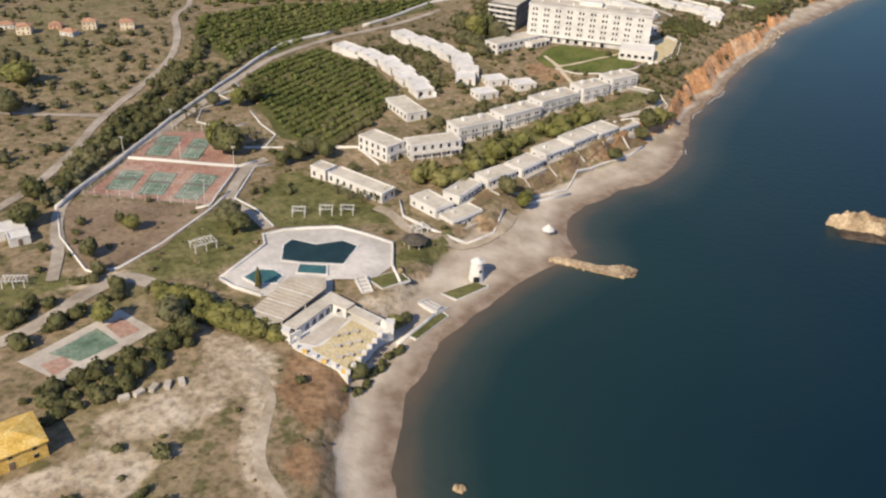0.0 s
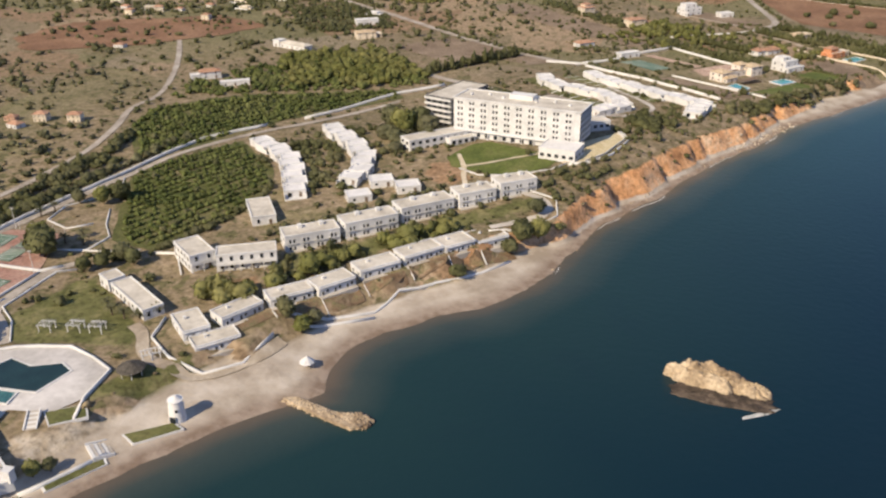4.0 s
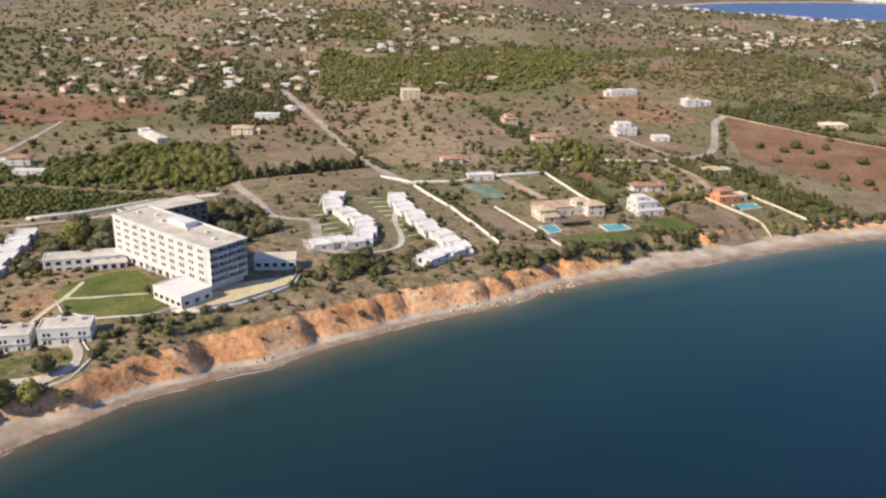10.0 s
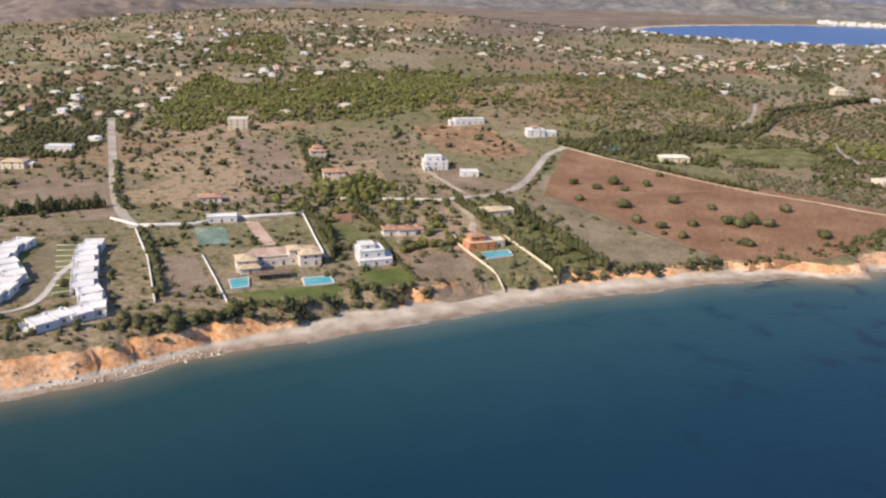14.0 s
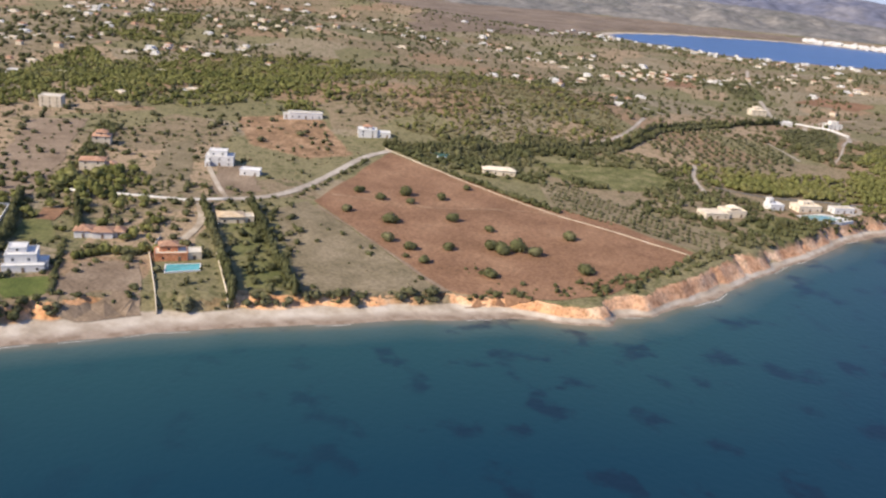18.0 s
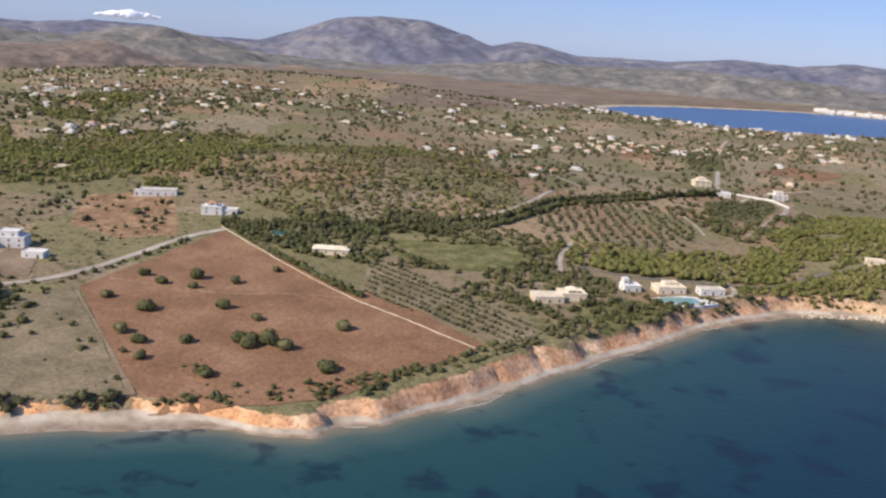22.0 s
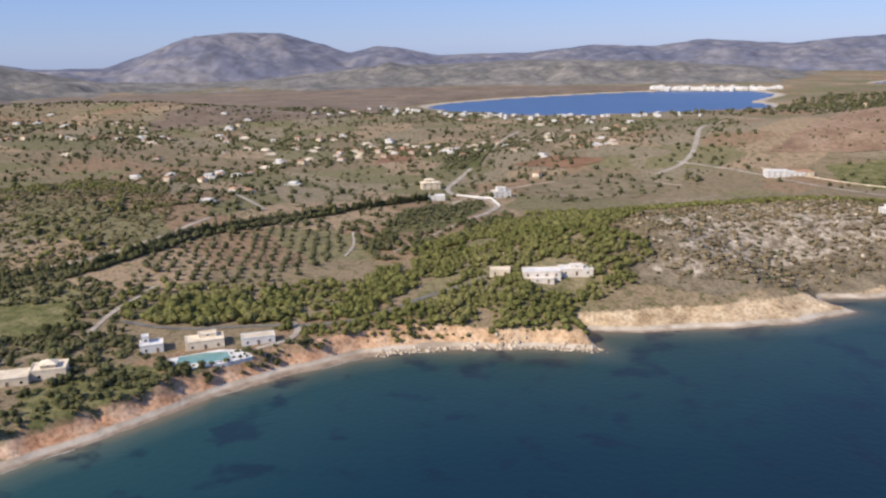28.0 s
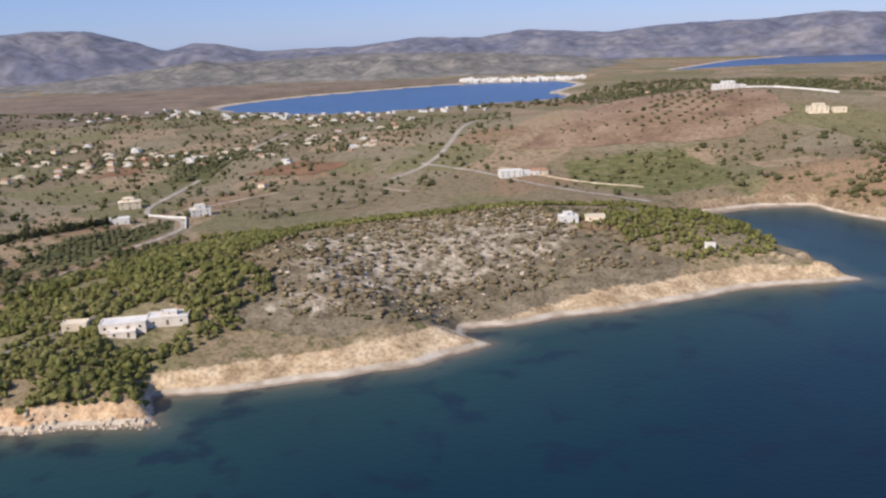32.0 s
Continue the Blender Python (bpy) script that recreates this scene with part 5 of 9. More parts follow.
def hip_roof(bm, x0, x1, y0, y1, z, rise, over=0.5):
    x0, x1, y0, y1 = x0 - over, x1 + over, y0 - over, y1 + over
    L, D = x1 - x0, y1 - y0
    k = min(L, D) / 2
    e = [bm.verts.new(p) for p in ((x0, y0, z), (x1, y0, z), (x1, y1, z), (x0, y1, z))]
    low = [bm.verts.new(p) for p in ((x0, y0, z - 0.18), (x1, y0, z - 0.18), (x1, y1, z - 0.18), (x0, y1, z - 0.18))]
    if L >= D:
        r = [bm.verts.new((x0 + k, (y0 + y1) / 2, z + rise)), bm.verts.new((x1 - k + 0.01, (y0 + y1) / 2, z + rise))]
        fs = ((e[0], e[1], r[1], r[0]), (e[1], e[2], r[1]), (e[2], e[3], r[0], r[1]), (e[3], e[0], r[0]))
    else:
        r = [bm.verts.new(((x0 + x1) / 2, y0 + k, z + rise)), bm.verts.new(((x0 + x1) / 2, y1 - k + 0.01, z + rise))]
        fs = ((e[0], e[1], r[0]), (e[1], e[2], r[1], r[0]), (e[2], e[3], r[1]), (e[3], e[0], r[0], r[1]))
    for f in fs:
        bm.faces.new(f)
    for i in range(4):
        bm.faces.new((low[i], low[(i + 1) % 4], e[(i + 1) % 4], e[i]))
    bm.faces.new(low[::-1])


def clear_circle(x, y, r):
    BUILT.append((x, y, r))


def block(parent, x0, x1, y0, y1, z0, z1, wall, roof="flat", roofmat=None, kind="small", storeys=None, sides="fblr", doors=1, gap=3.4, rise=1.6, down=2.0):
    """One block of a house: walls, roof and openings as parts of parent."""
    bm = bmesh.new()
    box(bm, x0, x1, y0, y1, z0 - down, z1, 0)
    part("wall", bm, wall, parent)
    bm = bmesh.new()
    if roof == "flat":
        flat_roof(bm, x0, x1, y0, y1, z1)
        top = part("roof", bm, [wall, roofmat or M_ROOF], parent)
    else:
        hip_roof(bm, x0, x1, y0, y1, z1, rise)
        top = part("roof", bm, roofmat or M_TILE, parent)
    n = storeys or max(1, int(round((z1 - z0) / 3.0)))
    fh = (z1 - z0) / n
    openings(parent, x0, x1, y0, y1, [z0 + 0.9 + fh * i for i in range(n)], kind, gap, sides, doors)
    return top


def at_edge(p0, p1, z=None):
    """The pose with x along the front edge p0 to p1 and y into the house."""
    a = math.degrees(math.atan2(p1[1] - p0[1], p1[0] - p0[0]))
    if z is None:
        c = ((p0[0] + p1[0]) / 2, (p0[1] + p1[1]) / 2)
        z = hz(*c)
    return pose(p0[0], p0[1], z, 0, 0, a), math.hypot(p1[0] - p0[0], p1[1] - p0[1])


def fence_round(p0, p1, depth):
    a = np.array(p0, float)
    d = np.array(p1, float) - a
    L = np.hypot(*d)
    d /= L
    n = np.array((-d[1], d[0]))
    KEEP_CLEAR.append(np.array([a - d - n, a + d * (L + 1) - n, a + d * (L + 1) + n * (depth + 1), a - d + n * (depth + 1)]))


def low_wall(name, label, P, h=1.2, w=0.5, mat=None, lift=0.0):
    P = np.array(P, float)
    pts = [P[0]]
    for a, b in zip(P[:-1], P[1:]):
        n = max(1, int(np.hypot(*(b - a)) / 6))
        pts += [a + (b - a) * i / n for i in range(1, n + 1)]
    P = np.array(pts)
    T = np.gradient(P, axis=0)
    T /= np.hypot(T[:, 0], T[:, 1])[:, None] + 1e-9
    N = np.stack([-T[:, 1], T[:, 0]], 1) * w / 2
    z = height(P[:, 0], P[:, 1]) + lift
    A, B, n = P + N, P - N, len(P)
    V = np.vstack([np.column_stack([A, z - 0.6]), np.column_stack([B, z - 0.6]), np.column_stack([B, z + h]), np.column_stack([A, z + h])])
    F = [(k * n + i, ((k + 1) % 4) * n + i, ((k + 1) % 4) * n + i + 1, k * n + i + 1) for k in range(4) for i in range(n - 1)] + [(0, 3 * n, 2 * n, n), (n - 1, 2 * n - 1, 3 * n - 1, 4 * n - 1)]
    KEEP_LINES.append((P, w / 2 + 0.4))
    return tagged(new(name, mesh_np(name, V, F, [mat or M_WHITE])), label, "wall", kind="structure")


def beach_bungalow(p0, p1, depth=8.0, h=3.0, base=None):
    m, L = at_edge(p0, p1, base)
    t = thing("beach_bungalow", "whitewashed flat-roofed bungalow behind the beach", "bungalow", m, "beach bungalows")
    fence_round(p0, p1, depth)
    top = block(t, 0, L, 0, depth, 0, h, M_WHITE, "flat", M_ROOF, "small", 1, "blr", 0)
    n = max(2, int(L / 4))
    for i in range(n):
        x = (i + 0.5) * L / n
        put_glazed("slim", t, x - 0.8, -0.03, 0.1)
        put(W_MESH["small"], "window", t, x + 0.9, -0.02, 0.8)
    bm = bmesh.new()
    box(bm, 0, L, -1.8, 0, -2, 0.02, 0)
    part("porch", bm, M_PAVE, t)
    bm = bmesh.new()
    box(bm, 0, L, -0.5, 0, h - 0.12, h, 0)
    part("eave", bm, M_WHITE, t)
    if base is None and p0[0] > 4:
        d = (np.array(p1, float) - np.array(p0)) / L
        out = np.array((d[1], -d[0]))
        a, b = np.array(p0, float) + out * 2.0, np.array(p1, float) + out * 2.0
        field("garden_bed", "brown garden bed before the bungalow", M_BEDS, [tuple(a), tuple(b), tuple(b + out * 4.2), tuple(a + out * 4.2)], 0.22, 4.0, "garden bed", clear=False)
        low_wall("garden_wall", "low white wall between garden beds", [tuple(a), tuple(a + out * 4.4)], 0.4, 0.3)
    bm = bmesh.new()
    box(bm, L * 0.3, L * 0.3 + 0.9, depth * 0.6, depth * 0.6 + 0.9, h + 0.2, h + 1.1, 0)
    part("chimney", bm, M_WHITE, top)
    return t


for p0, p1, dp in (((3, 252), (13, 262), 7), ((-3, 256), (3, 262), 13), ((5, 266), (13, 279), 7), ((15, 280), (26, 290), 7), ((28, 290), (37, 301), 8), ((38, 304), (49, 315), 8), ((50, 317), (61, 329), 8),
                   ((62, 329), (71, 338), 9), ((72, 339), (82, 348), 10)):
    beach_bungalow(p0, p1, dp)


def row_house(p0, p1, depth=9.0, base=None):
    m, L = at_edge(p0, p1, base)
    t = thing("row_house", "white two-storey row house with loggias and a flat roof", "row house", m, "row houses")
    fence_round(p0, p1, depth)
    top = block(t, 0, L, 0, depth, 0, 5.6, M_WHITE, "flat", M_ROOF, "small", 2, "blr", 0)
    n = max(3, int(L / 4.4))
    for i in range(n):
        x0, x1 = i * L / n, (i + 1) * L / n
        for z in (0.0, 2.8):
            put_glazed("slim", t, (x0 + x1) / 2 - 0.75, -0.03, z + 0.15)
            put_glazed("slim", t, (x0 + x1) / 2 + 0.75, -0.03, z + 0.15)
        bm = bmesh.new()
        box(bm, x0 + 0.5, x1 - 0.5, -0.5, 0, 2.62, 2.78, 0)
        box(bm, x0 + 0.5, x1 - 0.5, -0.5, -0.44, 2.78, 3.1, 0)
        part("balcony", bm, M_WHITE, t)
    bm = bmesh.new()
    box(bm, 0, L, -1.6, 0, -1.5, 0.03, 0)
    part("terrace", bm, M_PAVE, t)
    for k in range(2):
        bm = bmesh.new()
        x = L * (0.3 + 0.4 * k)
        box(bm, x, x + 1.6, depth - 3, depth - 1.2, 5.8, 7.1, 0)
        part("roof_hutch", bm, M_WHITE, top)
    return t


for p0, p1 in (((4, 319), (21, 331)), ((22.5, 333), (39, 347)), ((39.5, 350), (57, 365)), ((59, 366), (72, 376)), ((73.5, 378), (87, 388))):
    row_house(p0, p1)


def garden_block(p0, p1, depth, h, storeys, label):
    m, L = at_edge(p0, p1)
    t = thing("guest_block", label, "guest block", m, "guest blocks")
    fence_round(p0, p1, depth)
    block(t, 0, L, 0, depth, 0, h, M_WHITE, "flat", M_ROOF, "tall", storeys, "fblr", 1, 3.0)
    if storeys > 1:
        bm = bmesh.new()
        box(bm, 0, L, -1.5, 0, h / 2 - 0.2, h / 2, 0)
        box(bm, 0, L, -1.5, -1.4, h / 2, h / 2 + 0.9, 0)
        part("balcony", bm, M_WHITE, t)
        for i in range(int(L / 4) + 1):
            bm = bmesh.new()
            box(bm, min(i * 4, L - 0.3), min(i * 4, L - 0.3) + 0.3, -1.5, -1.2, -1.5, h / 2 - 0.2, 0)
            part("post", bm, M_WHITE, t)
    return t


garden_block((-23, 298), (-17, 305), 16, 5.8, 2, "white two-storey guest block beside the orchard")
garden_block((-14, 300), (5, 309), 8, 5.8, 2, "white two-storey guest block with a front balcony")
garden_block((-50, 284), (-44, 280), 6, 4.0, 1, "small white end block above the lawn")
garden_block((-43, 280), (-22, 265), 7, 3.2, 1, "long low white guest block above the lawn")
garden_block((-18, 338), (-10, 343), 20, 3.4, 1, "low white block at the orchard's edge")


# stepped white bungalows
def step_unit(w, d, h):
    t = thing("bungalow", "stepped whitewashed bungalow unit with a flat white roof", "bungalow", Matrix(), "stepped bungalows")
    bm = bmesh.new()
    box(bm, -w / 2, w / 2, -d / 2, d / 2, -2.5, h, 0)
    part("wall", bm, M_WHITE, t)
    bm = bmesh.new()
    flat_roof(bm, -w / 2, w / 2, -d / 2, d / 2, h)
    top = part("roof", bm, [M_WHITE, M_WROOF], t)
    bm = bmesh.new()
    box(bm, -w / 2, w / 2, -d / 2 - 2.4, -d / 2, -2.5, 0.05, 0)
    part("terrace", bm, M_WHITE, t)
    for s in (-1, 1):
        bm = bmesh.new()
        box(bm, s * w / 2 - 0.15, s * w / 2 + 0.15, -d / 2 - 2.4, -d / 2, 0.05, h * 0.72, 0)
        part("side_wall", bm, M_WHITE, t)
    put_glazed("french", t, -w / 4, -d / 2 - 0.03, 0.1)
    put(D_MESH["wood"], "door", t, w / 4, -d / 2 - 0.03, 0.05)
    put(W_MESH["small"], "window", t, 0, d / 2 + 0.03, 1.2, 180)
    put(W_MESH["small"], "window", t, w / 2 + 0.03, 0, 1.1, 90)
    bm = bmesh.new()
    box(bm, -w / 2 + 0.6, -w / 2 + 1.5, d / 4, d / 4 + 0.9, h + 0.2, h + 1.2, 0)
    part("chimney", bm, M_WHITE, top)
    return t


UNIT = step_unit(9.0, 8.8, 2.7)
first = True
for line, flip, per in (([(-57, 432), (-45, 423), (-33, 410), (-25, 396), (-19, 383), (-13, 371)], 0, 9), ([(-29, 458), (-14, 440), (-5, 427), (3, 415), (7, 400), (7, 387)], 0, 9),
                        ([(66, 575), (71, 563), (80, 553), (93, 547), (106, 539), (111, 530), (116, 521)], 0, 8.5), ([(114, 514), (104, 503)], 0, 9),
                        ([(94, 592), (104, 579), (117, 567), (128, 556), (139, 546), (150, 540), (157, 533)], 0, 8.5), ([(157, 526), (153, 513)], 0, 8)):
    P = np.array(line, float)
    seg = np.hypot(*np.diff(P, axis=0).T)
    cum = np.concatenate([[0], np.cumsum(seg)])
    n = max(2, int(round(cum[-1] / per)))
    for i in range(n + 1):
        s = cum[-1] * i / n
        x, y = np.interp(s, cum, P[:, 0]), np.interp(s, cum, P[:, 1])
        k = min(np.searchsorted(cum, s, side="right") - 1, len(P) - 2)
        a = math.degrees(math.atan2(*(P[k + 1] - P[k])[::-1]))
        off = 0.8 * (-1) ** i
        m = pose(x + off * math.cos(radians(a + 90)), y + off * math.sin(radians(a + 90)), hz(x, y) + 0.2, 0, 0, a + 90)
        if first:
            UNIT.matrix_basis = m
            first = False
        else:
            copy_thing(UNIT, m)
        clear_circle(x, y, 7)


def cottage(x, y, w, d, turn, label="small whitewashed cottage with a pale flat roof"):
    t = thing("cottage", label, "cottage", pose(x, y, hz(x, y) + 0.1, 0, 0, turn), "garden cottages")
    block(t, -w / 2, w / 2, -d / 2, d / 2, 0, 2.5, M_WHITE, "flat", M_WROOF, "small", 1)
    clear_circle(x, y, max(w, d) * 0.7)


for x, y, a in ((15, 370, 30), (20, 386, 25), (33, 382, 25)):
    cottage(x, y, 10, 8, a)

# ---- the hotel ----
hm = pose(38, 448.5, 14.2, 0, 0, -12.7)
hotel = thing("hotel", "white six-storey slab hotel with rows of paired windows", "hotel", hm)
HL, HD, HH = 63.5, 17.5, 18.2
KEEP_CLEAR.append(np.array([(30, 440), (36, 472), (108, 458), (106, 416), (80, 415)], float))
bm = bmesh.new()
box(bm, 0, HL - 3, 0, HD, -6, HH, 0)
part("wall", bm, M_WHITE, hotel)
bm = bmesh.new()
flat_roof(bm, 0, HL, 0, HD, HH, 0.4, 0.4, 0.4)
hotel_roof = part("roof", bm, [M_WHITE, M_ROOF], hotel, "pale flat roof with a low parapet")
bm = bmesh.new()
box(bm, 25, 37, 9, 15, HH + 0.2, HH + 2.4, 0, 0.08)
part("roof_house", bm, M_WHITE, hotel_roof, "white stair house on the roof")
for k in range(7):
    bm = bmesh.new()
    x = 5 + 8.3 * k
    box(bm, x, x + 1.2, 8 + 3 * (k % 2), 9.2 + 3 * (k % 2), HH + 0.2, HH + 1.1, 0)
    part("roof_vent", bm, M_WHITE, hotel_roof)
FLOOR = 2.85
for fl in range(5):
    z = 3.9 + FLOOR * fl
    for i in range(10):
        cx = 3.4 + 6.05 * i
        for s in (-0.85, 0.85):
            put_glazed("hotel", hotel, cx + s, -0.03, z + 0.5)
    for i in range(9):
        put(W_MESH["wide"], "window", hotel, 5 + 6.4 * i, HD + 0.03, z + 0.4, 180)
    # balconies on the seaward end
    bm = bmesh.new()
    box(bm, HL - 3, HL, 0.2, HD - 0.2, z - 0.35, z - 0.1, 0)
    for a in range(4):
        box(bm, HL - 0.12, HL, 0.3 + a * 4.3, 0.3 + a * 4.3 + 4.1, z + 0.3, z + 0.75, 0)
    balcony = part("balcony", bm, M_WHITE, hotel, "white balcony slab with a railing")
    for a in range(5):
        bm = bmesh.new()
        box(bm, HL - 3, HL - 0.1, 0.2 + a * 4.25, 0.32 + a * 4.25, z - 0.1, z + FLOOR - 0.35, 0)
        part("divider", bm, M_WHITE, balcony)
    for a in range(4):
        put_glazed("french", hotel, HL - 2.97, 2.4 + a * 4.25, z - 0.05, 90)
for i in range(11):
    bm = bmesh.new()
    cyl(bm, 1.0 + 5.8 * i, -0.9, -3, 3.1, 0.25)
    part("column", bm, M_WHITE, hotel)
bm = bmesh.new()
box(bm, 0, HL - 3, -1.2, 0, 3.0, 3.3, 0)
part("canopy", bm, M_WHITE, hotel)
for i in range(9):
    put(W_MESH["french"], "window", hotel, 4 + 4.5 * i, -0.05, 0.3)
# lounge block before the hotel
lm = pose(83, 422, 14.8, 0, 0, -12.7)
lounge = thing("lounge_block", "low white lounge block before the hotel", "annex", lm)
block(lounge, 0, 17, 0, 13.5, 0, 4.4, M_WHITE, "flat", M_WROOF, "wide", 1, "flr", 0, 3.2)
wing_m, wl = at_edge((22, 425), (47, 448), 11.0)
wing = thing("hotel_wing", "low white hotel wing with a grey flat roof", "annex", wing_m)
block(wing, 0, wl + 4, 0, 9, 0, 5.8, M_WHITE, "flat", M_ROOF, "wide", 2, "fblr", 0, 3.4, down=6)
fence_round((22, 425), (47, 448), 9)
loggia_m, wl2 = at_edge((40, 433), (50, 442), 13.0)
loggia = thing("garden_pavilion", "low white pavilion beside the lawn", "pavilion", loggia_m)
block(loggia, 0, wl2, 0, 5, 0, 2.8, M_WHITE, "flat", M_ROOF, "french", 1, "f", 0, 3.0)
am, al = at_edge((18, 472), (33, 466), 12.0)
annex = thing("hotel_annex", "grey hotel annex with rows of balconies", "annex", am)
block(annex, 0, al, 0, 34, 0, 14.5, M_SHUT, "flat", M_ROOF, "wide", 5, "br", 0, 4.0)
for fl in range(5):
    bm = bmesh.new()
    box(bm, 0, al, -1.4, 0, 2.2 + 2.8 * fl, 2.4 + 2.8 * fl, 0)
    box(bm, 0, al, -1.4, -1.3, 2.4 + 2.8 * fl, 3.3 + 2.8 * fl, 0)
    part("balcony", bm, M_WHITE, annex)
    for i in range(4):
        put(W_MESH["french"], "window", annex, 2 + 3.6 * i, -0.03, 0.2 + 2.8 * fl)
KEEP_CLEAR.append(np.array([(14, 466), (36, 462), (50, 500), (26, 508)], float))
sm, sl = at_edge((98, 463), (112, 472), 15.0)
side = thing("cliff_bar", "low white bar with a dark roof above the cliff", "pavilion", sm)
block(side, 0, sl, 0, 9, 0, 3.4, M_WHITE, "flat", M_ROOF, "wide", 1, "fr", 0, 3.0)


# ---- walls and kerbs ----
for k in range(9):
    f = (k + 0.5) / 9
    low_wall("garden_wall", "low pale wall between garden strips", [(75 + 57 * f, 588 - 52 * f), (83 + 53 * f, 594 - 51 * f)], 0.4, 0.35)
for k in range(5):
    f = (k + 0.5) / 5
    low_wall("garden_wall", "low pale wall between garden strips", [(72 + 28 * f, 545 - 28 * f), (77 + 29 * f, 553 - 26 * f)], 0.4, 0.35)
WALLS = [("boundary_wall", "long whitewashed boundary wall of the resort", [(-129, 248), (-127, 266), (-123, 284), (-116, 331), (-105, 380), (-90, 437), (-67, 463)], 1.6, 0.7),
         ("boundary_wall_north", "whitewashed boundary wall behind the bungalows", [(-52, 478), (-40, 496), (-17, 536), (8, 556)], 1.6, 0.8),
         ("plot_kerb", "white kerb round the parched plot", [(-127, 245), (-120, 230), (-105, 212), (-102, 211), (-96, 214), (-88, 230), (-79, 255), (-76, 268)], 0.5, 0.6),
         ("pool_wall", "white wall round the pool deck", [(-65, 211), (-56, 232), (-58, 238), (-52, 242), (-45, 244), (-35, 246), (-25, 242), (-16, 237), (-15, 223), (-12, 214)], 1.0, 0.7),
         ("pool_wall_south", "white wall below the small pool", [(-65, 211), (-60, 207), (-51, 203)], 1.0, 0.6),
         ("courts_wall", "pinkish white wall between the courts", [(-120, 291), (-99, 290), (-78, 289), (-72, 294)], 1.0, 0.7),
         ("courts_wall_east", "white wall along the courts", [(-78, 288), (-79, 272), (-80, 257), (-84, 254)], 0.7, 0.5),
         ("garden_wall", "low white wall along the drive", [(-66, 293), (-72, 290), (-73, 263), (-64, 256), (-56, 245)], 0.5, 0.5),
         ("orchard_wall", "low white wall by the orchard", [(-46, 310), (-36, 311), (-26, 296)], 0.9, 0.5),
         ("park_wall", "winding low white garden wall", [(-101, 380), (-97, 372), (-104, 362), (-98, 357), (-107, 345), (-105, 330), (-92, 324), (-84, 330)], 0.5, 0.5),
         ("park_wall_lower", "low white garden wall among palms", [(-86, 345), (-78, 330), (-70, 320), (-72, 308), (-84, 306), (-60, 309), (-52, 312)], 0.5, 0.5),
         ("bungalow_wall", "curved white wall round the beach bungalows", [(-16, 268), (-14, 256), (-3, 247), (8, 246), (17, 254), (21, 268)], 0.9, 0.5),
         ("terrace_wall", "white retaining wall below the bungalows", [(21, 278), (33, 284), (46, 293), (51, 306), (62, 316), (75, 328), (84, 340)], 0.9, 0.45),
         ("terrace_wall_lower", "pale retaining wall above the beach", [(27, 276), (38, 284), (47, 290)], 0.9, 0.45),
         ("beach_wall", "white sea wall beside the steps", [(-11, 189), (-4, 200), (1, 208)], 1.0, 0.7),
         ("drive_kerb", "white kerb of the curved drive", [(66, 391), (80, 389), (96, 380), (98, 368), (86, 355), (74, 349)], 0.5, 0.5),
         ("lawn_kerb", "white kerb below the hotel lawn", [(50, 406), (60, 400), (76, 401), (90, 410), (97, 419)], 0.4, 0.5),
         ("cliff_parapet", "white parapet of the hotel terrace", [(97, 416), (106, 420), (115, 432), (122, 456), (117, 468)], 1.0, 0.5),
         ("villa_wall", "long white plot wall", [(84, 633), (105, 650), (112, 662), (118, 672)], 1.8, 0.6),
         ("villa_wall_far", "white plot wall of the white villa", [(118, 672), (143, 697)], 1.8, 0.6),
         ("villa_wall_west", "white plot wall running to the cliff", [(87, 627), (127, 594), (169, 554)], 1.6, 0.6),
         ("villa_wall_east", "low pale plot wall", [(143, 697), (198, 637)], 1.4, 0.4),
         ("villa_wall_inner", "low pale garden wall", [(143, 613), (170, 590), (195, 568)], 1.0, 0.4),
         ("field_wall", "pale dry-stone wall beside the olives", [(212, 947), (290, 916), (366, 886), (448, 862)], 0.6, 0.4),
         ("plot_wall_south", "ochre plot wall of the terracotta villa", [(229, 712), (242, 692), (282, 656)], 1.2, 0.4),
         ("plot_wall_north", "ochre plot wall beside a hedge", [(240, 736), (262, 713), (301, 676)], 1.2, 0.4),
         ("road_wall", "white roadside wall", [(140, 735), (196, 762), (214, 780)], 1.2, 0.5),
         ("hilltop_wall", "long pale wall on the hill", [(945, 1985), (980, 1990), (1020, 1975), (1050, 1950)], 2.0, 0.9),
         ("lane_wall", "pale lane wall on the plain", [(438, 1437), (478, 1428), (500, 1390)], 1.6, 0.8),
         ("meadow_wall", "low stone wall at the foot of the hill", [(690, 1660), (760, 1606), (830, 1560)], 1.0, 0.6),
         ("far_wall", "white wall among the far gardens", [(60, 636), (84, 633)], 1.4, 0.6)]
for nm, lb, P, h, w in WALLS:
    low_wall(nm, lb, P, h, w, M_CREAM if "ochre" in lb else M_STONE if "stone" in lb else None)


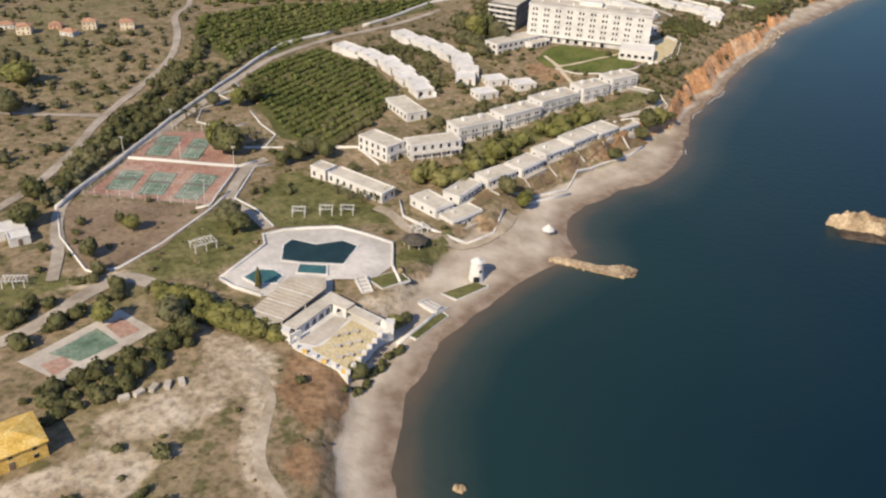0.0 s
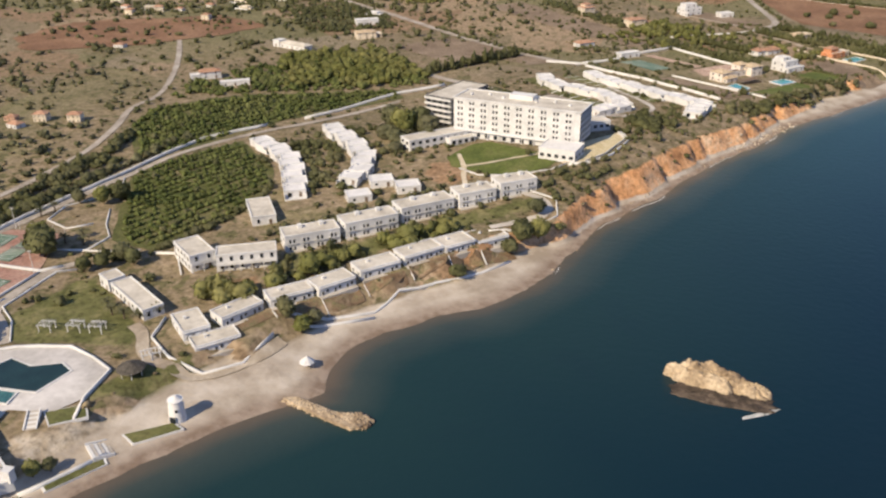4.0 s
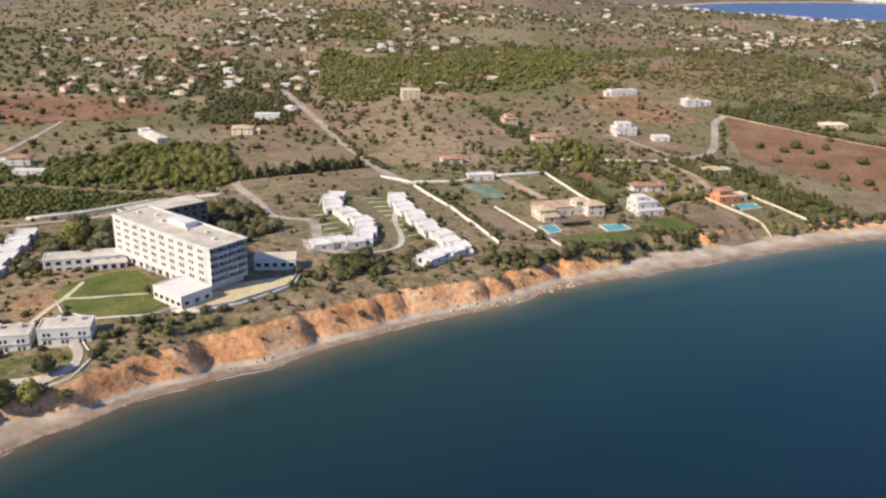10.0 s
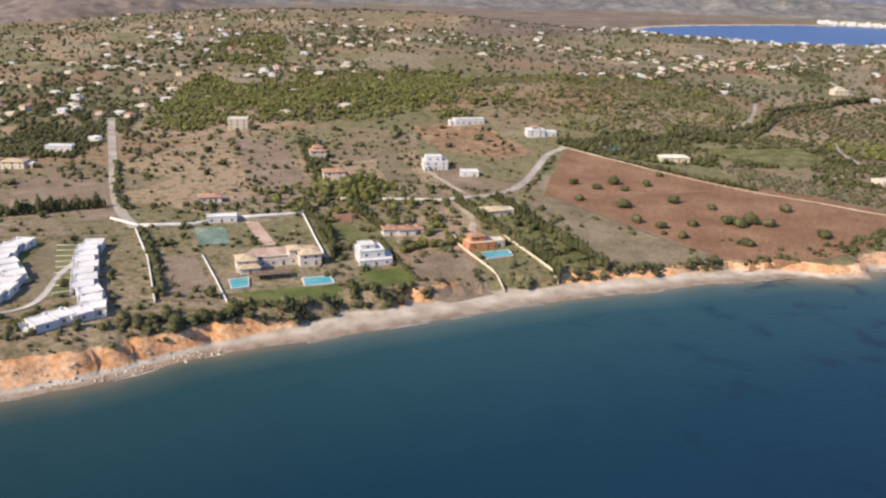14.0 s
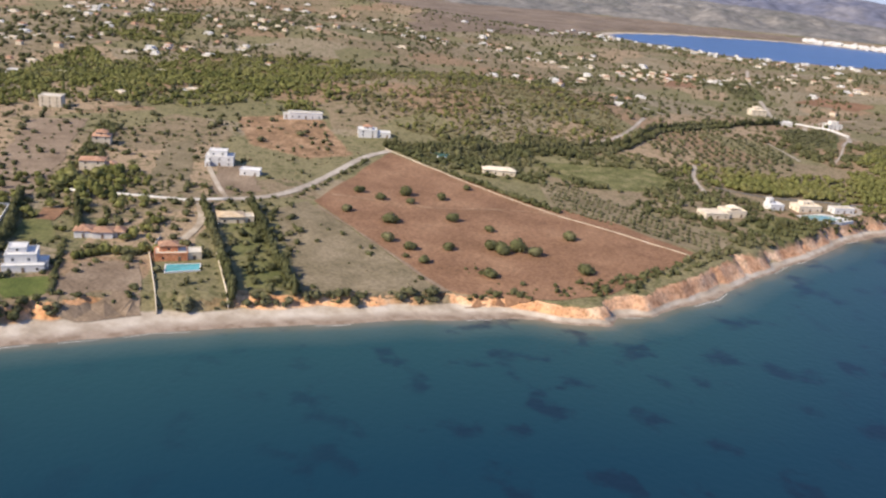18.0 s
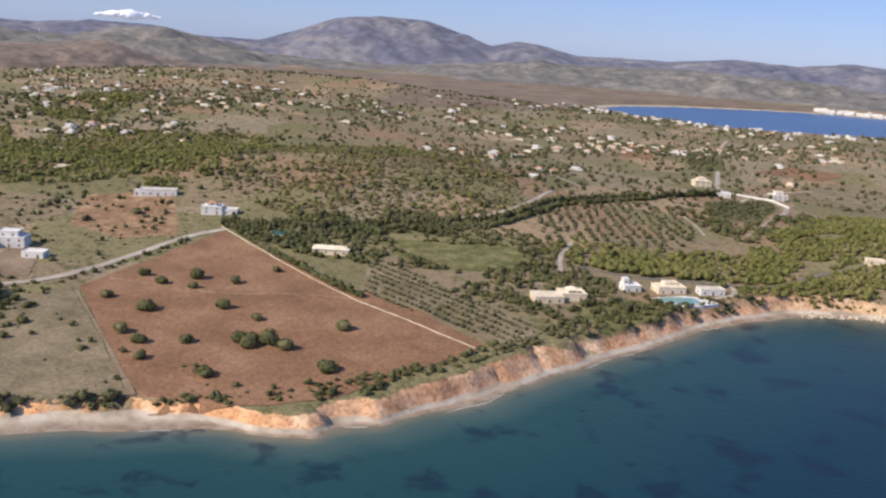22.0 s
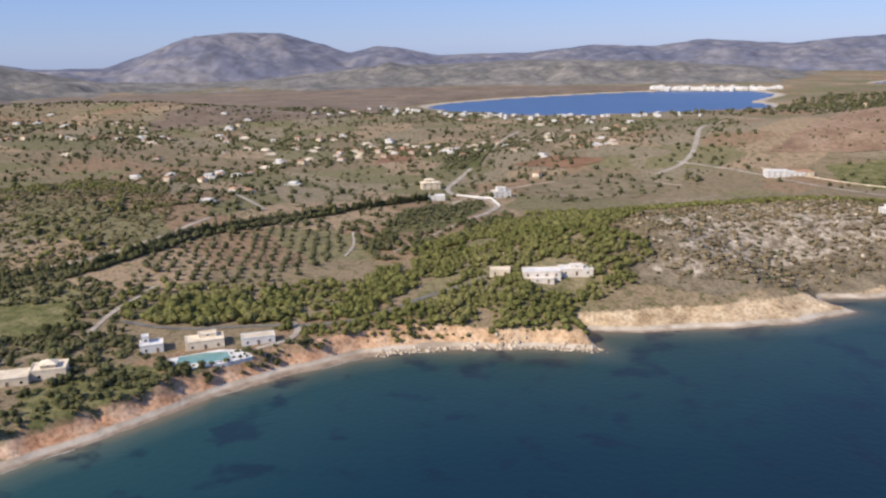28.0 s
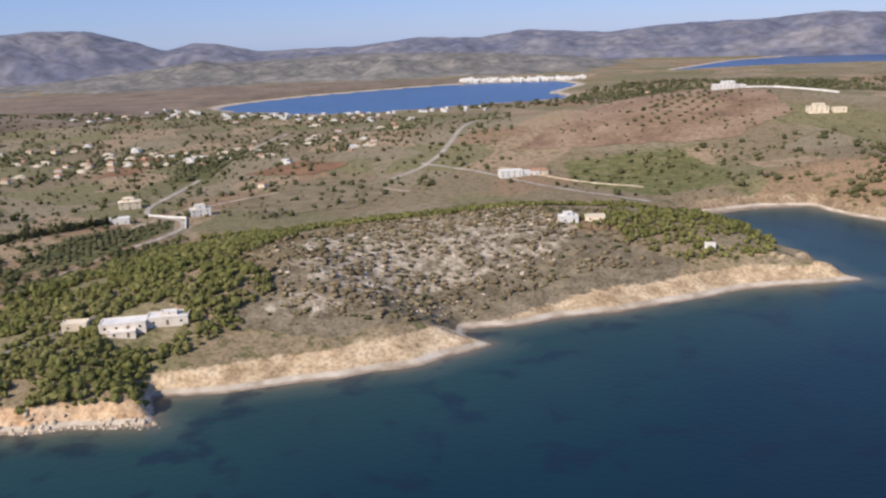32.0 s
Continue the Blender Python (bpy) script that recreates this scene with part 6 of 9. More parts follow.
# ---- pools ----
def pool(label, P, mat, z_up=0.4):
    P = np.array(P, float)
    c = P.mean(0)
    z = max(height(P[:, 0], P[:, 1]).max(), hz(*c)) + z_up
    t = thing("swimming_pool", label, "pool", pose(c[0], c[1], z))
    bm = bmesh.new()
    bm.faces.new([bm.verts.new((*(p - c), 0.0)) for p in P])
    part("water", bm, mat, t)
    bm = bmesh.new()
    out = [(p - c) * (1 + 0.6 / np.hypot(*(p - c))) for p in P]
    n = len(P)
    a = [bm.verts.new((*(p - c), 0.16)) for p in P]
    b = [bm.verts.new((*o, 0.16)) for o in out]
    d = [bm.verts.new((*o, -0.8)) for o in out]
    e = [bm.verts.new((*(p - c), -0.3)) for p in P]
    for i in range(n):
        j = (i + 1) % n
        for q in ((a[i], a[j], b[j], b[i]), (b[i], b[j], d[j], d[i]), (e[i], e[j], a[j], a[i])):
            bm.faces.new(q)
    bmesh.ops.recalc_face_normals(bm, faces=bm.faces[:])
    part("coping", bm, M_WHITE, t)
    KEEP_CLEAR.append(P)
    return t


pool("large angular pool of dark green water", [(-49, 223), (-50, 232), (-48, 236), (-40, 233.5), (-32, 237), (-27, 234), (-30, 222.5), (-43, 222.2)], M_POOLD)
pool("teal shallow end of the large pool", [(-43, 221), (-35, 221), (-34.3, 216), (-43, 216)], M_POOLT, 0.5)
pool("small hexagonal pool with teal water", [(-58, 212), (-55, 217), (-50, 217), (-47, 214), (-48, 210), (-54, 209)], M_POOLT)
pool("turquoise pool of the white villa", [(176, 592), (181, 599), (188, 590), (184, 584)], M_POOLB)
pool("turquoise villa pool beside the lawn", [(202, 611), (211, 619), (217, 613), (208, 604)], M_POOLB)
pool("turquoise pool before the terracotta villa", [(257, 687), (267, 697), (272, 691), (263, 680)], M_POOLB)
pool("curved turquoise pool of the shore villa", [(490, 1001), (498, 1010), (506, 1014), (512, 1009), (508, 1001), (500, 996), (494, 994)], M_POOLP)
pool("long teal pool in a far garden", [(253, 951), (262, 958), (246, 973), (237, 965)], M_POOLT)

# ---- courts ----
for i, P in enumerate((((-119, 265), (-119, 281), (-110, 281), (-110, 265)), ((-107, 263), (-107, 281), (-98, 280), (-98, 262)), ((-94, 261), (-92, 281), (-83, 280), (-85, 260)), ((-115, 295), (-115, 314), (-106, 314), (-106, 294)),
                       ((-102, 294), (-101, 313), (-94, 313), (-94, 293)))):
    P = np.array(P, float)
    c = P.mean(0)
    z = hz(*c)
    ax = (P[1] + P[2] - P[0] - P[3]) / 2
    L = np.hypot(*ax)
    W = np.hypot(*((P[3] + P[2] - P[0] - P[1]) / 2))
    t = thing("tennis_court", "faded green tennis court with worn white lines", "tennis court", pose(c[0], c[1], z + 0.32, 0, 0, math.degrees(math.atan2(ax[1], ax[0]))), "tennis courts")
    bm = bmesh.new()
    box(bm, -L / 2, L / 2, -W / 2, W / 2, -0.3, 0, 0)
    part("playing_surface", bm, M_CGRN, t)
    bm = bmesh.new()
    l, w = L / 2 - 1.2, W / 2 - 0.8
    for q in ((-l, l, -w, -w + 0.14), (-l, l, w - 0.14, w), (-l, -l + 0.14, -w, w), (l - 0.14, l, -w, w), (-l, l, -w + 1.2, -w + 1.32), (-l, l, w - 1.32, w - 1.2), (-l * 0.55, -l * 0.55 + 0.12, -w + 1.3, w - 1.3), (l * 0.55, l * 0.55 + 0.12, -w + 1.3, w - 1.3)):
        box(bm, *q, 0.004, 0.02)
    part("line_marking", bm, M_LINE, t)
    bm = bmesh.new()
    box(bm, -0.03, 0.03, -w - 0.5, w + 0.5, 0.1, 0.95)
    part("net", bm, M_SHUT, t)
    for s in (-1, 1):
        bm = bmesh.new()
        cyl(bm, 0, s * (w + 0.5), -0.2, 1.1, 0.06, n=8)
        part("post", bm, M_METAL, t)


def wire_fence(P, h=3.0, gap=4.5):
    P = np.array(P, float)
    c = P.mean(0)
    t = thing("court_fence", "tall wire court fence on pale posts", "fence", pose(c[0], c[1], 0))
    for a, b in zip(P[:-1], P[1:]):
        n = max(1, int(np.hypot(*(b - a)) / gap))
        for i in range(n + 1):
            p = a + (b - a) * i / n
            z = hz(*p)
            bm = bmesh.new()
            cyl(bm, p[0] - c[0], p[1] - c[1], z - 0.3, z + h, 0.08, n=6)
            part("post", bm, M_LINE, t)
        for k in (0.1, 0.5, 1.0):
            bm = bmesh.new()
            za, zb = hz(*a) + h * k, hz(*b) + h * k
            v = [bm.verts.new((q[0] - c[0], q[1] - c[1], zz + dz)) for q, zz, dz in ((a, za, 0), (b, zb, 0), (b, zb, 0.06), (a, za, 0.06))]
            f = bm.faces.new(v)
            r = bmesh.ops.extrude_face_region(bm, geom=[f])
            bmesh.ops.translate(bm, verts=[q for q in r["geom"] if isinstance(q, bmesh.types.BMVert)], vec=(0.05, 0.05, 0))
            part("rail", bm, M_METAL, t)


wire_fence([(-125, 261), (-120.5, 290), (-115.5, 320), (-90, 320.5)])
wire_fence([(-80, 256), (-125, 260)])
for x, y in ((-121, 290), (-99, 288), (-79, 287), (-82, 258), (-112, 320)):
    t = thing("floodlight", "slender floodlight mast beside the tennis courts", "floodlight", pose(x, y, hz(x, y)), "court floodlights")
    bm = bmesh.new()
    cyl(bm, 0, 0, -0.5, 9, 0.14, 0.08, 8)
    part("mast", bm, M_LINE, t)
    bm = bmesh.new()
    box(bm, -0.8, 0.8, -0.15, 0.15, 8.8, 9.3, 0, 0.04)
    part("lamp_head", bm, M_METAL, t)

# ---- restaurant above the beach ----
REST_Z = float(height(np.array([-36.0, -29.0, -20.0, -24.0, -28.0]), np.array([182.0, 194.0, 188.0, 174.0, 186.0])).max())
rest = thing("beach_restaurant", "white restaurant with arcades round a yellow terrace", "restaurant", pose(-30, 186, REST_Z - 0.15))
KEEP_CLEAR.append(np.array([(-43, 187), (-31, 208), (-9, 190), (-16, 184), (-21, 168), (-38, 178)], float))


def slab(P, z0, z1, mat, name, parent, o=(-30, 186), label=""):
    bm = bmesh.new()
    a = [bm.verts.new((p[0] - o[0], p[1] - o[1], z0)) for p in P]
    b = [bm.verts.new((p[0] - o[0], p[1] - o[1], z1)) for p in P]
    n = len(P)
    for i in range(n):
        bm.faces.new((a[i], a[(i + 1) % n], b[(i + 1) % n], b[i]))
    bm.faces.new(b)
    bm.faces.new(a[::-1])
    bmesh.ops.recalc_face_normals(bm, faces=bm.faces[:])
    return part(name, bm, mat, parent, label)


slab([(-42, 186), (-31, 204), (-12, 190), (-16, 186), (-22, 169.5), (-37, 179)], -3, 0.3, M_WHITE, "plinth", rest)
slab([(-37, 182), (-29, 195), (-25, 194), (-28, 186), (-32, 181)], 0.3, 0.36, M_PAVE, "grey_floor", rest)
slab([(-33, 179.5), (-30, 181.5), (-27.5, 187), (-24, 193.5), (-15.5, 187.5), (-21.5, 171)], 0.3, 0.38, M_YDECK, "terrace_floor", rest, label="yellow tiled terrace floor")
slab([(-41.5, 185.5), (-31, 203), (-23.5, 197.5), (-25.5, 194.5), (-30, 197), (-37.5, 184)], 2.9, 3.25, M_ROOF, "roof", rest, label="flat grey roof of the arcade")
slab([(-41.5, 185.5), (-31, 203), (-30.3, 202.5), (-40.8, 185)], 0.3, 2.9, M_WHITE, "back_wall", rest)
slab([(-31, 203), (-12, 190), (-12.4, 189.4), (-31, 202.2)], 0.3, 2.4, M_WHITE, "side_wall", rest)


def arch_bay(p0, p1, z0, z1, width, spring, thick, name, parent, o=(-30, 186)):
    """One bay of a wall with a round-headed opening through it."""
    a = math.atan2(p1[1] - p0[1], p1[0] - p0[0])
    L, n = math.hypot(p1[0] - p0[0], p1[1] - p0[1]), 10
    lo, hi = (L - width) / 2, (L + width) / 2
    curve = [(lo, z0)] + [(L / 2 - width / 2 * math.cos(math.pi * k / n), spring + width / 2 * math.sin(math.pi * k / n)) for k in range(n + 1)] + [(hi, z0)]
    outer = [(0, z0), (0, z1)] + [(lo + width * k / n, z1) for k in range(1, n)] + [(L, z1), (L, z0)]
    bm = bmesh.new()
    rows = [[bm.verts.new((x, y, z)) for x, z in ring] for ring in (curve, outer) for y in (0, thick)]
    for k in range(len(curve) - 1):
        for q in ((rows[0][k], rows[0][k + 1], rows[2][k + 1], rows[2][k]), (rows[1][k], rows[3][k], rows[3][k + 1], rows[1][k + 1]), (rows[0][k], rows[1][k], rows[1][k + 1], rows[0][k + 1]), (rows[2][k], rows[2][k + 1], rows[3][k + 1], rows[3][k])):
            bm.faces.new(q)
    bmesh.ops.transform(bm, matrix=pose(p0[0] - o[0], p0[1] - o[1], 0, 0, 0, math.degrees(a)), verts=bm.verts[:])
    bmesh.ops.recalc_face_normals(bm, faces=bm.faces[:])
    part(name, bm, M_WHITE, parent)


for i in range(5):
    arch_bay((-37.5 + 1.5 * i, 184 + 2.6 * i), (-37.5 + 1.5 * (i + 1), 184 + 2.6 * (i + 1)), 0.3, 2.9, 1.9, 1.4, 0.4, "arch", rest)
arch_bay((-38.6, 180.6), (-36.2, 183.4), 0.3, 3.4, 1.8, 1.5, 0.5, "arch", rest)
arch_bay((-29.6, 196.8), (-25.6, 194.4), 0.3, 2.9, 2.2, 1.4, 0.4, "arch", rest)
slab([(-25.5, 194.6), (-23.6, 197.4), (-15.6, 191.6), (-17.2, 189.4)], 2.2, 2.45, M_ROOF, "side_roof", rest, label="low flat roof beside the terrace")
awn = thing("reed_awning", "broad bleached reed awning on posts beside the restaurant", "awning", pose(-42, 198, REST_Z - 0.15))
AWN = [(-51.7, 190), (-43.9, 209.5), (-33.5, 210), (-32.6, 204.4), (-41.9, 186.7), (-45.3, 185.6)]
slab(AWN, 3.1, 3.3, M_AWN, "canopy", awn, o=(-42, 198), label="bleached reed canopy")
for i in range(12):
    f = (i + 0.5) / 12
    ax, ay, bx, by = -51.0 + 7.2 * f, 191.0 + 18.0 * f, -41.9 + 9.0 * f, 187.2 + 17.0 * f
    bm = bmesh.new()
    box(bm, 0, math.hypot(bx - ax, by - ay), -0.11, 0.11, 3.3, 3.42, 0, 0, pose(ax + 42, ay - 198, 0, 0, 0, math.degrees(math.atan2(by - ay, bx - ax))))
    part("batten", bm, M_WHITE if i % 4 == 0 else M_PAVE, awn)
for px, py in AWN + [(-47.8, 199.8), (-37, 195.6), (-38.7, 209.7)]:
    bm = bmesh.new()
    box(bm, px + 42 - 0.15 + 0.02 * (-42 - px), px + 42 + 0.15 + 0.02 * (-42 - px), py - 198.15, py - 197.85, -1.5, 3.1)
    part("post", bm, M_WHITE, awn)
for i in range(7):
    f = i / 6
    x, y = -22 + f * 6.5, 170 + f * 16.5
    bm = bmesh.new()
    box(bm, x + 29.3, x + 30.7, y - 186.5, y - 185.5, 0.3, 1.6, 0, 0.15)
    part("parapet", bm, M_WHITE, rest)
for i in range(6):
    f = i / 5
    x, y = -37 + f * 14, 179.3 - f * 9
    bm = bmesh.new()
    box(bm, x + 29.3, x + 30.7, y - 186.4, y - 185.6, 0.3, 1.4, 0, 0.15)
    part("parapet", bm, M_YELLOW if i % 2 else M_WHITE, rest)
for x, y in ((-40.2, 184), (-13, 190.2)):
    bm = bmesh.new()
    box(bm, x + 29.0, x + 31.0, y - 187.0, y - 185.0, -0.5, 2.9, 0)
    box(bm, x + 28.8, x + 31.2, y - 187.2, y - 184.8, 2.9, 3.15, 0)
    part("gate_tower", bm, M_WHITE, rest)
for i in range(9):
    x, y = -25 + 2.6 * (i % 3) - 1.2 * (i // 3), 176 + 4.6 * (i // 3) + 1.2 * (i % 3)
    t = thing("cafe_table", "low grey terrace table", "table", pose(x, y, REST_Z + 0.23), "terrace tables")
    bm = bmesh.new()
    box(bm, -0.9, 0.9, -0.6, 0.6, 0.68, 0.75, 0, 0.02)
    part("tabletop", bm, M_PAVE, t)
    for a, b in ((-0.75, -0.45), (0.75, -0.45), (0.75, 0.45), (-0.75, 0.45)):
        bm = bmesh.new()
        box(bm, a - 0.05, a + 0.05, b - 0.05, b + 0.05, 0, 0.68)
        part("leg", bm, M_METAL, t)

# ---- white tower, thatched shelter, pergolas, jetty, islet ----
tw = thing("white_tower", "whitewashed round tower like a mill stump", "tower", pose(11, 226, hz(11, 226)))
bm = bmesh.new()
cyl(bm, 0, 0, -0.6, 6.2, 2.5, 1.9, 24)
part("wall", bm, M_WHITE, tw)
bm = bmesh.new()
cyl(bm, 0, 0, 6.2, 6.5, 2.15, 2.15, 24)
cyl(bm, 0, 0, 6.5, 7.6, 1.9, 0.5, 24)
part("cap", bm, M_WHITE, tw)
put(D_MESH["dark"], "door", tw, 0, -2.52, 0.0)
for a in (60, 180, 300):
    put(W_MESH["small"], "window", tw, 2.2 * math.cos(radians(a)), 2.2 * math.sin(radians(a)), 3.4, a + 90, 0.8)
th = thing("thatched_shelter", "dark thatched parasol shelter on posts", "shelter", pose(-9, 237, hz(-9, 237)))
bm = bmesh.new()
cyl(bm, 0, 0, 2.3, 2.6, 4.2, 3.9, 16)
cyl(bm, 0, 0, 2.6, 4.2, 3.9, 0.3, 16)
part("thatch", bm, M_THATCH, th)
for i in range(6):
    bm = bmesh.new()
    cyl(bm, 3.2 * math.cos(i * 1.047), 3.2 * math.sin(i * 1.047), -0.4, 2.35, 0.12, n=8)
    part("post", bm, M_WHITE, th)


def pergola(x, y, w, d, turn):
    t = thing("pergola", "white painted timber pergola on the lawn", "pergola", pose(x, y, hz(x, y), 0, 0, turn), "lawn pergolas")
    n = max(2, int(w / 2.5) + 1)
    for i in range(n):
        for s in (0, 1):
            bm = bmesh.new()
            box(bm, i * w / (n - 1) - 0.13, i * w / (n - 1) + 0.13, s * d - 0.13, s * d + 0.13, -0.4, 2.4, 0, 0.02)
            part("post", bm, M_WHITE, t)
    for s in (0, 1):
        bm = bmesh.new()
        box(bm, -0.5, w + 0.5, s * d - 0.1, s * d + 0.1, 2.4, 2.62)
        part("beam", bm, M_WHITE, t)
    k = int(w / 1.0)
    for i in range(k + 1):
        bm = bmesh.new()
        box(bm, i * w / k - 0.07, i * w / k + 0.07, -0.6, d + 0.6, 2.62, 2.78)
        part("rafter", bm, M_WHITE, t)


for x, y, w, d, a in ((-76, 225, 7, 4, 40), (-51, 252, 4, 3, 5), (-42, 254, 4, 3, 5), (-35, 255, 4, 3, 5), (-9, 243, 5, 3, 40), (-124, 200, 6, 3, 10)):
    pergola(x, y, w, d, a)


def rubble(name, label, category, outline, h, count, seed, mat, size=(0.8, 2.2)):
    """A bank of boulders heaped over a core that follows the outline."""
    r = np.random.default_rng(seed)
    P = np.array(outline, float)
    c = P.mean(0)
    t = thing(name, label, category, pose(c[0], c[1], 0))
    x, y = strewn(P, count, seed)
    d, _ = line_distance(x, y, np.vstack([P, P[:1]]))
    shapes = [mesh_np("boulder", ICO_V * (0.7 + 0.5 * r.random((len(ICO_V), 1))) * np.array((1, 0.85, 0.7)), ICO_F, [mat]) for _ in range(6)]
    for k, (px, py, e) in enumerate(zip(x, y, d)):
        s = size[0] + (size[1] - size[0]) * r.random()
        put(shapes[k % 6], "boulder", t, px - c[0], py - c[1], min(h, 0.2 + e * 0.6) - s * 0.3, 360 * r.random(), s)
    return t


slab_o = (50, 237)
jet = rubble("stone_jetty", "rough stone jetty running into the sea", "jetty", [(34, 241), (50, 235.5), (58, 233), (63, 234.5), (63.5, 238), (59, 240.5), (52, 239), (40, 243)], 0.9, 260, 5, M_ROCK, (0.4, 1.1))
slab([(36, 241.5), (50, 235.5), (59, 232.5), (63.5, 235), (62, 239), (52, 238.6), (40, 243)], -1, 0.95, M_ROCK, "causeway", jet, o=tuple(np.array([(34, 241), (50, 234), (59, 230.5), (65, 233), (66, 239), (60, 243), (52, 240), (40, 244)], float).mean(0)))


def islet(name, label, x, y, rx, ry, h, turn, seed, flat=0.5, parent=None, mat=None):
    mat = mat or M_ROCK
    n = 72
    r = np.linspace(0, 1.25, 26)
    A, R = np.meshgrid(np.linspace(0, 2 * math.pi, n, endpoint=False), r)
    ux, uy = R * np.cos(A), R * np.sin(A)
    k = fbm(ux * 3 + 5, uy * 3 + 5, 1.0, 4, seed)
    edge = 1.0 + 0.22 * fbm(np.cos(A) * 2 + 9, np.sin(A) * 2 + 9, 1.0, 4, seed + 1)
    q = np.clip((edge - R) / flat, 0, 1) ** 0.55
    tilt = 1.0 - 0.35 * ux
    z = h * q * tilt * (0.72 + 0.28 * k) + min(0.8, h * 0.3) * fbm(ux * 9, uy * 9, 1.0, 3, seed + 3) * (q > 0) - 2.5 * (R > edge)
    c, s = math.cos(radians(turn)), math.sin(radians(turn))
    X2, Y2 = ux * rx, uy * ry
    V = np.stack([(X2 * c - Y2 * s + x).ravel(), (X2 * s + Y2 * c + y).ravel(), z.ravel()], 1)
    F = [(i * n + j, i * n + (j + 1) % n, (i + 1) * n + (j + 1) % n, (i + 1) * n + j) for i in range(len(r) - 1) for j in range(n)]
    me = mesh_np(name, V, F, [mat])
    if parent:
        return part(name, me, mat, parent)
    return tagged(new(name, me), label, "rock")


isle = thing("rock_islet", "tawny rocky islet with dark skerries and a foam streak", "islet", pose(0, 0, 0))
islet("rock_mass", "", 153.5, 277, 11.8, 4.4, 5.4, -9, 3, 0.3, isle)
islet("rock_spur", "", 163, 274.5, 7.6, 3.2, 3.4, -14, 14, 0.45, isle)
islet("rock_shelf", "", 157, 270, 15, 5.0, 1.0, -6, 8, 0.7, isle, M_DARKROCK)
islet("rock_shelf", "", 150, 272, 7, 3.0, 0.9, -30, 9, 0.7, isle, M_DARKROCK)
islet("foam_streak", "", 166, 264.5, 7.0, 0.8, 0.12, 32, 10, 0.9, isle, M_FOAM)
for x, y, r, sd in ((7, 138, 1.6, 1), (10, 134, 1.1, 2), (13, 131, 2.2, 3), (19, 130, 1.4, 4), (-4, 128, 1.2, 5)):
    islet("shore_rock", "pale wave-washed rock off the beach", x, y, r, r * 0.8, 1.1, 20 * sd, 20 + sd, 0.6)

# ---- stairs, planters and small things round the square ----
def stairway(x, y, turn, width, count, rise, run, label):
    t = thing("stairway", label, "stairs", pose(x, y, hz(x, y) - 0.1, 0, 0, turn), "garden stairs")
    for i in range(count):
        bm = bmesh.new()
        box(bm, -width / 2, width / 2, i * run, (i + 1) * run + 0.02, -0.6, (i + 1) * rise, 0, 0.02)
        part("step", bm, M_WHITE if i % 2 else M_PAVE, t)
    for s in (-1, 1):
        bm = bmesh.new()
        v = box(bm, s * (width / 2 + 0.25) - 0.2, s * (width / 2 + 0.25) + 0.2, 0, count * run, -0.6, 0.5, 0)
        for q in v:
            if q.co.z > 0 and q.co.y > run:
                q.co.z += count * rise
        part("side_wall", bm, M_WHITE, t)


stairway(-21, 208, 25, 2.6, 9, 0.17, 0.75, "white steps from the square to the pool deck")
stairway(0, 211, 140, 6.5, 6, 0.17, 0.9, "broad pale steps down to the beach")


def planter(label, P, mat):
    c = np.array(P, float).mean(0)
    t = thing("planter_bed", label, "planter", pose(c[0], c[1], hz(*c)), "planter beds")
    slab([tuple(p) for p in P], -0.6, 0.35, M_WHITE, "kerb", t, o=tuple(c))
    slab([tuple(c + (np.array(p) - c) * 0.92) for p in P], 0.3, 0.42, mat, "soil", t, o=tuple(c))
    KEEP_CLEAR.append(np.array(P, float))


planter("grassy planter bed beside the white tower", [(0, 216), (11, 224), (15, 222), (5, 213)], M_MEADOW)
planter("scrubby planter bed by the beach steps", [(-9, 194), (1, 207), (3, 205), (-6, 192)], M_ORCH)
planter("grassy bank below the pool deck", [(-22, 215), (-13, 221), (-9, 216), (-17, 210)], M_MEADOW)
tent = thing("beach_tent", "small white peaked beach tent", "tent", pose(36, 258, hz(36, 258)))
bm = bmesh.new()
cyl(bm, 0, 0, 2.0, 2.2, 2.4, 2.3, 8)
cyl(bm, 0, 0, 2.2, 4.0, 2.3, 0.1, 8)
part("canopy", bm, M_WHITE, tent)
for k in range(4):
    bm = bmesh.new()
    cyl(bm, 2.0 * math.cos(k * 1.571), 2.0 * math.sin(k * 1.571), -0.3, 2.05, 0.06, n=6)
    part("pole", bm, M_METAL, tent)
cottage(-137, 230, 11, 7, 35, "white roadside house with a flat roof")
cottage(-131, 226, 6, 5, 35, "small white outhouse by the road")
for k, (x, y) in enumerate(((-74, 156), (-71, 158), (-68, 160), (-65, 161.5), (-62, 163))):
    t = thing("concrete_slab_stack", "grey stack of dumped concrete slabs", "rubble", pose(x, y, hz(x, y), 0, 0, 35 + 20 * k), "dumped slabs")
    for j in range(3):
        bm = bmesh.new()
        box(bm, -1.3 + 0.2 * j, 1.3 + 0.1 * j, -0.7, 0.7 + 0.1 * j, 0.35 * j, 0.35 * j + 0.3, 0, 0.03)
        part("slab", bm, M_PAVE, t)

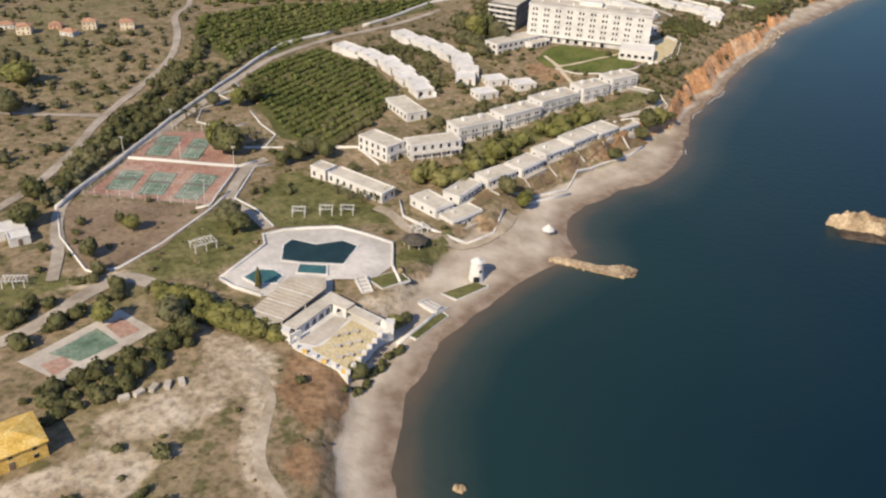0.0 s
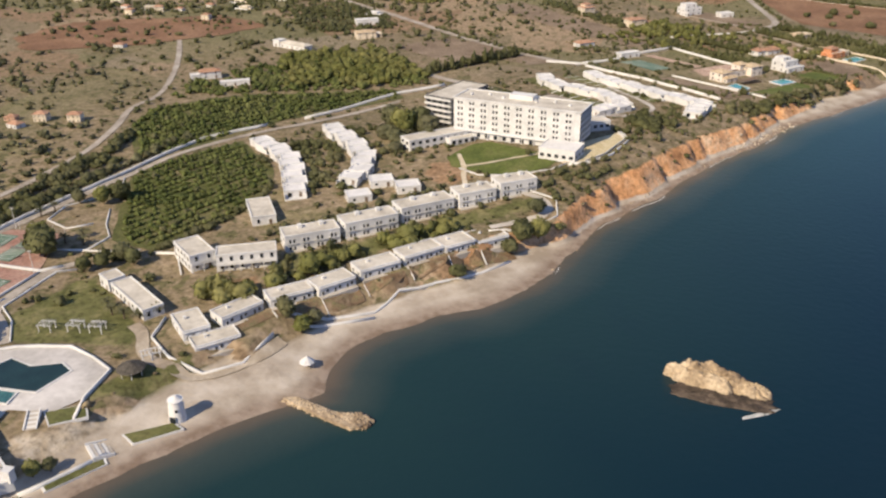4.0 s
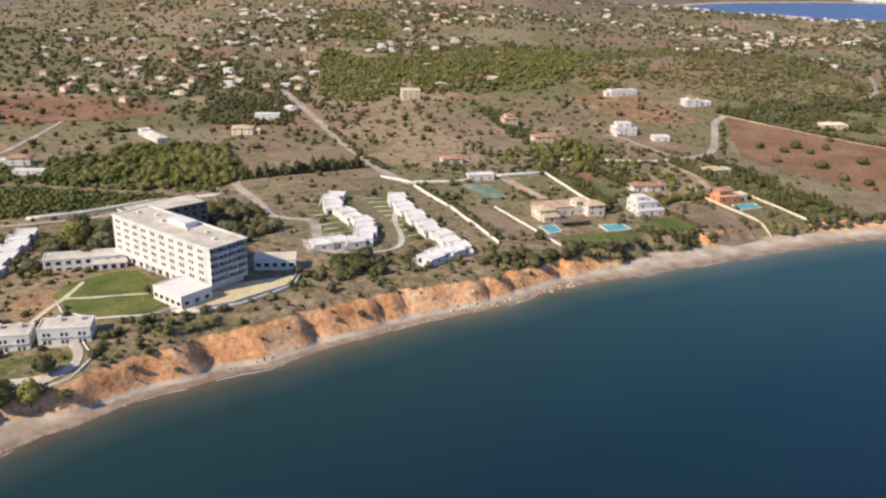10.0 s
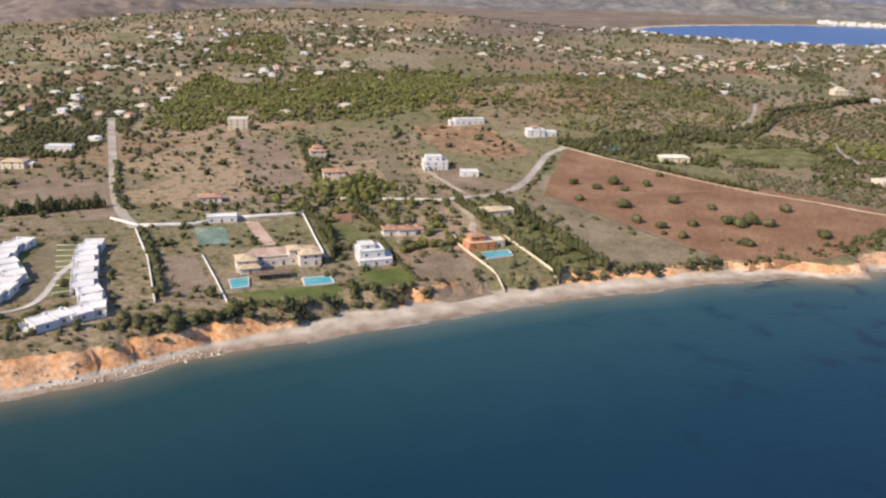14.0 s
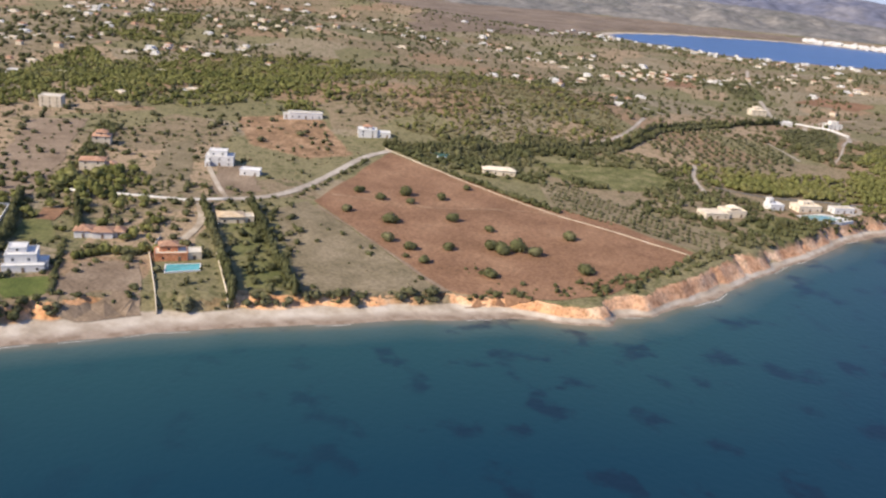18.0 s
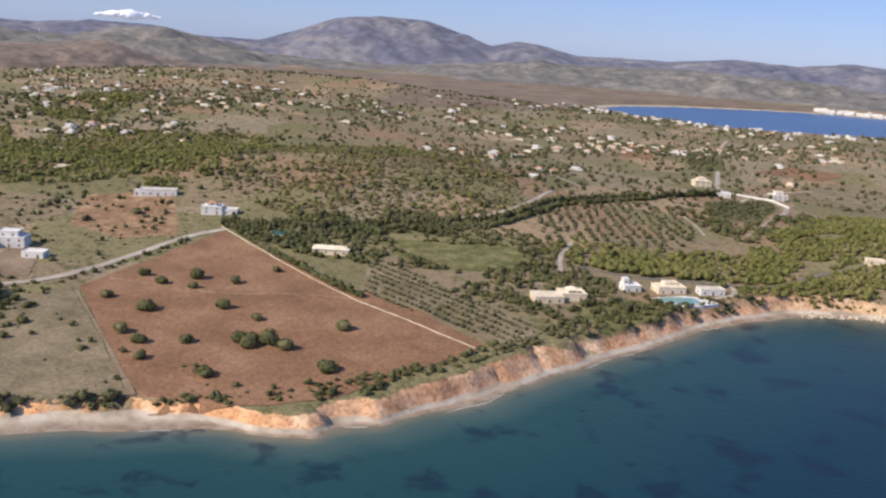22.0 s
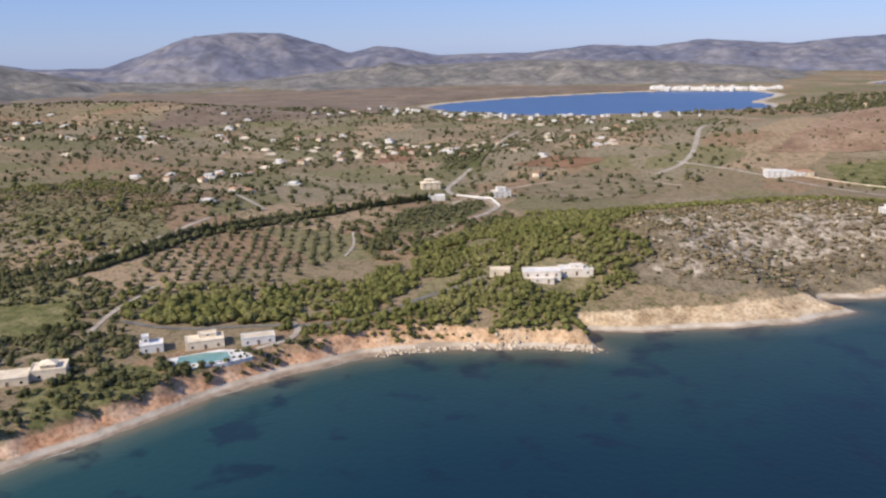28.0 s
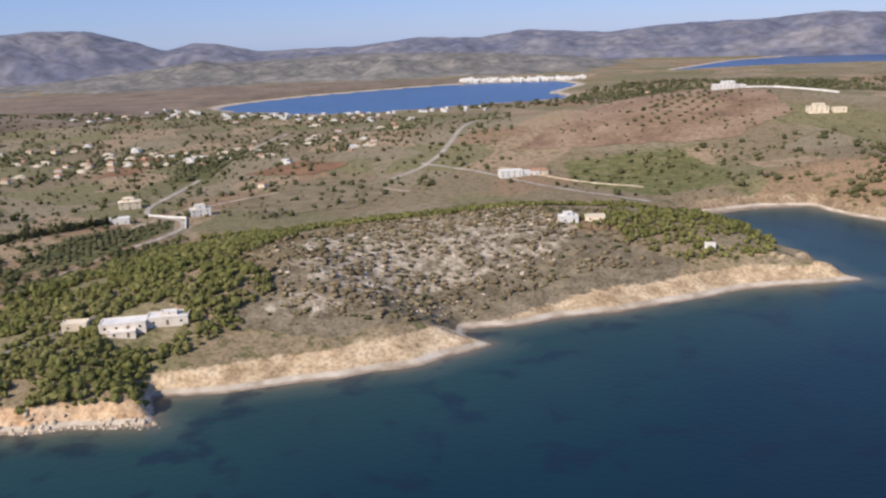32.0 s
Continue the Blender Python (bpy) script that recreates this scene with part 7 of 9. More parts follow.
ht = thing("hotel_terrace", "pale yellow hotel terrace above the cliff", "terrace", pose(106, 440, hz(96, 438)))
TP = [(94, 418), (99, 446), (116, 466), (120, 456), (112, 432), (104, 420)]
slab(TP, -7.0, 0.25, M_CREAM, "retaining_wall", ht, o=(106, 440))
slab([(106 + (px - 106) * 0.95, 440 + (py - 440) * 0.95) for px, py in TP], 0.25, 0.31, M_YDECK, "terrace_floor", ht, o=(106, 440))
for (ax, ay), (bx, by) in zip(TP[2:], TP[3:]):
    bm = bmesh.new()
    L = math.hypot(bx - ax, by - ay)
    box(bm, 0, L - 0.3, -0.12, 0.12, 0.25, 1.1, 0, 0, pose(ax - 106, ay - 440, 0, 0, 0, math.degrees(math.atan2(by - ay, bx - ax))))
    part("parapet", bm, M_WHITE, ht)

# ---- villas ----
def villa(label, x, y, turn, blocks, wall, roof="flat", roofmat=None, base=0.0):
    t = thing("villa", label, "villa", pose(x, y, hz(x, y) + base, 0, 0, turn))
    for b in blocks:
        x0, x1, y0, y1, z0, z1 = b[:6]
        block(t, x0, x1, y0, y1, z0, z1, b[6] if len(b) > 6 else wall, b[7] if len(b) > 7 else roof, b[8] if len(b) > 8 else roofmat, "small", None, "fblr" if z0 < 1 else "fr", 1 if z0 < 1 else 0, 4.4)
    r = max(max(abs(b[0]), abs(b[1]), abs(b[2]), abs(b[3])) for b in blocks)
    clear_circle(x, y, r * 0.9)
    return t


villa("large white villa with pale hipped tile roofs", 172, 611, 45, [(-6, 3, -7, 3, 0, 5.6, M_VILLA, "hip", M_TANTILE), (-5, 4, -10, -7, 0, 2.9, M_VILLA, "hip", M_TANTILE), (4, 23, -1, 4, 0, 2.8, M_VILLA, "flat", M_WOOD), (23, 33, -5, 4, 0, 5.4, M_VILLA, "hip", M_TANTILE), (19, 26, 1, 8, 0, 6.2, M_VILLA, "hip", M_TANTILE), (27, 34, 4, 9, 0, 3.2, M_VILLA, "hip", M_TANTILE)], M_VILLA)
pv = thing("villa_pergola", "long dark timber pergola before the white villa", "pergola", pose(185, 598, hz(187, 602), 0, 0, 45))
for i in range(9):
    for s in (0, 1):
        bm = bmesh.new()
        box(bm, 2.0 * i - 0.12, 2.0 * i + 0.12, s * 5 - 0.12, s * 5 + 0.12, -0.5, 2.5)
        part("post", bm, M_WOOD, pv)
for i in range(33):
    bm = bmesh.new()
    box(bm, 0.5 * i - 0.2, 0.5 * i + 0.2, -0.5, 5.5, 2.5, 2.66)
    part("rafter", bm, M_WOOD, pv)
villa("cubic white villa with two storeys", 214, 648, 45, [(-5, 7, -5, 6, 0, 6.4), (-4, 3, -2, 5, 6.4, 8.4), (7, 11, -4, 3, 0, 3.0), (-6, 10, -8, -5, 0, 2.7)], M_WHITE, "flat", M_WROOF)
villa("tall white house with three storeys on the plain", 158, 834, 35, [(-8, 9, -5, 6, 0, 5.8), (-6, 5, -3, 5, 5.8, 8.8), (-8, -5, -8, -5, 0, 3.0)], M_WHITE, "flat", M_WROOF)
villa("low white pavilion house on brown earth", 187, 829, 30, [(-6, 6, -4, 4, 0, 3.2)], M_WHITE, "flat", M_WROOF)
villa("terracotta villa with a tiled roof and loggias", 252, 695, 45, [(-7, 7, -4, 5, 0, 3.2, M_ORANGE, "flat"), (-5, 3, -1, 5, 3.2, 6.2, M_ORANGE, "hip"), (7, 13, -3, 4, 0, 3.2, M_CREAM, "flat")], M_ORANGE)
villa("cream villa with a pale hipped tile roof", 236, 754, 45, [(-7, 6, -5, 5, 0, 3.6, M_CREAM, "hip", M_TANTILE), (6, 11, -4, 3, 0, 3.0, M_CREAM, "flat")], M_CREAM)
villa("rambling white house with red tile roofs", 205, 694, 40, [(-8, 0, -4, 5, 0, 3.4, M_WHITE, "hip"), (0, 9, -5, 3, 0, 3.2, M_WHITE, "hip"), (9, 14, -3, 4, 0, 2.8, M_WHITE, "hip")], M_WHITE)
villa("small white house with a red tile roof", 81, 693, 40, [(-7, 6, -4, 4, 0, 3.2, M_WHITE, "hip")], M_WHITE)
villa("white store building beside the tennis court", 114, 664, 40, [(-9, 7, -3, 3, 0, 3.2)], M_WHITE, "flat", M_WROOF)
villa("cream house with salmon upper rooms", 72, 820, 40, [(-6, 5, -5, 5, 0, 5.8), (-4, 3, -3, 4, 5.8, 8.0)], M_CREAM, "hip")
villa("cream villa with a tile roof among pines", 115, 775, 40, [(-8, 6, -5, 5, 0, 5.6), (6, 12, -4, 4, 0, 3.0)], M_CREAM, "hip")
villa("white house with a red tile roof among orchards", -147, 556, 35, [(-8, 5, -4, 4, 0, 4.6, M_WHITE, "hip"), (-14, -8, -4, 2, 0, 3.0, M_WHITE, "flat", M_WROOF)], M_WHITE)
villa("long low white outbuilding beside the orchard", -124, 541, 30, [(-9, 9, -2.5, 2.5, 0, 2.8)], M_WHITE, "flat", M_WROOF)
villa("long white house with a grey roof below the village", -126, 648, -25, [(-14, 12, -4, 4, 0, 3.6, M_WHITE, "hip", M_ROOF), (-22, -15, -4, 3, 0, 4.4)], M_WHITE, "flat", M_WROOF)
villa("rounded cream villa with a tile roof on the plain", -89, 698, 30, [(-8, 7, -6, 5, 0, 4.8, M_CREAM, "hip", M_TANTILE), (7, 12, -4, 3, 0, 3.0)], M_CREAM, "flat", M_WROOF)
villa("white house with a flat roof beside the road", -104, 748, 30, [(-10, 9, -4, 4, 0, 4.0)], M_WHITE, "flat", M_WROOF)
villa("unfinished pale concrete house frame", -44, 876, 35, [(-8, 8, -6, 6, 0, 8.4)], M_CREAM, "flat")
villa("long pale house on a cleared slope", 122, 976, 40, [(-14, 12, -4, 5, 0, 4.2), (-18, -14, -3, 3, 0, 3.0)], M_WHITE, "flat", M_ROOF)
villa("white villa with several wings among pines", 187, 968, 35, [(-10, 4, -5, 6, 0, 5.0, M_WHITE, "flat", M_WROOF), (4, 14, -4, 4, 0, 3.4, M_WHITE, "flat", M_WROOF), (-6, 0, -2, 4, 5.0, 7.2, M_WHITE, "hip")], M_WHITE)
villa("low pale house under trees by the meadow", 300, 950, 30, [(-11, 11, -4, 5, 0, 3.4)], M_CREAM, "hip", M_CREAM)
KEEP_CLEAR.append(np.array([(312, 996), (342, 1016), (377, 1042), (402, 1018), (396, 990), (370, 970), (335, 978)], float))
villa("low sand-coloured villa with broad flat roofs", 447, 957, 40, [(-14, 2, -6, 5, 0, 3.2, M_CREAM, "flat", M_CREAM), (2, 16, -2, 9, 0, 3.8, M_CREAM, "flat", M_CREAM), (6, 12, 0, 6, 3.8, 5.6, M_CREAM, "hip", M_CREAM)], M_CREAM)
villa("white guest house of the shore villa", 472, 1004, 42, [(-5, 5, -4, 4, 0, 3.4), (-4, -1, 0, 4, 3.4, 6.4)], M_WHITE, "flat", M_WROOF)
villa("pale shore villa with wide terraces behind the pool", 492, 1017, 42, [(-9, 8, -3, 7, 0, 3.6), (-3, 5, 2, 7, 3.6, 5.2)], M_CREAM, "flat", M_CREAM)
villa("low white pavilion of the shore villa", 512, 1030, 40, [(-8, 7, -3, 4, 0, 3.2)], M_WHITE, "flat", M_CREAM)
sv = thing("villa_terrace", "curved white terrace round the shore pool", "terrace", pose(502, 1004, hz(502, 1004)))
slab([(486, 998), (494, 990), (504, 992), (514, 1004), (520, 1014), (512, 1020), (500, 1016)], -2.5, 0.35, M_WHITE, "terrace_slab", sv, o=(502, 1004))
villa("long low white headland villa with stone terraces", 617, 1155, 24, [(-18, 2, -5, 5, 0, 2.9), (2, 20, -2, 8, 0, 3.1), (8, 15, 1, 6, 3.1, 4.4), (-14, -2, -9, -5, -2, 0.3)], M_VILLA, "flat", M_WROOF, 0.1)
villa("small stone gatehouse below the pines", 588, 1148, 20, [(-6, 5, -3, 3, 0, 3.2)], M_CREAM, "flat", M_CREAM)
villa("white domed house in the headland clearing", 789, 1346, 20, [(-6, 5, -4, 4, 0, 3.6), (-3, 2, -2, 3, 3.6, 5.4)], M_WHITE, "flat", M_WROOF)
villa("low cream house in the headland clearing", 804, 1354, 10, [(-6, 6, -3, 3, 0, 3.0)], M_CREAM, "flat")
villa("small white hut among the headland trees", 871, 1332, 0, [(-3, 3, -2, 2, 0, 2.8)], M_WHITE, "flat")
villa("white hilltop villa with stepped terraces", 925, 1985, 15, [(-18, 10, -7, 7, 0, 5), (-7, 8, -5, 6, 5, 8.4), (10, 22, -6, 5, 0, 3.4)], M_WHITE, "flat", M_WROOF, 1.0)
villa("cream villa complex beyond the hill", 1010, 1835, 10, [(-13, 8, -6, 6, 0, 5), (-7, 4, -4, 5, 5, 8), (13, 27, -5, 3, 0, 3.4)], M_CREAM, "flat", M_CREAM, 1.0)
villa("pale farmhouse at the foot of the red hill", 711, 1625, 20, [(-16, 6, -6, 6, 0, 5.5), (6, 22, -5, 5, 0, 4)], M_WHITE, "flat", M_WROOF)
villa("small red-roofed farmhouse beside the cove road", 732, 1633, 20, [(-8, 8, -5, 5, 0, 4)], M_CREAM, "hip")
villa("white villa on the northern plain", 481, 1445, 35, [(-8, 8, -6, 6, 0, 5.5), (-4, 4, -3, 4, 5.5, 8.5)], M_WHITE, "flat", M_CREAM)
villa("cream villa on the northern plain", 398, 1472, 35, [(-9, 9, -6, 6, 0, 6.5), (-5, 4, -3, 4, 6.5, 9)], M_CREAM, "hip", M_CREAM)
villa("white columned house on the northern plain", 434, 1402, 30, [(-9, 9, -4, 5, 0, 4.2)], M_WHITE, "flat", M_WROOF)
villa("ochre house behind the dirt track", -92, 136, 40, [(-8, 7, -5, 6, 0, 4.5, M_YELLOW, "hip", M_YELLOW)], M_YELLOW)

# ---- village houses on the plain ----
SPOTS_A = [(-872, 1102), (-713, 1103), (-578, 1060), (-585, 953), (-426, 953), (-377, 879), (-421, 810), (-328, 883), (-329, 753), (-327, 783), (-260, 628), (-109, 759), (-110, 786), (-239, 869), (-196, 873), (-181, 881), (-173, 992), (-266, 990), (-397, 1441), (-293, 1352), (-231, 1189), (-299, 1447), (-122, 1070)]
SPOTS_D = [(-236, 441), (-223, 433), (-212, 446), (-200, 434), (-195, 449), (-186, 442), (-184, 457), (-207, 424), (-248, 447)]
SPOTS_B = [(-247, 1020), (-48, 948), (-13, 995), (-219, 1262), (-242, 1202), (-171, 1193), (-289, 1359), (-544, 1727), (-304, 1458), (-477, 1742), (-379, 1783), (-77, 1472), (-151, 1717), (42, 1607), (67, 1736), (162, 1562), (181, 1709), (213, 1658), (279, 1343), (373, 1959), (476, 1827), (472, 2022), (266, 1704), (301, 1769), (-59, 2291)]
SPOTS_C = [(-388, 1774), (-182, 1662), (-164, 1687), (-131, 1709), (22, 1513), (94, 1399), (148, 1388), (182, 1398), (263, 1342), (288, 1274), (150, 1466), (181, 1454), (272, 1424), (201, 1771), (209, 1808), (269, 1754), (311, 1810), (335, 1836), (388, 1752), (474, 1576), (439, 1708), (-148, 1925), (-216, 1952), (-225, 2302), (-4, 2196), (-176, 452), (-140, 225)]


def village_house(w, d, h, wall, roof, roofmat, label, group="village houses"):
    t = thing("house", label, "house", Matrix(), group)
    bm = bmesh.new()
    box(bm, -w / 2, w / 2, -d / 2, d / 2, -2.5, h, 0)
    part("wall", bm, wall, t)
    bm = bmesh.new()
    if roof == "flat":
        flat_roof(bm, -w / 2, w / 2, -d / 2, d / 2, h)
        part("roof", bm, [wall, roofmat], t)
    else:
        hip_roof(bm, -w / 2, w / 2, -d / 2, d / 2, h, 1.9)
        part("roof", bm, roofmat, t)
    for x in (-w / 3, w / 3):
        put(W_MESH["small"], "window", t, x, -d / 2 - 0.03, 0.9)
    put(D_MESH["wood"], "door", t, 0, -d / 2 - 0.03, 0)
    put(W_MESH["small"], "window", t, w / 2 + 0.03, 0, 0.9, 90)
    if roof == "flat":
        bm = bmesh.new()
        box(bm, -w * 0.9, w * 0.7, -d * 0.95, -d * 0.95 + 0.3, -2.5, 1.5, 0)
        box(bm, -w * 0.9, -w * 0.9 + 0.3, -d * 0.95 + 0.31, d * 0.5, -2.5, 1.5, 0)
        part("yard_wall", bm, M_WHITE, t)
        bm = bmesh.new()
        box(bm, w / 2 + 0.02, w / 2 + 4, -d / 2 + 1, d / 2 - 0.5, -2.5, h * 0.6, 0)
        part("side_wing", bm, wall, t)
    if h > 5:
        for x in (-w / 3, 0, w / 3):
            put(W_MESH["small"], "window", t, x, -d / 2 - 0.03, 3.9)
    return t


KINDS = [village_house(11, 8, 3.4, M_WHITE, "hip", M_TILE, "white village house with a clay tile roof"), village_house(12, 9, 3.6, M_WHITE, "flat", M_WROOF, "white flat-roofed village house"),
         village_house(10, 9, 6.2, M_CREAM, "hip", M_TILE, "cream two-storey house with a tile roof"), village_house(13, 8, 3.3, M_CREAM, "flat", M_ROOF, "cream flat-roofed village house"),
         village_house(11, 9, 6.0, M_WHITE, "flat", M_WROOF, "white two-storey village house"), village_house(9, 7, 3.2, M_PINK, "hip", M_TILE, "white village house with a tile roof")]
used = set()
r = np.random.default_rng(12)
spots = [(x, y, 0.7 if y < 600 else 0.72) for x, y in SPOTS_A + SPOTS_B + SPOTS_C + SPOTS_D]
for cx, cy, sp, n in ((-330, 900, 120, 16), (-450, 1050, 150, 16), (-230, 880, 60, 8), (-230, 1230, 90, 16), (-320, 1400, 110, 14), (-420, 1750, 160, 14), (-150, 1700, 120, 12), (200, 1720, 110, 22), (60, 1800, 130, 12), (370, 1850, 90, 10),
                      (-60, 2180, 120, 16), (120, 2230, 120, 14), (330, 2200, 90, 8), (-640, 1250, 160, 12), (-800, 1700, 220, 14), (150, 1440, 70, 6), (1000, 2250, 120, 12), (900, 2480, 130, 10), (-300, 760, 60, 6), (-450, 1300, 130, 12), (-250, 1560, 110, 10), (-600, 1500, 140, 10), (-350, 1180, 80, 8), (185, 1690, 60, 10), (230, 1730, 70, 8), (480, 1850, 60, 6), (440, 2045, 70, 8), (160, 2090, 90, 8), (-10, 1680, 60, 6), (-60, 1600, 50, 5), (620, 1950, 40, 5)):
    for _ in range(n):
        spots.append((cx + sp * r.normal() * 0.6, cy + sp * r.normal() * 0.6, 0.55 + 0.28 * r.random()))
for k, (x, y, s) in enumerate(spots[:390]):
    z = hz(x, y)
    if z < 1.5 or any((x - bx) ** 2 + (y - by) ** 2 < (br + 5) ** 2 for bx, by, br in BUILT):
        continue
    kd = (1, 3, 0, 3, 2, 4, 1, 5, 3, 0, 2, 3)[int(r.integers(0, 12))] if y > 500 else (0, 2, 5)[k % 3]
    m = pose(x, y, z, 0, 0, -15 + 40 * r.random()) @ Matrix.Scale(s, 4)
    if kd in used:
        c = copy_thing(KINDS[kd], m)
        c.matrix_basis = m
    else:
        KINDS[kd].matrix_basis = m
        used.add(kd)
    clear_circle(x, y, 8)
mast = thing("radio_mast", "tall pale radio mast on the brown hill", "mast", pose(-1755, 2200, 52))
bm = bmesh.new()
cyl(bm, 0, 0, 0, 34, 1.1, 0.5, 6)
part("pole", bm, M_METAL, mast)
for k, zz in enumerate((20, 26, 31)):
    bm = bmesh.new()
    box(bm, -1.6, 1.6, -0.3, 0.3, zz, zz + 1.2, 0)
    part("antenna", bm, M_WHITE, mast)
# the white town across the bay
tr = np.random.default_rng(5)
bm = bmesh.new()
for k in range(150):
    u, a = tr.random(), tr.random()
    w, d, h = 7 + 7 * tr.random(), 6 + 4 * tr.random(), 4 + 4 * tr.random()
    x, y = 290 + 350 * u, 3262 + 16 * tr.normal() + 30 * tr.random()
    m = pose(x, y, max(1.0, hz(x, y)), 0, 0, 10 * tr.normal())
    box(bm, -w / 2, w / 2, -d / 2, d / 2, -3, h, 0, 0, m)
    box(bm, -w / 5, w / 4, -d / 3, d / 4, h, h + 2 * a, 0, 0, m)
    for q in (-0.3, 0.05, 0.3):
        box(bm, w * q - 0.7, w * q + 0.7, -d / 2 - 0.05, -d / 2, 1.2, 2.8, 1, 0, m)
for k in range(60):
    u = tr.random()
    w, d, h = 5 + 5 * tr.random(), 5 + 3 * tr.random(), 2.6 + 2.2 * tr.random()
    x, y = -170 + 720 * u, np.interp(u, [0, 0.4, 0.6, 1], [2470, 2375, 2330, 2440]) - 10 - 150 * tr.random()
    m = pose(x, y, max(1.0, hz(x, y)), 0, 0, 20 * tr.normal())
    box(bm, -w / 2, w / 2, -d / 2, d / 2, -3, h, 0, 0, m)
    for q in (-0.3, 0.2):
        box(bm, w * q - 0.6, w * q + 0.6, -d / 2 - 0.05, -d / 2, 1.0, 2.4, 1, 0, m)
tagged(new("white_town", bm_mesh("white_town", bm, [M_WHITE, M_PANE])), "white town houses along the shores of the bay", "town", kind="stuff")



# ---- vegetation ----
FAR_T = [clump(9, 100 + i, 0.8, 0.35, 0.42) for i in range(5)]
LOW_T = [clump(9, 110 + i, 0.42, 0.35, 0.42) for i in range(5)]
MID_T = [clump(26, 120 + i, 0.85, 0.35, 0.3) for i in range(5)]
NEAR_T = [clump(90, 140 + i, 0.85, 0.4, 0.2, True) for i in range(4)]
TALL_T = [clump(30, 160 + i, 1.7, 0.25, 0.3, cone=0.55) for i in range(4)]
PINE_T = [clump(34, 180 + i, 0.95, 0.45, 0.28) for i in range(5)]


def scatter(name, label, category, mat, P, count, lo, hi, templates, seed, patchy=0.0, scale=30.0, margin=0.0, rise=0.0, polys=True):
    x, y = strewn(P, count, seed, patchy, scale)
    ok = clear_of(x, y, margin, polys=polys)
    x, y = x[ok], y[ok]
    size = lo + (hi - lo) * np.random.default_rng(seed + 1).random(len(x)) ** 1.7
    return stuff(name, label, category, mat, templates, x, y, size, rise=rise, seed=seed)


scatter("scrub", "dark evergreen scrub dotted over dry ground", "scrub", M_LEAF, [(-260, 60), (10, 60), (120, 380), (260, 600), (400, 740), (420, 780), (240, 800), (200, 950), (-260, 950)], 3600, 0.5, 2.2, MID_T, 201, 1.05, 30, 0.5)
scatter("dry_scrub", "low brown dry scrub", "scrub", M_DRYB, [(-260, 60), (10, 60), (120, 380), (260, 600), (400, 740), (240, 800), (200, 950), (-260, 950)], 1500, 0.5, 1.5, LOW_T, 202, 0.8, 35)
scatter("plain_trees", "olive and carob trees over the plain", "trees", M_OLIVE, [(-1000, 560), (-150, 560), (60, 760), (220, 950), (300, 1050), (420, 1300), (600, 1480), (700, 1700), (600, 2250), (-1400, 2250)], 7500, 0.9, 3.0, FAR_T, 203, 1.25, 50, 1.0)
scatter("plain_scrub", "dark trees and scrub over the plain", "trees", M_LEAF, [(-1000, 560), (-150, 560), (60, 760), (220, 950), (300, 1050), (420, 1300), (600, 1480), (700, 1700), (600, 2250), (-1400, 2250)], 12500, 0.9, 3.3, FAR_T, 204, 1.35, 60, 1.0)
scatter("west_scrub", "olive scrub between dry fields", "scrub", M_OLIVE, [(-420, 60), (-135, 60), (-150, 560), (-700, 600)], 4160, 0.81, 2.7, FAR_T, 205, 0.9, 32, 1.0)
scatter("slope_pines", "pine wood on the low hill", "pine wood", M_PINE, [(-190, 929), (-202, 1190), (-60, 1290), (20, 1230), (60, 1110), (140, 1000), (100, 985), (20, 1000), (-60, 950), (-108, 905)], 3300, 1.1, 2.6, FAR_T, 206, 0.3, 60, 1.0, 0.3)
BAND = [(-118, 842), (-259, 1057), (-289, 1130), (-175, 1059), (-84, 1096), (-20, 1180), (40, 1090), (60, 990), (35, 944), (-65, 901), (-69, 841)]
COPSE = [(-383, 1209), (-434, 1328), (-423, 1475), (-257, 1234), (-282, 1186)]
scatter("band_pines", "bright pine belt below the hill", "pine wood", M_PINE, BAND, 2600, 1.3, 3.0, FAR_T, 256, 0.3, 45, 1.0, 0.3)
scatter("pasture_wood", "bright pine wood beside the pasture", "pine wood", M_PINE, COPSE, 700, 1.6, 3.2, FAR_T, 257, 0.2, 45, 1.0, 0.3)
scatter("west_thickets", "dark thickets over the western plain", "trees", M_LEAF, [(-900, 600), (-370, 560), (-340, 600), (-370, 650), (-362, 712), (-310, 742), (-240, 772), (-180, 735), (-150, 760), (-200, 1000), (-800, 1100)], 2400, 1.0, 3.2, FAR_T, 265, 0.9, 45, 1.0)
scatter("hill_scrub", "olive-brown scrub over the low hill", "scrub", M_MAQUIS, [(150, 1010), (258, 985), (350, 1085), (320, 1200), (200, 1330), (70, 1380), (20, 1230), (60, 1110)], 5200, 0.8, 2.3, LOW_T, 207, 0.3, 40, 1.0)
scatter("hill_pines", "pines scattered over the low hill", "pines", M_PINE, [(150, 1010), (258, 985), (350, 1085), (320, 1200), (200, 1330), (70, 1380), (20, 1230), (60, 1110)], 1500, 0.9, 2.3, FAR_T, 208, 1.2, 50, 1.0, 0.2)
scatter("hotel_pines", "pine wood behind the hotel", "pine wood", M_PINE, [(-124, 620), (-71, 657), (-7, 582), (-37, 553), (-83, 529), (-108, 575)], 672, 1.4, 2.9, PINE_T, 209, 0.3, 40, 1.0, 0.35)
scatter("wall_grove", "dense green grove behind the boundary wall", "trees", M_CITRUS, [(-150, 500), (-106, 526), (-22, 552), (-4, 566), (-35, 626), (-96, 640), (-124, 600), (-152, 545)], 1150, 1.1, 2.3, MID_T, 251, 0.25, 30, 1.0)
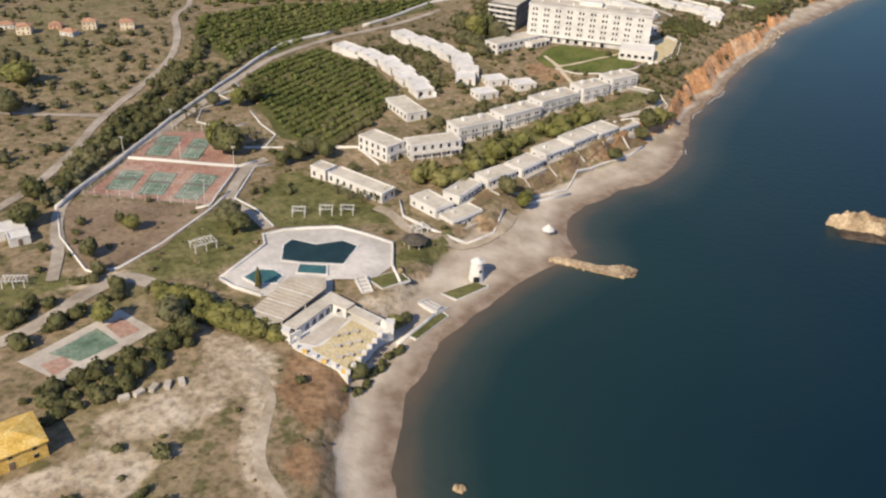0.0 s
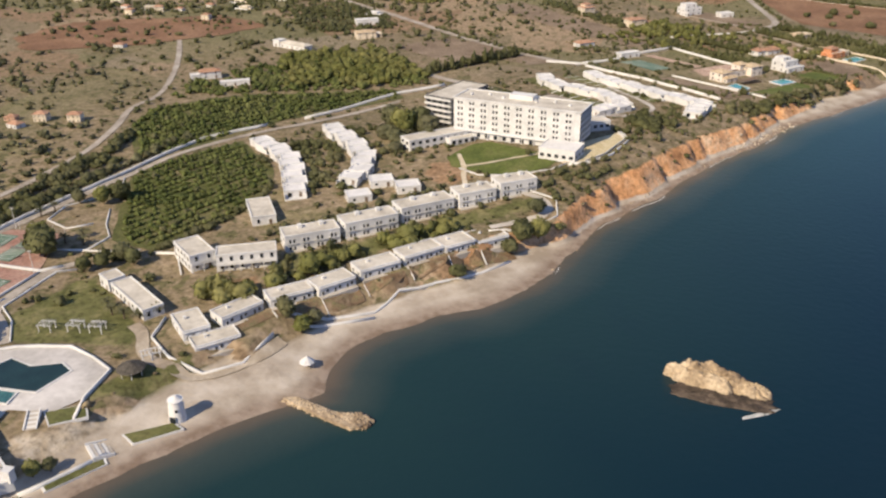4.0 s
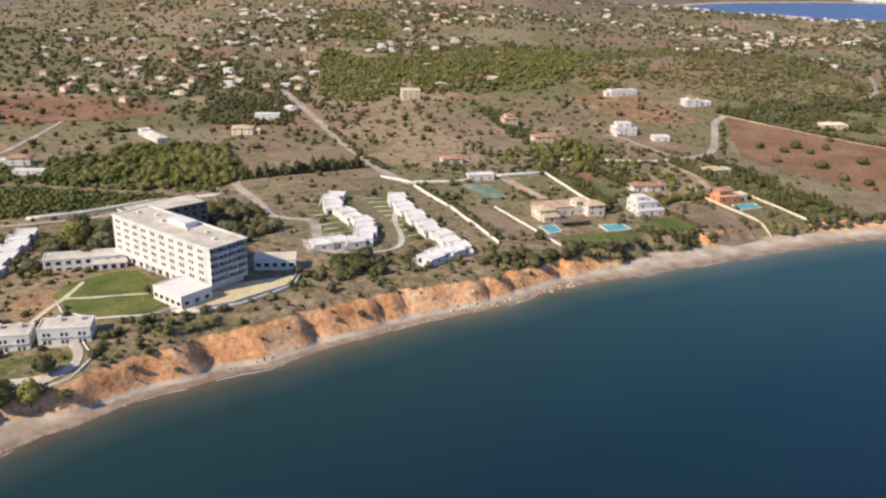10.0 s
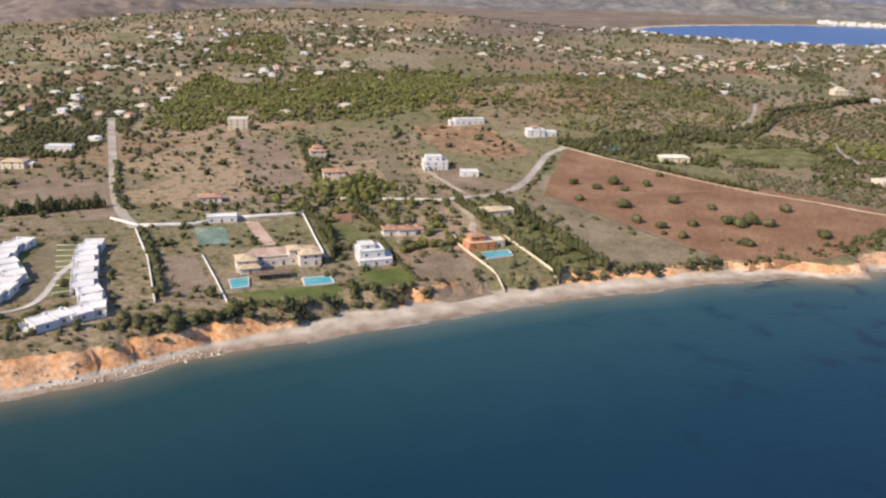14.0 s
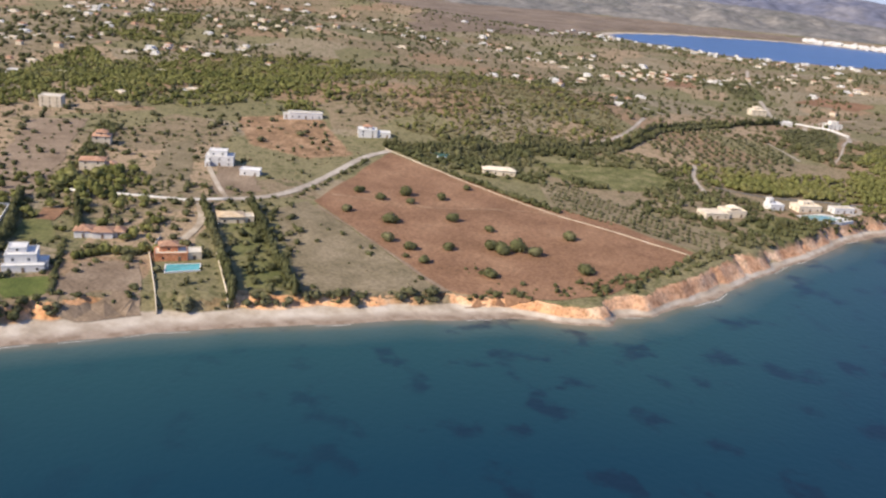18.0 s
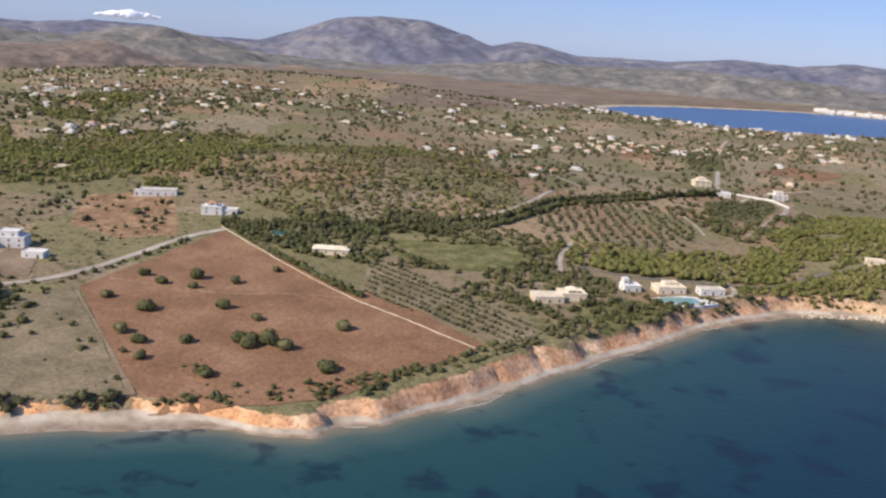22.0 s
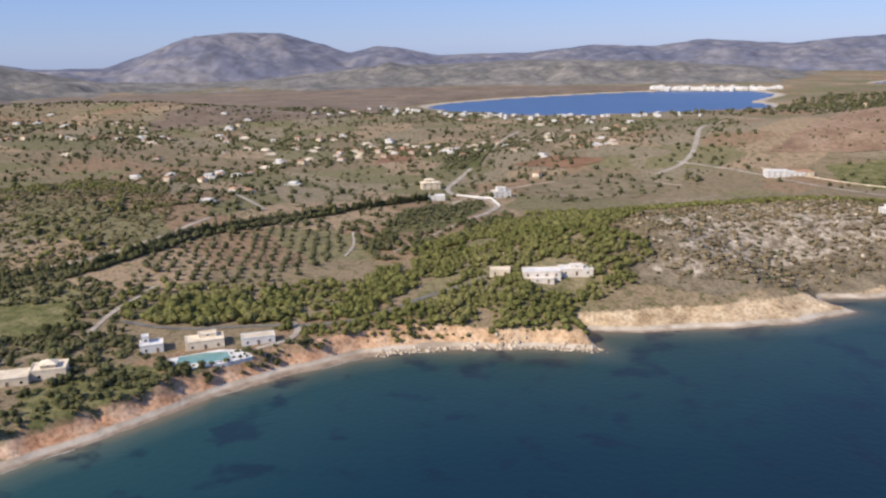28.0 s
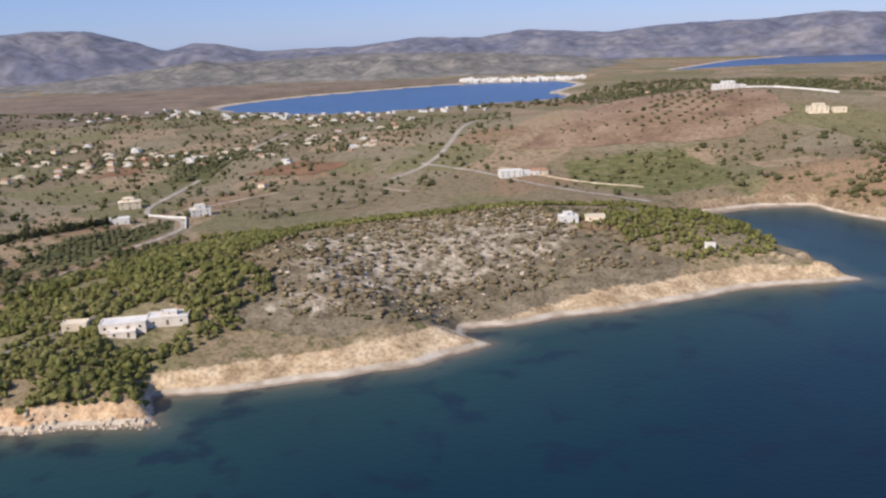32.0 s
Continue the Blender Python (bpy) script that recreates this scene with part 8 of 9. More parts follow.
scatter("inland_wood", "dark green wood beside the village", "trees", M_LEAF, [(-140, 704), (-73, 736), (-116, 816), (-141, 867), (-213, 808)], 900, 1.2, 2.6, FAR_T, 252, 0.2, 30, 1.0)
scatter("field_belt", "dense dark trees between the red field and the hill", "trees", M_LEAF, [(219, 946), (245, 1010), (285, 1062), (350, 1082), (330, 1040), (300, 1010), (290, 972), (330, 948), (300, 935)], 900, 1.2, 2.8, MID_T, 253, 0.1, 25, 0.8)
scatter("plot_pines", "round bright pines behind the villas", "pines", M_PINE, [(106, 760), (132, 782), (171, 741), (146, 713)], 90, 1.8, 3.4, PINE_T, 254, 0.1, 25, 0.5, 0.3)
scatter("plot_trees", "file of trees beside the dry plot", "trees", M_LEAF, [(26, 859), (36, 865), (113, 780), (109, 761)], 190, 1.2, 2.6, MID_T, 255, 0.1, 25, 0.5)
scatter("headland_pines", "bright green pine wood on the headland", "pine wood", M_PINE, [(522, 1060), (548, 1080), (590, 1078), (612, 1092), (640, 1105), (634, 1128), (668, 1180), (655, 1210), (628, 1220), (640, 1280), (600, 1330), (570, 1370), (540, 1360), (520, 1250), (510, 1150)], 4037, 1.1, 2.4, MID_T, 211, 0.05, 40, 0.6, 0.25)
scatter("shore_pine_belt", "bright pine belt along the shore road", "pine wood", M_PINE, [(400, 1042), (430, 1034), (505, 1050), (560, 1070), (600, 1092), (585, 1110), (545, 1098), (520, 1130), (490, 1125), (470, 1108), (400, 1088)], 520, 1.3, 2.7, MID_T, 266, 0.1, 30, 0.5, 0.25)
scatter("headland_crest_pines", "pine belt along the headland's crest", "pine wood", M_PINE, [(570, 1370), (600, 1320), (690, 1350), (740, 1390), (800, 1440), (850, 1450), (830, 1470), (760, 1450), (660, 1410)], 1500, 1, 2.2, MID_T, 212, 0.3, 40, 0.6, 0.2)
scatter("headland_point_pines", "pines and bushes on the headland's point", "pines", M_PINE, [(800, 1325), (860, 1312), (905, 1335), (915, 1390), (890, 1440), (850, 1450), (810, 1400), (780, 1350)], 845, 0.94, 2.2, PINE_T, 213, 0.4, 30, 0.4, 0.1)
scatter("headland_scrub", "low dark scrub over stony headland ground", "scrub", M_LEAF, [(640, 1160), (680, 1165), (735, 1200), (760, 1240), (800, 1280), (850, 1310), (810, 1400), (740, 1390), (650, 1330), (630, 1230)], 750, 0.7, 2.0, LOW_T, 214, 0.7, 25)
scatter("headland_dry_scrub", "grey-brown scrub over stony headland ground", "scrub", M_DRYB, [(640, 1160), (680, 1165), (735, 1200), (760, 1240), (800, 1280), (850, 1310), (810, 1400), (740, 1390), (650, 1330), (630, 1230)], 2300, 0.8, 2.4, LOW_T, 215, 0.4, 25)
scatter("shore_villa_pines", "pine grove behind the shore villa", "pine wood", M_PINE, [(428, 1030), (434, 1072), (475, 1097), (505, 1080), (506, 1052), (470, 1036)], 272, 1.4, 2.9, PINE_T, 216, 0.1, 40, 0.6, 0.3)
scatter("meadow_trees", "trees round the green meadow", "trees", M_LEAF, [(225, 955), (335, 948), (440, 985), (470, 1000), (440, 1020), (410, 1078), (340, 1075), (270, 1030)], 1463, 0.85, 2.3, MID_T, 217, 0.75, 25, 0.6)
scatter("villa_trees", "garden trees among the villas", "trees", M_LEAF, [(90, 630), (170, 560), (250, 620), (330, 690), (240, 800), (140, 790), (60, 740)], 1150, 0.76, 2.3, MID_T, 218, 0.8, 22, 0.8)
scatter("villa_pines", "bright pines among the villas", "pines", M_PINE, [(90, 720), (150, 690), (215, 680), (232, 700), (205, 740), (140, 790)], 150, 1.3, 2.7, PINE_T, 219, 0.4, 25, 0.8, 0.3)
scatter("cliff_scrub", "evergreen scrub along the cliff edge", "scrub", M_LEAF, [(92, 366), (108, 398), (132, 470), (190, 540), (216, 566), (205, 574), (150, 545), (118, 500), (110, 440), (86, 392)], 247, 0.8, 2.2, MID_T, 220, 0.5, 18, 0.3)
scatter("shore_scrub", "bushes along the top of the beach", "scrub", M_OLIVE, [(205, 574), (218, 572), (290, 650), (370, 736), (362, 742), (280, 660)], 460, 0.9, 2.7, MID_T, 221, 0.3, 14, 0.0)
scatter("red_cliff_scrub", "low bushes along the red cliff", "scrub", M_LEAF, [(372, 742), (415, 768), (440, 800), (456, 850), (470, 890), (500, 960), (515, 1000), (540, 1045), (530, 1050), (490, 985), (458, 900), (440, 830), (400, 775)], 640, 0.6, 1.9, MID_T, 222, 0.5, 14, 0.0)
scatter("north_groves", "dark groves on the plain", "trees", M_LEAF, [(410, 1280), (430, 1250), (500, 1170), (530, 1180), (540, 1300), (520, 1370), (500, 1290), (470, 1245), (440, 1330)], 330, 1.4, 3.2, MID_T, 223, 0.3, 30, 0.8)
scatter("cove_scrub", "dark bushes and trees round the cove", "scrub", M_LEAF, [(700, 1600), (760, 1560), (860, 1480), (900, 1540), (980, 1560), (1100, 1480), (1200, 1560), (1100, 1800), (900, 1720), (760, 1700)], 648, 1, 3.2, FAR_T, 224, 1.1, 40, 0.8)
scatter("cove_head_trees", "dense dark trees on the far point of the cove", "trees", M_LEAF, [(960, 1520), (1005, 1482), (1100, 1460), (1180, 1480), (1180, 1600), (1020, 1580)], 360, 1.5, 3.4, MID_T, 225, 0.2, 30)
scatter("hill_bushes", "small bushes over the red hill", "scrub", M_LEAF, [(690, 1740), (800, 2100), (960, 2050), (985, 1840), (909, 1740)], 300, 0.9, 2.0, FAR_T, 226, 0.5, 50)
scatter("far_woods", "dark woods and groves below the hills", "trees", M_OLIVE, [(-700, 1950), (-300, 2100), (0, 2250), (500, 2300), (900, 2200), (1400, 2300), (1400, 2900), (760, 2900), (650, 2500), (300, 2270), (-50, 2350), (-400, 2200)], 1700, 2.4, 5.6, FAR_T, 227, 0.9, 150, 0)
scatter("point_woods", "dark woods on the low point beyond the bay", "trees", M_LEAF, [(660, 2480), (900, 2400), (1300, 2500), (1200, 2900), (760, 2900), (650, 2700)], 900, 2.4, 5.0, FAR_T, 258, 0.3, 90, 0)
bx, by = along([(-20, 166), (-16, 174), (-13, 183), (-9, 189)], 1.1, 91, 0.9)
stuff("terrace_bushes", "low bushes round the restaurant terrace", "bushes", M_LEAF, NEAR_T, bx, by, 0.6 + 0.9 * np.random.default_rng(12).random(len(bx)), seed=9)
scatter("cliff_top_bushes", "large dark bushes on the cliff top", "bushes", M_LEAF, [(112, 489), (127, 503), (145, 490), (130, 475)], 34, 1.6, 3.2, NEAR_T, 262, 0.0, 20, 0.0)
scatter("cliff_edge_bushes", "large dark bushes along the cliff edge", "bushes", M_LEAF, [(172, 531), (182, 550), (207, 566), (206, 558), (184, 528)], 40, 1.4, 3.0, NEAR_T, 263, 0.0, 20, 0.0)
scatter("road_belt", "thick belt of trees between the dirt road and the wall", "trees", M_LEAF, [(-138, 260), (-128, 262), (-118, 335), (-106, 385), (-110, 400), (-136, 400), (-138, 330)], 330, 1.4, 3.0, MID_T, 264, 0.2, 25, 0.4)
scatter("resort_scrub", "garden bushes in the resort", "bushes", M_LEAF, [(-70, 250), (-50, 300), (-20, 300), (20, 300), (90, 370), (110, 430), (60, 460), (-30, 470), (-60, 400), (-10, 330), (-30, 300), (-70, 310)], 800, 0.7, 2.0, MID_T, 228, 0.75, 20, 0.5)
scatter("resort_trees", "bright pines before the guest blocks", "pines", M_PINE, [(-16, 284), (2, 292), (20, 312), (28, 326), (34, 320), (18, 300), (4, 282), (-6, 276)], 48, 1.8, 3.4, PINE_T, 229, 0.0, 20, 0.3, 0.3)
scatter("row_trees", "pines before the row houses", "pines", M_PINE, [(36, 332), (58, 352), (66, 350), (44, 326)], 24, 1.6, 3.2, PINE_T, 248, 0.0, 20, 0.3, 0.3)
scatter("bungalow_trees", "olive trees between the bungalow rows", "trees", M_LEAF, [(-52, 445), (-28, 410), (-8, 370), (12, 380), (4, 430), (-18, 465), (-36, 470)], 240, 1.0, 2.3, MID_T, 230, 0.2, 20, 0.5)
scatter("hotel_trees", "brown and green trees beside the hotel", "trees", M_OLIVE, [(5, 440), (18, 420), (30, 440), (18, 468), (0, 470)], 26, 3.0, 5.5, NEAR_T, 231, 0.0, 20, 0.5)
scatter("track_trees", "dark trees beside the sports ground", "trees", M_LEAF, [(-96, 156), (-74, 176), (-66, 192), (-62, 184), (-72, 160), (-88, 146)], 60, 1.4, 2.8, NEAR_T, 232, 0.0, 12, 0.2)
scatter("drive_trees", "bushes along the resort drive", "bushes", M_LEAF, [(-125, 175), (-112, 196), (-100, 212), (-88, 200), (-108, 172)], 40, 1.4, 2.8, NEAR_T, 233, 0.0, 12, 0.2)

rx, ry = strewn([(650, 1200), (690, 1190), (740, 1215), (790, 1290), (800, 1350), (740, 1385), (660, 1340), (640, 1270)], 650, 261, 1.2, 26)
stuff("stone_outcrops", "pale limestone outcrops among the scrub", "stones", M_STONE, [(ICO_V * np.array((1, 0.8, 0.45)), ICO_F)], rx, ry, 0.5 + 1.5 * np.random.default_rng(9).random(len(rx)) ** 2, stretch=0.35, seed=5)
bx, by = along([(655, 1098), (630, 1091), (604, 1084), (580, 1070), (560, 1056)], 0.35, 77, 1.8)
stuff("shore_boulders", "pale boulders tumbled along the shore", "boulders", M_STONE, [(ICO_V * np.array((1, 0.8, 0.8)), ICO_F)], bx, by, 0.4 + 1.2 * np.random.default_rng(10).random(len(bx)) ** 2, stretch=0.3, seed=6)
bx, by = along([(172, 494), (186, 512), (198, 534), (208, 548)], 0.35, 79, 2.0)
stuff("cliff_boulders", "pale boulders fallen at the foot of the cliff", "boulders", M_STONE, [(ICO_V * np.array((1, 0.8, 0.8)), ICO_F)], bx + 0.5, by - 0.5, 0.3 + 0.7 * np.random.default_rng(11).random(len(bx)) ** 2, stretch=0.3, seed=8)
bx, by = along([(101, 341), (109, 362), (117, 388), (134, 424), (150, 455), (182, 504), (202, 540)], 0.6, 78, 1.5)
stuff("beach_stones", "grey stones along the waterline", "stones", M_ROCK, [(ICO_V * np.array((1, 0.8, 0.6)), ICO_F)], bx, by, 0.2 + 0.5 * np.random.default_rng(10).random(len(bx)) ** 2, stretch=0.3, seed=6)

scatter("headland_shore_scrub", "bright scrub down to the headland cliff", "scrub", M_PINE, [(505, 1048), (530, 1042), (556, 1064), (590, 1080), (625, 1096), (652, 1104), (640, 1130), (600, 1120), (560, 1100), (520, 1070)], 700, 0.7, 2.0, MID_T, 241, 0.3, 20, 0.2)
scatter("villa_garden_trees", "garden trees round the sand-coloured villa", "trees", M_LEAF, [(398, 925), (462, 915), (505, 975), (500, 992), (470, 1000), (430, 1012), (395, 990)], 420, 0.9, 2.5, MID_T, 242, 0.6, 22, 0.3)
for nm, lb, P, turn, row, gap, lo, hi, tm, mat in (
        ("citrus_orchard", "citrus orchard in dense green rows", [(-98, 385), (-69, 432), (-42, 404), (-30, 380), (-30, 352), (-48, 314), (-66, 320)], 60, 4.9, 2.6, 1.15, 1.6, MID_T, M_CITRUS),
        ("citrus_orchard_far", "citrus orchard beyond the wall", [(-109, 408), (-89, 424), (-68, 470), (-55, 488), (-14, 528), (-21, 545), (-106, 518), (-144, 480), (-139, 450)], 60, 5.6, 2.8, 1.3, 1.9, MID_T, M_CITRUS),
        ("olive_rows", "young olive trees in long rows", [(364, 895), (333, 943), (338, 956), (458, 908), (456, 876)], -20, 6.0, 3.6, 0.9, 1.5, MID_T, M_OLIVE),
        ("olive_oval", "olive trees spaced over the oval plot", [(322, 1166), (345, 1218), (392, 1276), (442, 1252), (470, 1180), (468, 1122), (425, 1082), (384, 1084)], 30, 9.5, 8.5, 1.5, 2.4, MID_T, M_OLIVE),
        ("olive_plot_north", "olive trees in rows on the plain", [(433, 1342), (472, 1416), (490, 1383), (490, 1282), (462, 1254)], 70, 7.5, 5.0, 1.5, 2.2, FAR_T, M_OLIVE),
        ("olive_plot_far", "far olive plot in rows", [(305, 1754), (334, 1833), (390, 1624), (360, 1592)], 70, 11, 8, 2.2, 3.2, FAR_T, M_OLIVE),
        ("hillside_olives", "olives dotted in rows on the red hill", [(800, 1790), (840, 1960), (930, 1960), (900, 1800)], 60, 18, 16, 2.0, 3.0, FAR_T, M_LEAF),
        ("pasture_trees", "round trees dotted over the pasture", [(-552, 1205), (-484, 1313), (-380, 1290), (-289, 1195), (-311, 1116), (-372, 1059), (-480, 1110)], 20, 26, 22, 3.0, 4.5, FAR_T, M_LEAF)):
    x, y = rows_in(P, turn, row, gap, len(nm), gap * 0.12 if "pasture" not in nm else 8)
    ok = clear_of(x, y)
    x, y = x[ok], y[ok]
    stuff(nm, lb, "orchard", mat, tm, x, y, lo + (hi - lo) * np.random.default_rng(3).random(len(x)), seed=11)

for nm, lb, P, gap, s, tm, mat in (
        ("hedge", "clipped broad green hedge by the restaurant", [(-80, 203), (-72, 202), (-62, 193), (-50, 189), (-41, 183)], 1.2, 2.6, NEAR_T, M_PINE),
        ("hedge", "broad green hedge beside the dirt lot", [(-77, 197), (-66, 192), (-56, 187), (-46, 184)], 1.3, 2.4, NEAR_T, M_PINE),
        ("hedge", "tall dark hedge between villa gardens", [(207, 765), (240, 735), (275, 703), (308, 673)], 1.6, 2.1, TALL_T, M_LEAF),
        ("hedge", "tall dark hedge beside the grey field", [(226, 782), (260, 750), (290, 722), (322, 695)], 1.6, 2.0, TALL_T, M_LEAF),
        ("hedge", "dark shrubs behind the row houses", [(-4, 326), (16, 343), (34, 360), (54, 380), (70, 392)], 1.7, 1.5, MID_T, M_LEAF),
        ("hedge", "second file of shrubs behind the row houses", [(-8, 332), (12, 350), (30, 367), (50, 388)], 2.2, 1.6, MID_T, M_OLIVE),
        ("hedge", "shrubs along the orchard", [(-46, 309), (-30, 345), (-26, 372)], 1.9, 1.6, MID_T, M_LEAF),
        ("hedge", "dark hedge beside the plot wall", [(90, 628), (130, 595), (168, 560)], 1.8, 1.9, MID_T, M_LEAF),
        ("hedge", "dark hedge between the villas", [(150, 696), (175, 668), (205, 640)], 1.8, 1.7, MID_T, M_LEAF),
        ("hedge", "dark hedge below the white villa", [(222, 618), (238, 600), (246, 612)], 1.8, 1.9, MID_T, M_LEAF),
        ("hedge", "tall dark hedge beside the brick drive", [(130, 714), (154, 691), (178, 671), (200, 640)], 1.5, 1.9, TALL_T, M_LEAF),
        ("hedge", "tall dark hedge beside the clay court", [(161, 723), (180, 707), (201, 689)], 1.5, 1.9, TALL_T, M_LEAF),
        ("hedge", "dark hedge along the white villa's plot", [(202, 680), (229, 653), (249, 634)], 1.7, 1.3, MID_T, M_LEAF),
        ("hedge", "round pines beside the bare plot", [(222, 668), (228, 682), (237, 690), (243, 700)], 2.6, 2.4, NEAR_T, M_PINE),
        ("hedge", "large round bushes above the beach", [(238, 598), (244, 606), (248, 618), (257, 625)], 2.2, 2.6, NEAR_T, M_LEAF),
        ("hedge", "row of bushes below the villa lawn", [(200, 572), (214, 578), (228, 587), (238, 596)], 2.0, 1.7, MID_T, M_LEAF),
        ("tree_belt", "long dark belt of trees below the hill", [(209, 950), (257, 973), (290, 1022), (344, 1092), (347, 1184), (392, 1307), (434, 1404)], 1.9, 2.3, TALL_T, M_LEAF),
        ("tree_belt", "second file of the dark tree belt", [(216, 948), (262, 970), (297, 1020), (349, 1090), (352, 1184), (396, 1305)], 1.9, 2.4, MID_T, M_LEAF),
        ("tree_belt", "trees beside the dry-stone wall", [(216, 950), (290, 920), (366, 891)], 2.2, 2.2, MID_T, M_LEAF),
        ("tree_belt", "cypress file beside the brown plot", [(38, 652), (12, 614), (-14, 582)], 2.6, 2.6, TALL_T, M_LEAF),
        ("tree_belt", "trees beside the road inland", [(-40, 740), (10, 690), (55, 652)], 4.0, 2.2, MID_T, M_LEAF),
        ("tree_belt", "bushes along the resort wall", [(-132, 250), (-130, 284), (-122, 331), (-112, 380), (-98, 437)], 3.2, 2.4, MID_T, M_OLIVE),
        ("tree_belt", "trees between road and orchard", [(-134, 262), (-134, 300), (-132, 350), (-126, 400), (-132, 440)], 3.0, 3.0, MID_T, M_LEAF),
        ("roadside_bushes", "bushes along the field road", [(234, 810), (228, 866), (219, 916)], 5.0, 1.6, MID_T, M_LEAF)):
    x, y = along(P, gap, len(lb), gap * 0.25)
    ok = height(x, y) > 2.4
    x, y = x[ok], y[ok]
    stuff(nm, lb, "hedge" if nm == "hedge" else "trees", mat, tm, x, y, s * (0.75 + 0.4 * np.random.default_rng(len(lb)).random(len(x))), seed=len(lb))

# gardens round the village houses
vr = np.random.default_rng(81)
hx, hy = np.array([q[:2] for q in spots[:330] if q[1] > 500]).T
for nm, lb, mat, per, lo, hi in (("village_gardens", "dark garden trees round the village houses", M_LEAF, 9, 1.2, 2.9), ("village_olives", "olive trees between the village houses", M_OLIVE, 7, 1.0, 2.5)):
    a, d = 6.28 * vr.random(len(hx) * per), 8 + 20 * vr.random(len(hx) * per)
    x, y = np.repeat(hx, per) + d * np.cos(a), np.repeat(hy, per) + d * np.sin(a)
    ok = clear_of(x, y)
    x, y = x[ok], y[ok]
    stuff(nm, lb, "trees", mat, FAR_T, x, y, lo + (hi - lo) * vr.random(len(x)), seed=82)
scatter("cliff_face_scrub", "green scrub clinging to the orange cliff", "scrub", M_LEAF, [(104, 364), (130, 424), (160, 480), (196, 540), (215, 562), (206, 570), (150, 520), (112, 440), (92, 372)], 165, 0.5, 1.7, MID_T, 243, 0.5, 16, 0.0)
scatter("wing_trees", "tall olive-green trees behind the hotel wing", "trees", M_OLIVE, [(28, 498), (56, 490), (80, 486), (72, 515), (45, 540), (20, 520)], 60, 1.8, 3.8, NEAR_T, 244, 0.0, 20, 0.0)
scatter("wing_pines", "dark trees behind the hotel wing", "trees", M_LEAF, [(10, 498), (56, 492), (70, 500), (45, 545), (10, 540)], 60, 1.6, 3.2, NEAR_T, 245, 0.2, 20, 0.0)

# single bushes of the red field
BUSH_M = []
for i in range(4):
    V, F = clump(150, 300 + i, 0.8, 0.5, 0.17, True)
    BUSH_M.append(mesh_np("crown", V, F, [M_LEAF]))
br = np.random.default_rng(31)
BUSHES = [(255, 846, 2.4), (272, 842, 2.6), (278, 861, 3.0), (289, 848, 2.2), (298, 869, 2.4), (270, 810, 2.2), (298, 810, 3.2), (323, 835, 2.6), (312, 783, 2.6), (327, 780, 2.3), (342, 793, 2.4), (341, 769, 2.0), (358, 808, 2.8), (366, 806, 3.0), (371, 814, 3.4), (381, 813, 2.6), (362, 812, 2.4),
          (374, 772, 2.6), (387, 847, 2.8), (410, 804, 3.0), (346, 833, 1.9), (330, 905, 2.0), (300, 900, 2.0)]


def lone_plant(name, label, x, y, s, mesh, trunk_h, group):
    t = thing(name, label, name.split("_")[-1], pose(x, y, hz(x, y) - 0.1), group)
    bm = bmesh.new()
    cyl(bm, 0, 0, -0.3, trunk_h + s * 0.5, 0.09 * s, 0.05 * s, 7)
    for k in range(3):
        a = 2.1 * k + x
        v = [bm.verts.new(p) for p in ((0, 0.05 * s, trunk_h), (0, -0.05 * s, trunk_h), (0.5 * s * math.cos(a), 0.5 * s * math.sin(a), trunk_h + 0.6 * s), (0.04 * s, 0, trunk_h + 0.1))]
        for f in ((0, 1, 2), (1, 3, 2), (3, 0, 2), (0, 3, 1)):
            bm.faces.new([v[i] for i in f])
    part("trunk", bm, M_TRUNK, t)
    ob = part("crown", mesh, None, t)
    ob.matrix_basis = pose(0, 0, trunk_h, 0, 0, 360 * br.random()) @ Matrix.Diagonal((s * (0.9 + 0.3 * br.random()), s * (0.9 + 0.3 * br.random()), s * (0.85 + 0.25 * br.random()), 1))
    return t


for k, (x, y, s) in enumerate(BUSHES):
    lone_plant("evergreen_bush", "rounded dark evergreen bush on red earth", x, y, s * 1.22, BUSH_M[k % 4], 0.15, "bushes of the red field")
TREE_M = []
for i in range(4):
    V, F = clump(170, 320 + i, 1.0, 0.55, 0.17, True)
    TREE_M.append(mesh_np("crown", V, F, [(M_LEAF, M_PINE, M_OLIVE, M_LEAF)[i]]))
for k, (x, y, s) in enumerate([(-106, 219, 2.6), (-99, 236, 2.4), (-70, 244, 4.2), (-66, 240, 3.0), (-87, 355, 4.0), (-92, 350, 3.4), (-103, 349, 2.6), (-62, 292, 2.6), (-57, 296, 2.4), (-191, 360, 5.5), (-181, 327, 4.5), (-133, 236, 3.8), (-139, 254, 3.6), (11, 452, 6.5), (3, 462, 5.5), (17, 462, 5.0), (-84, 300, 5.5), (-90, 306, 4.5), (-53, 303, 3.0), (-47, 300, 2.8), (22, 276, 3.2), (28, 274, 2.6), (30, 280, 2.4), (68, 322, 2.6), (86, 352, 4.0), (92, 358, 3.4), (90, 366, 3.0), (83, 345, 2.6), (78, 424, 1.4), (-90, 186, 3.0), (-72, 188, 3.2), (-66, 182, 2.8), (-20, 173, 2.2), (-12, 196, 2.0), (-9, 199, 1.8)]):
    lone_plant("garden_tree", "leafy garden tree in the resort", x, y, s, TREE_M[k % 4], 0.8 + 0.3 * s, "resort trees")


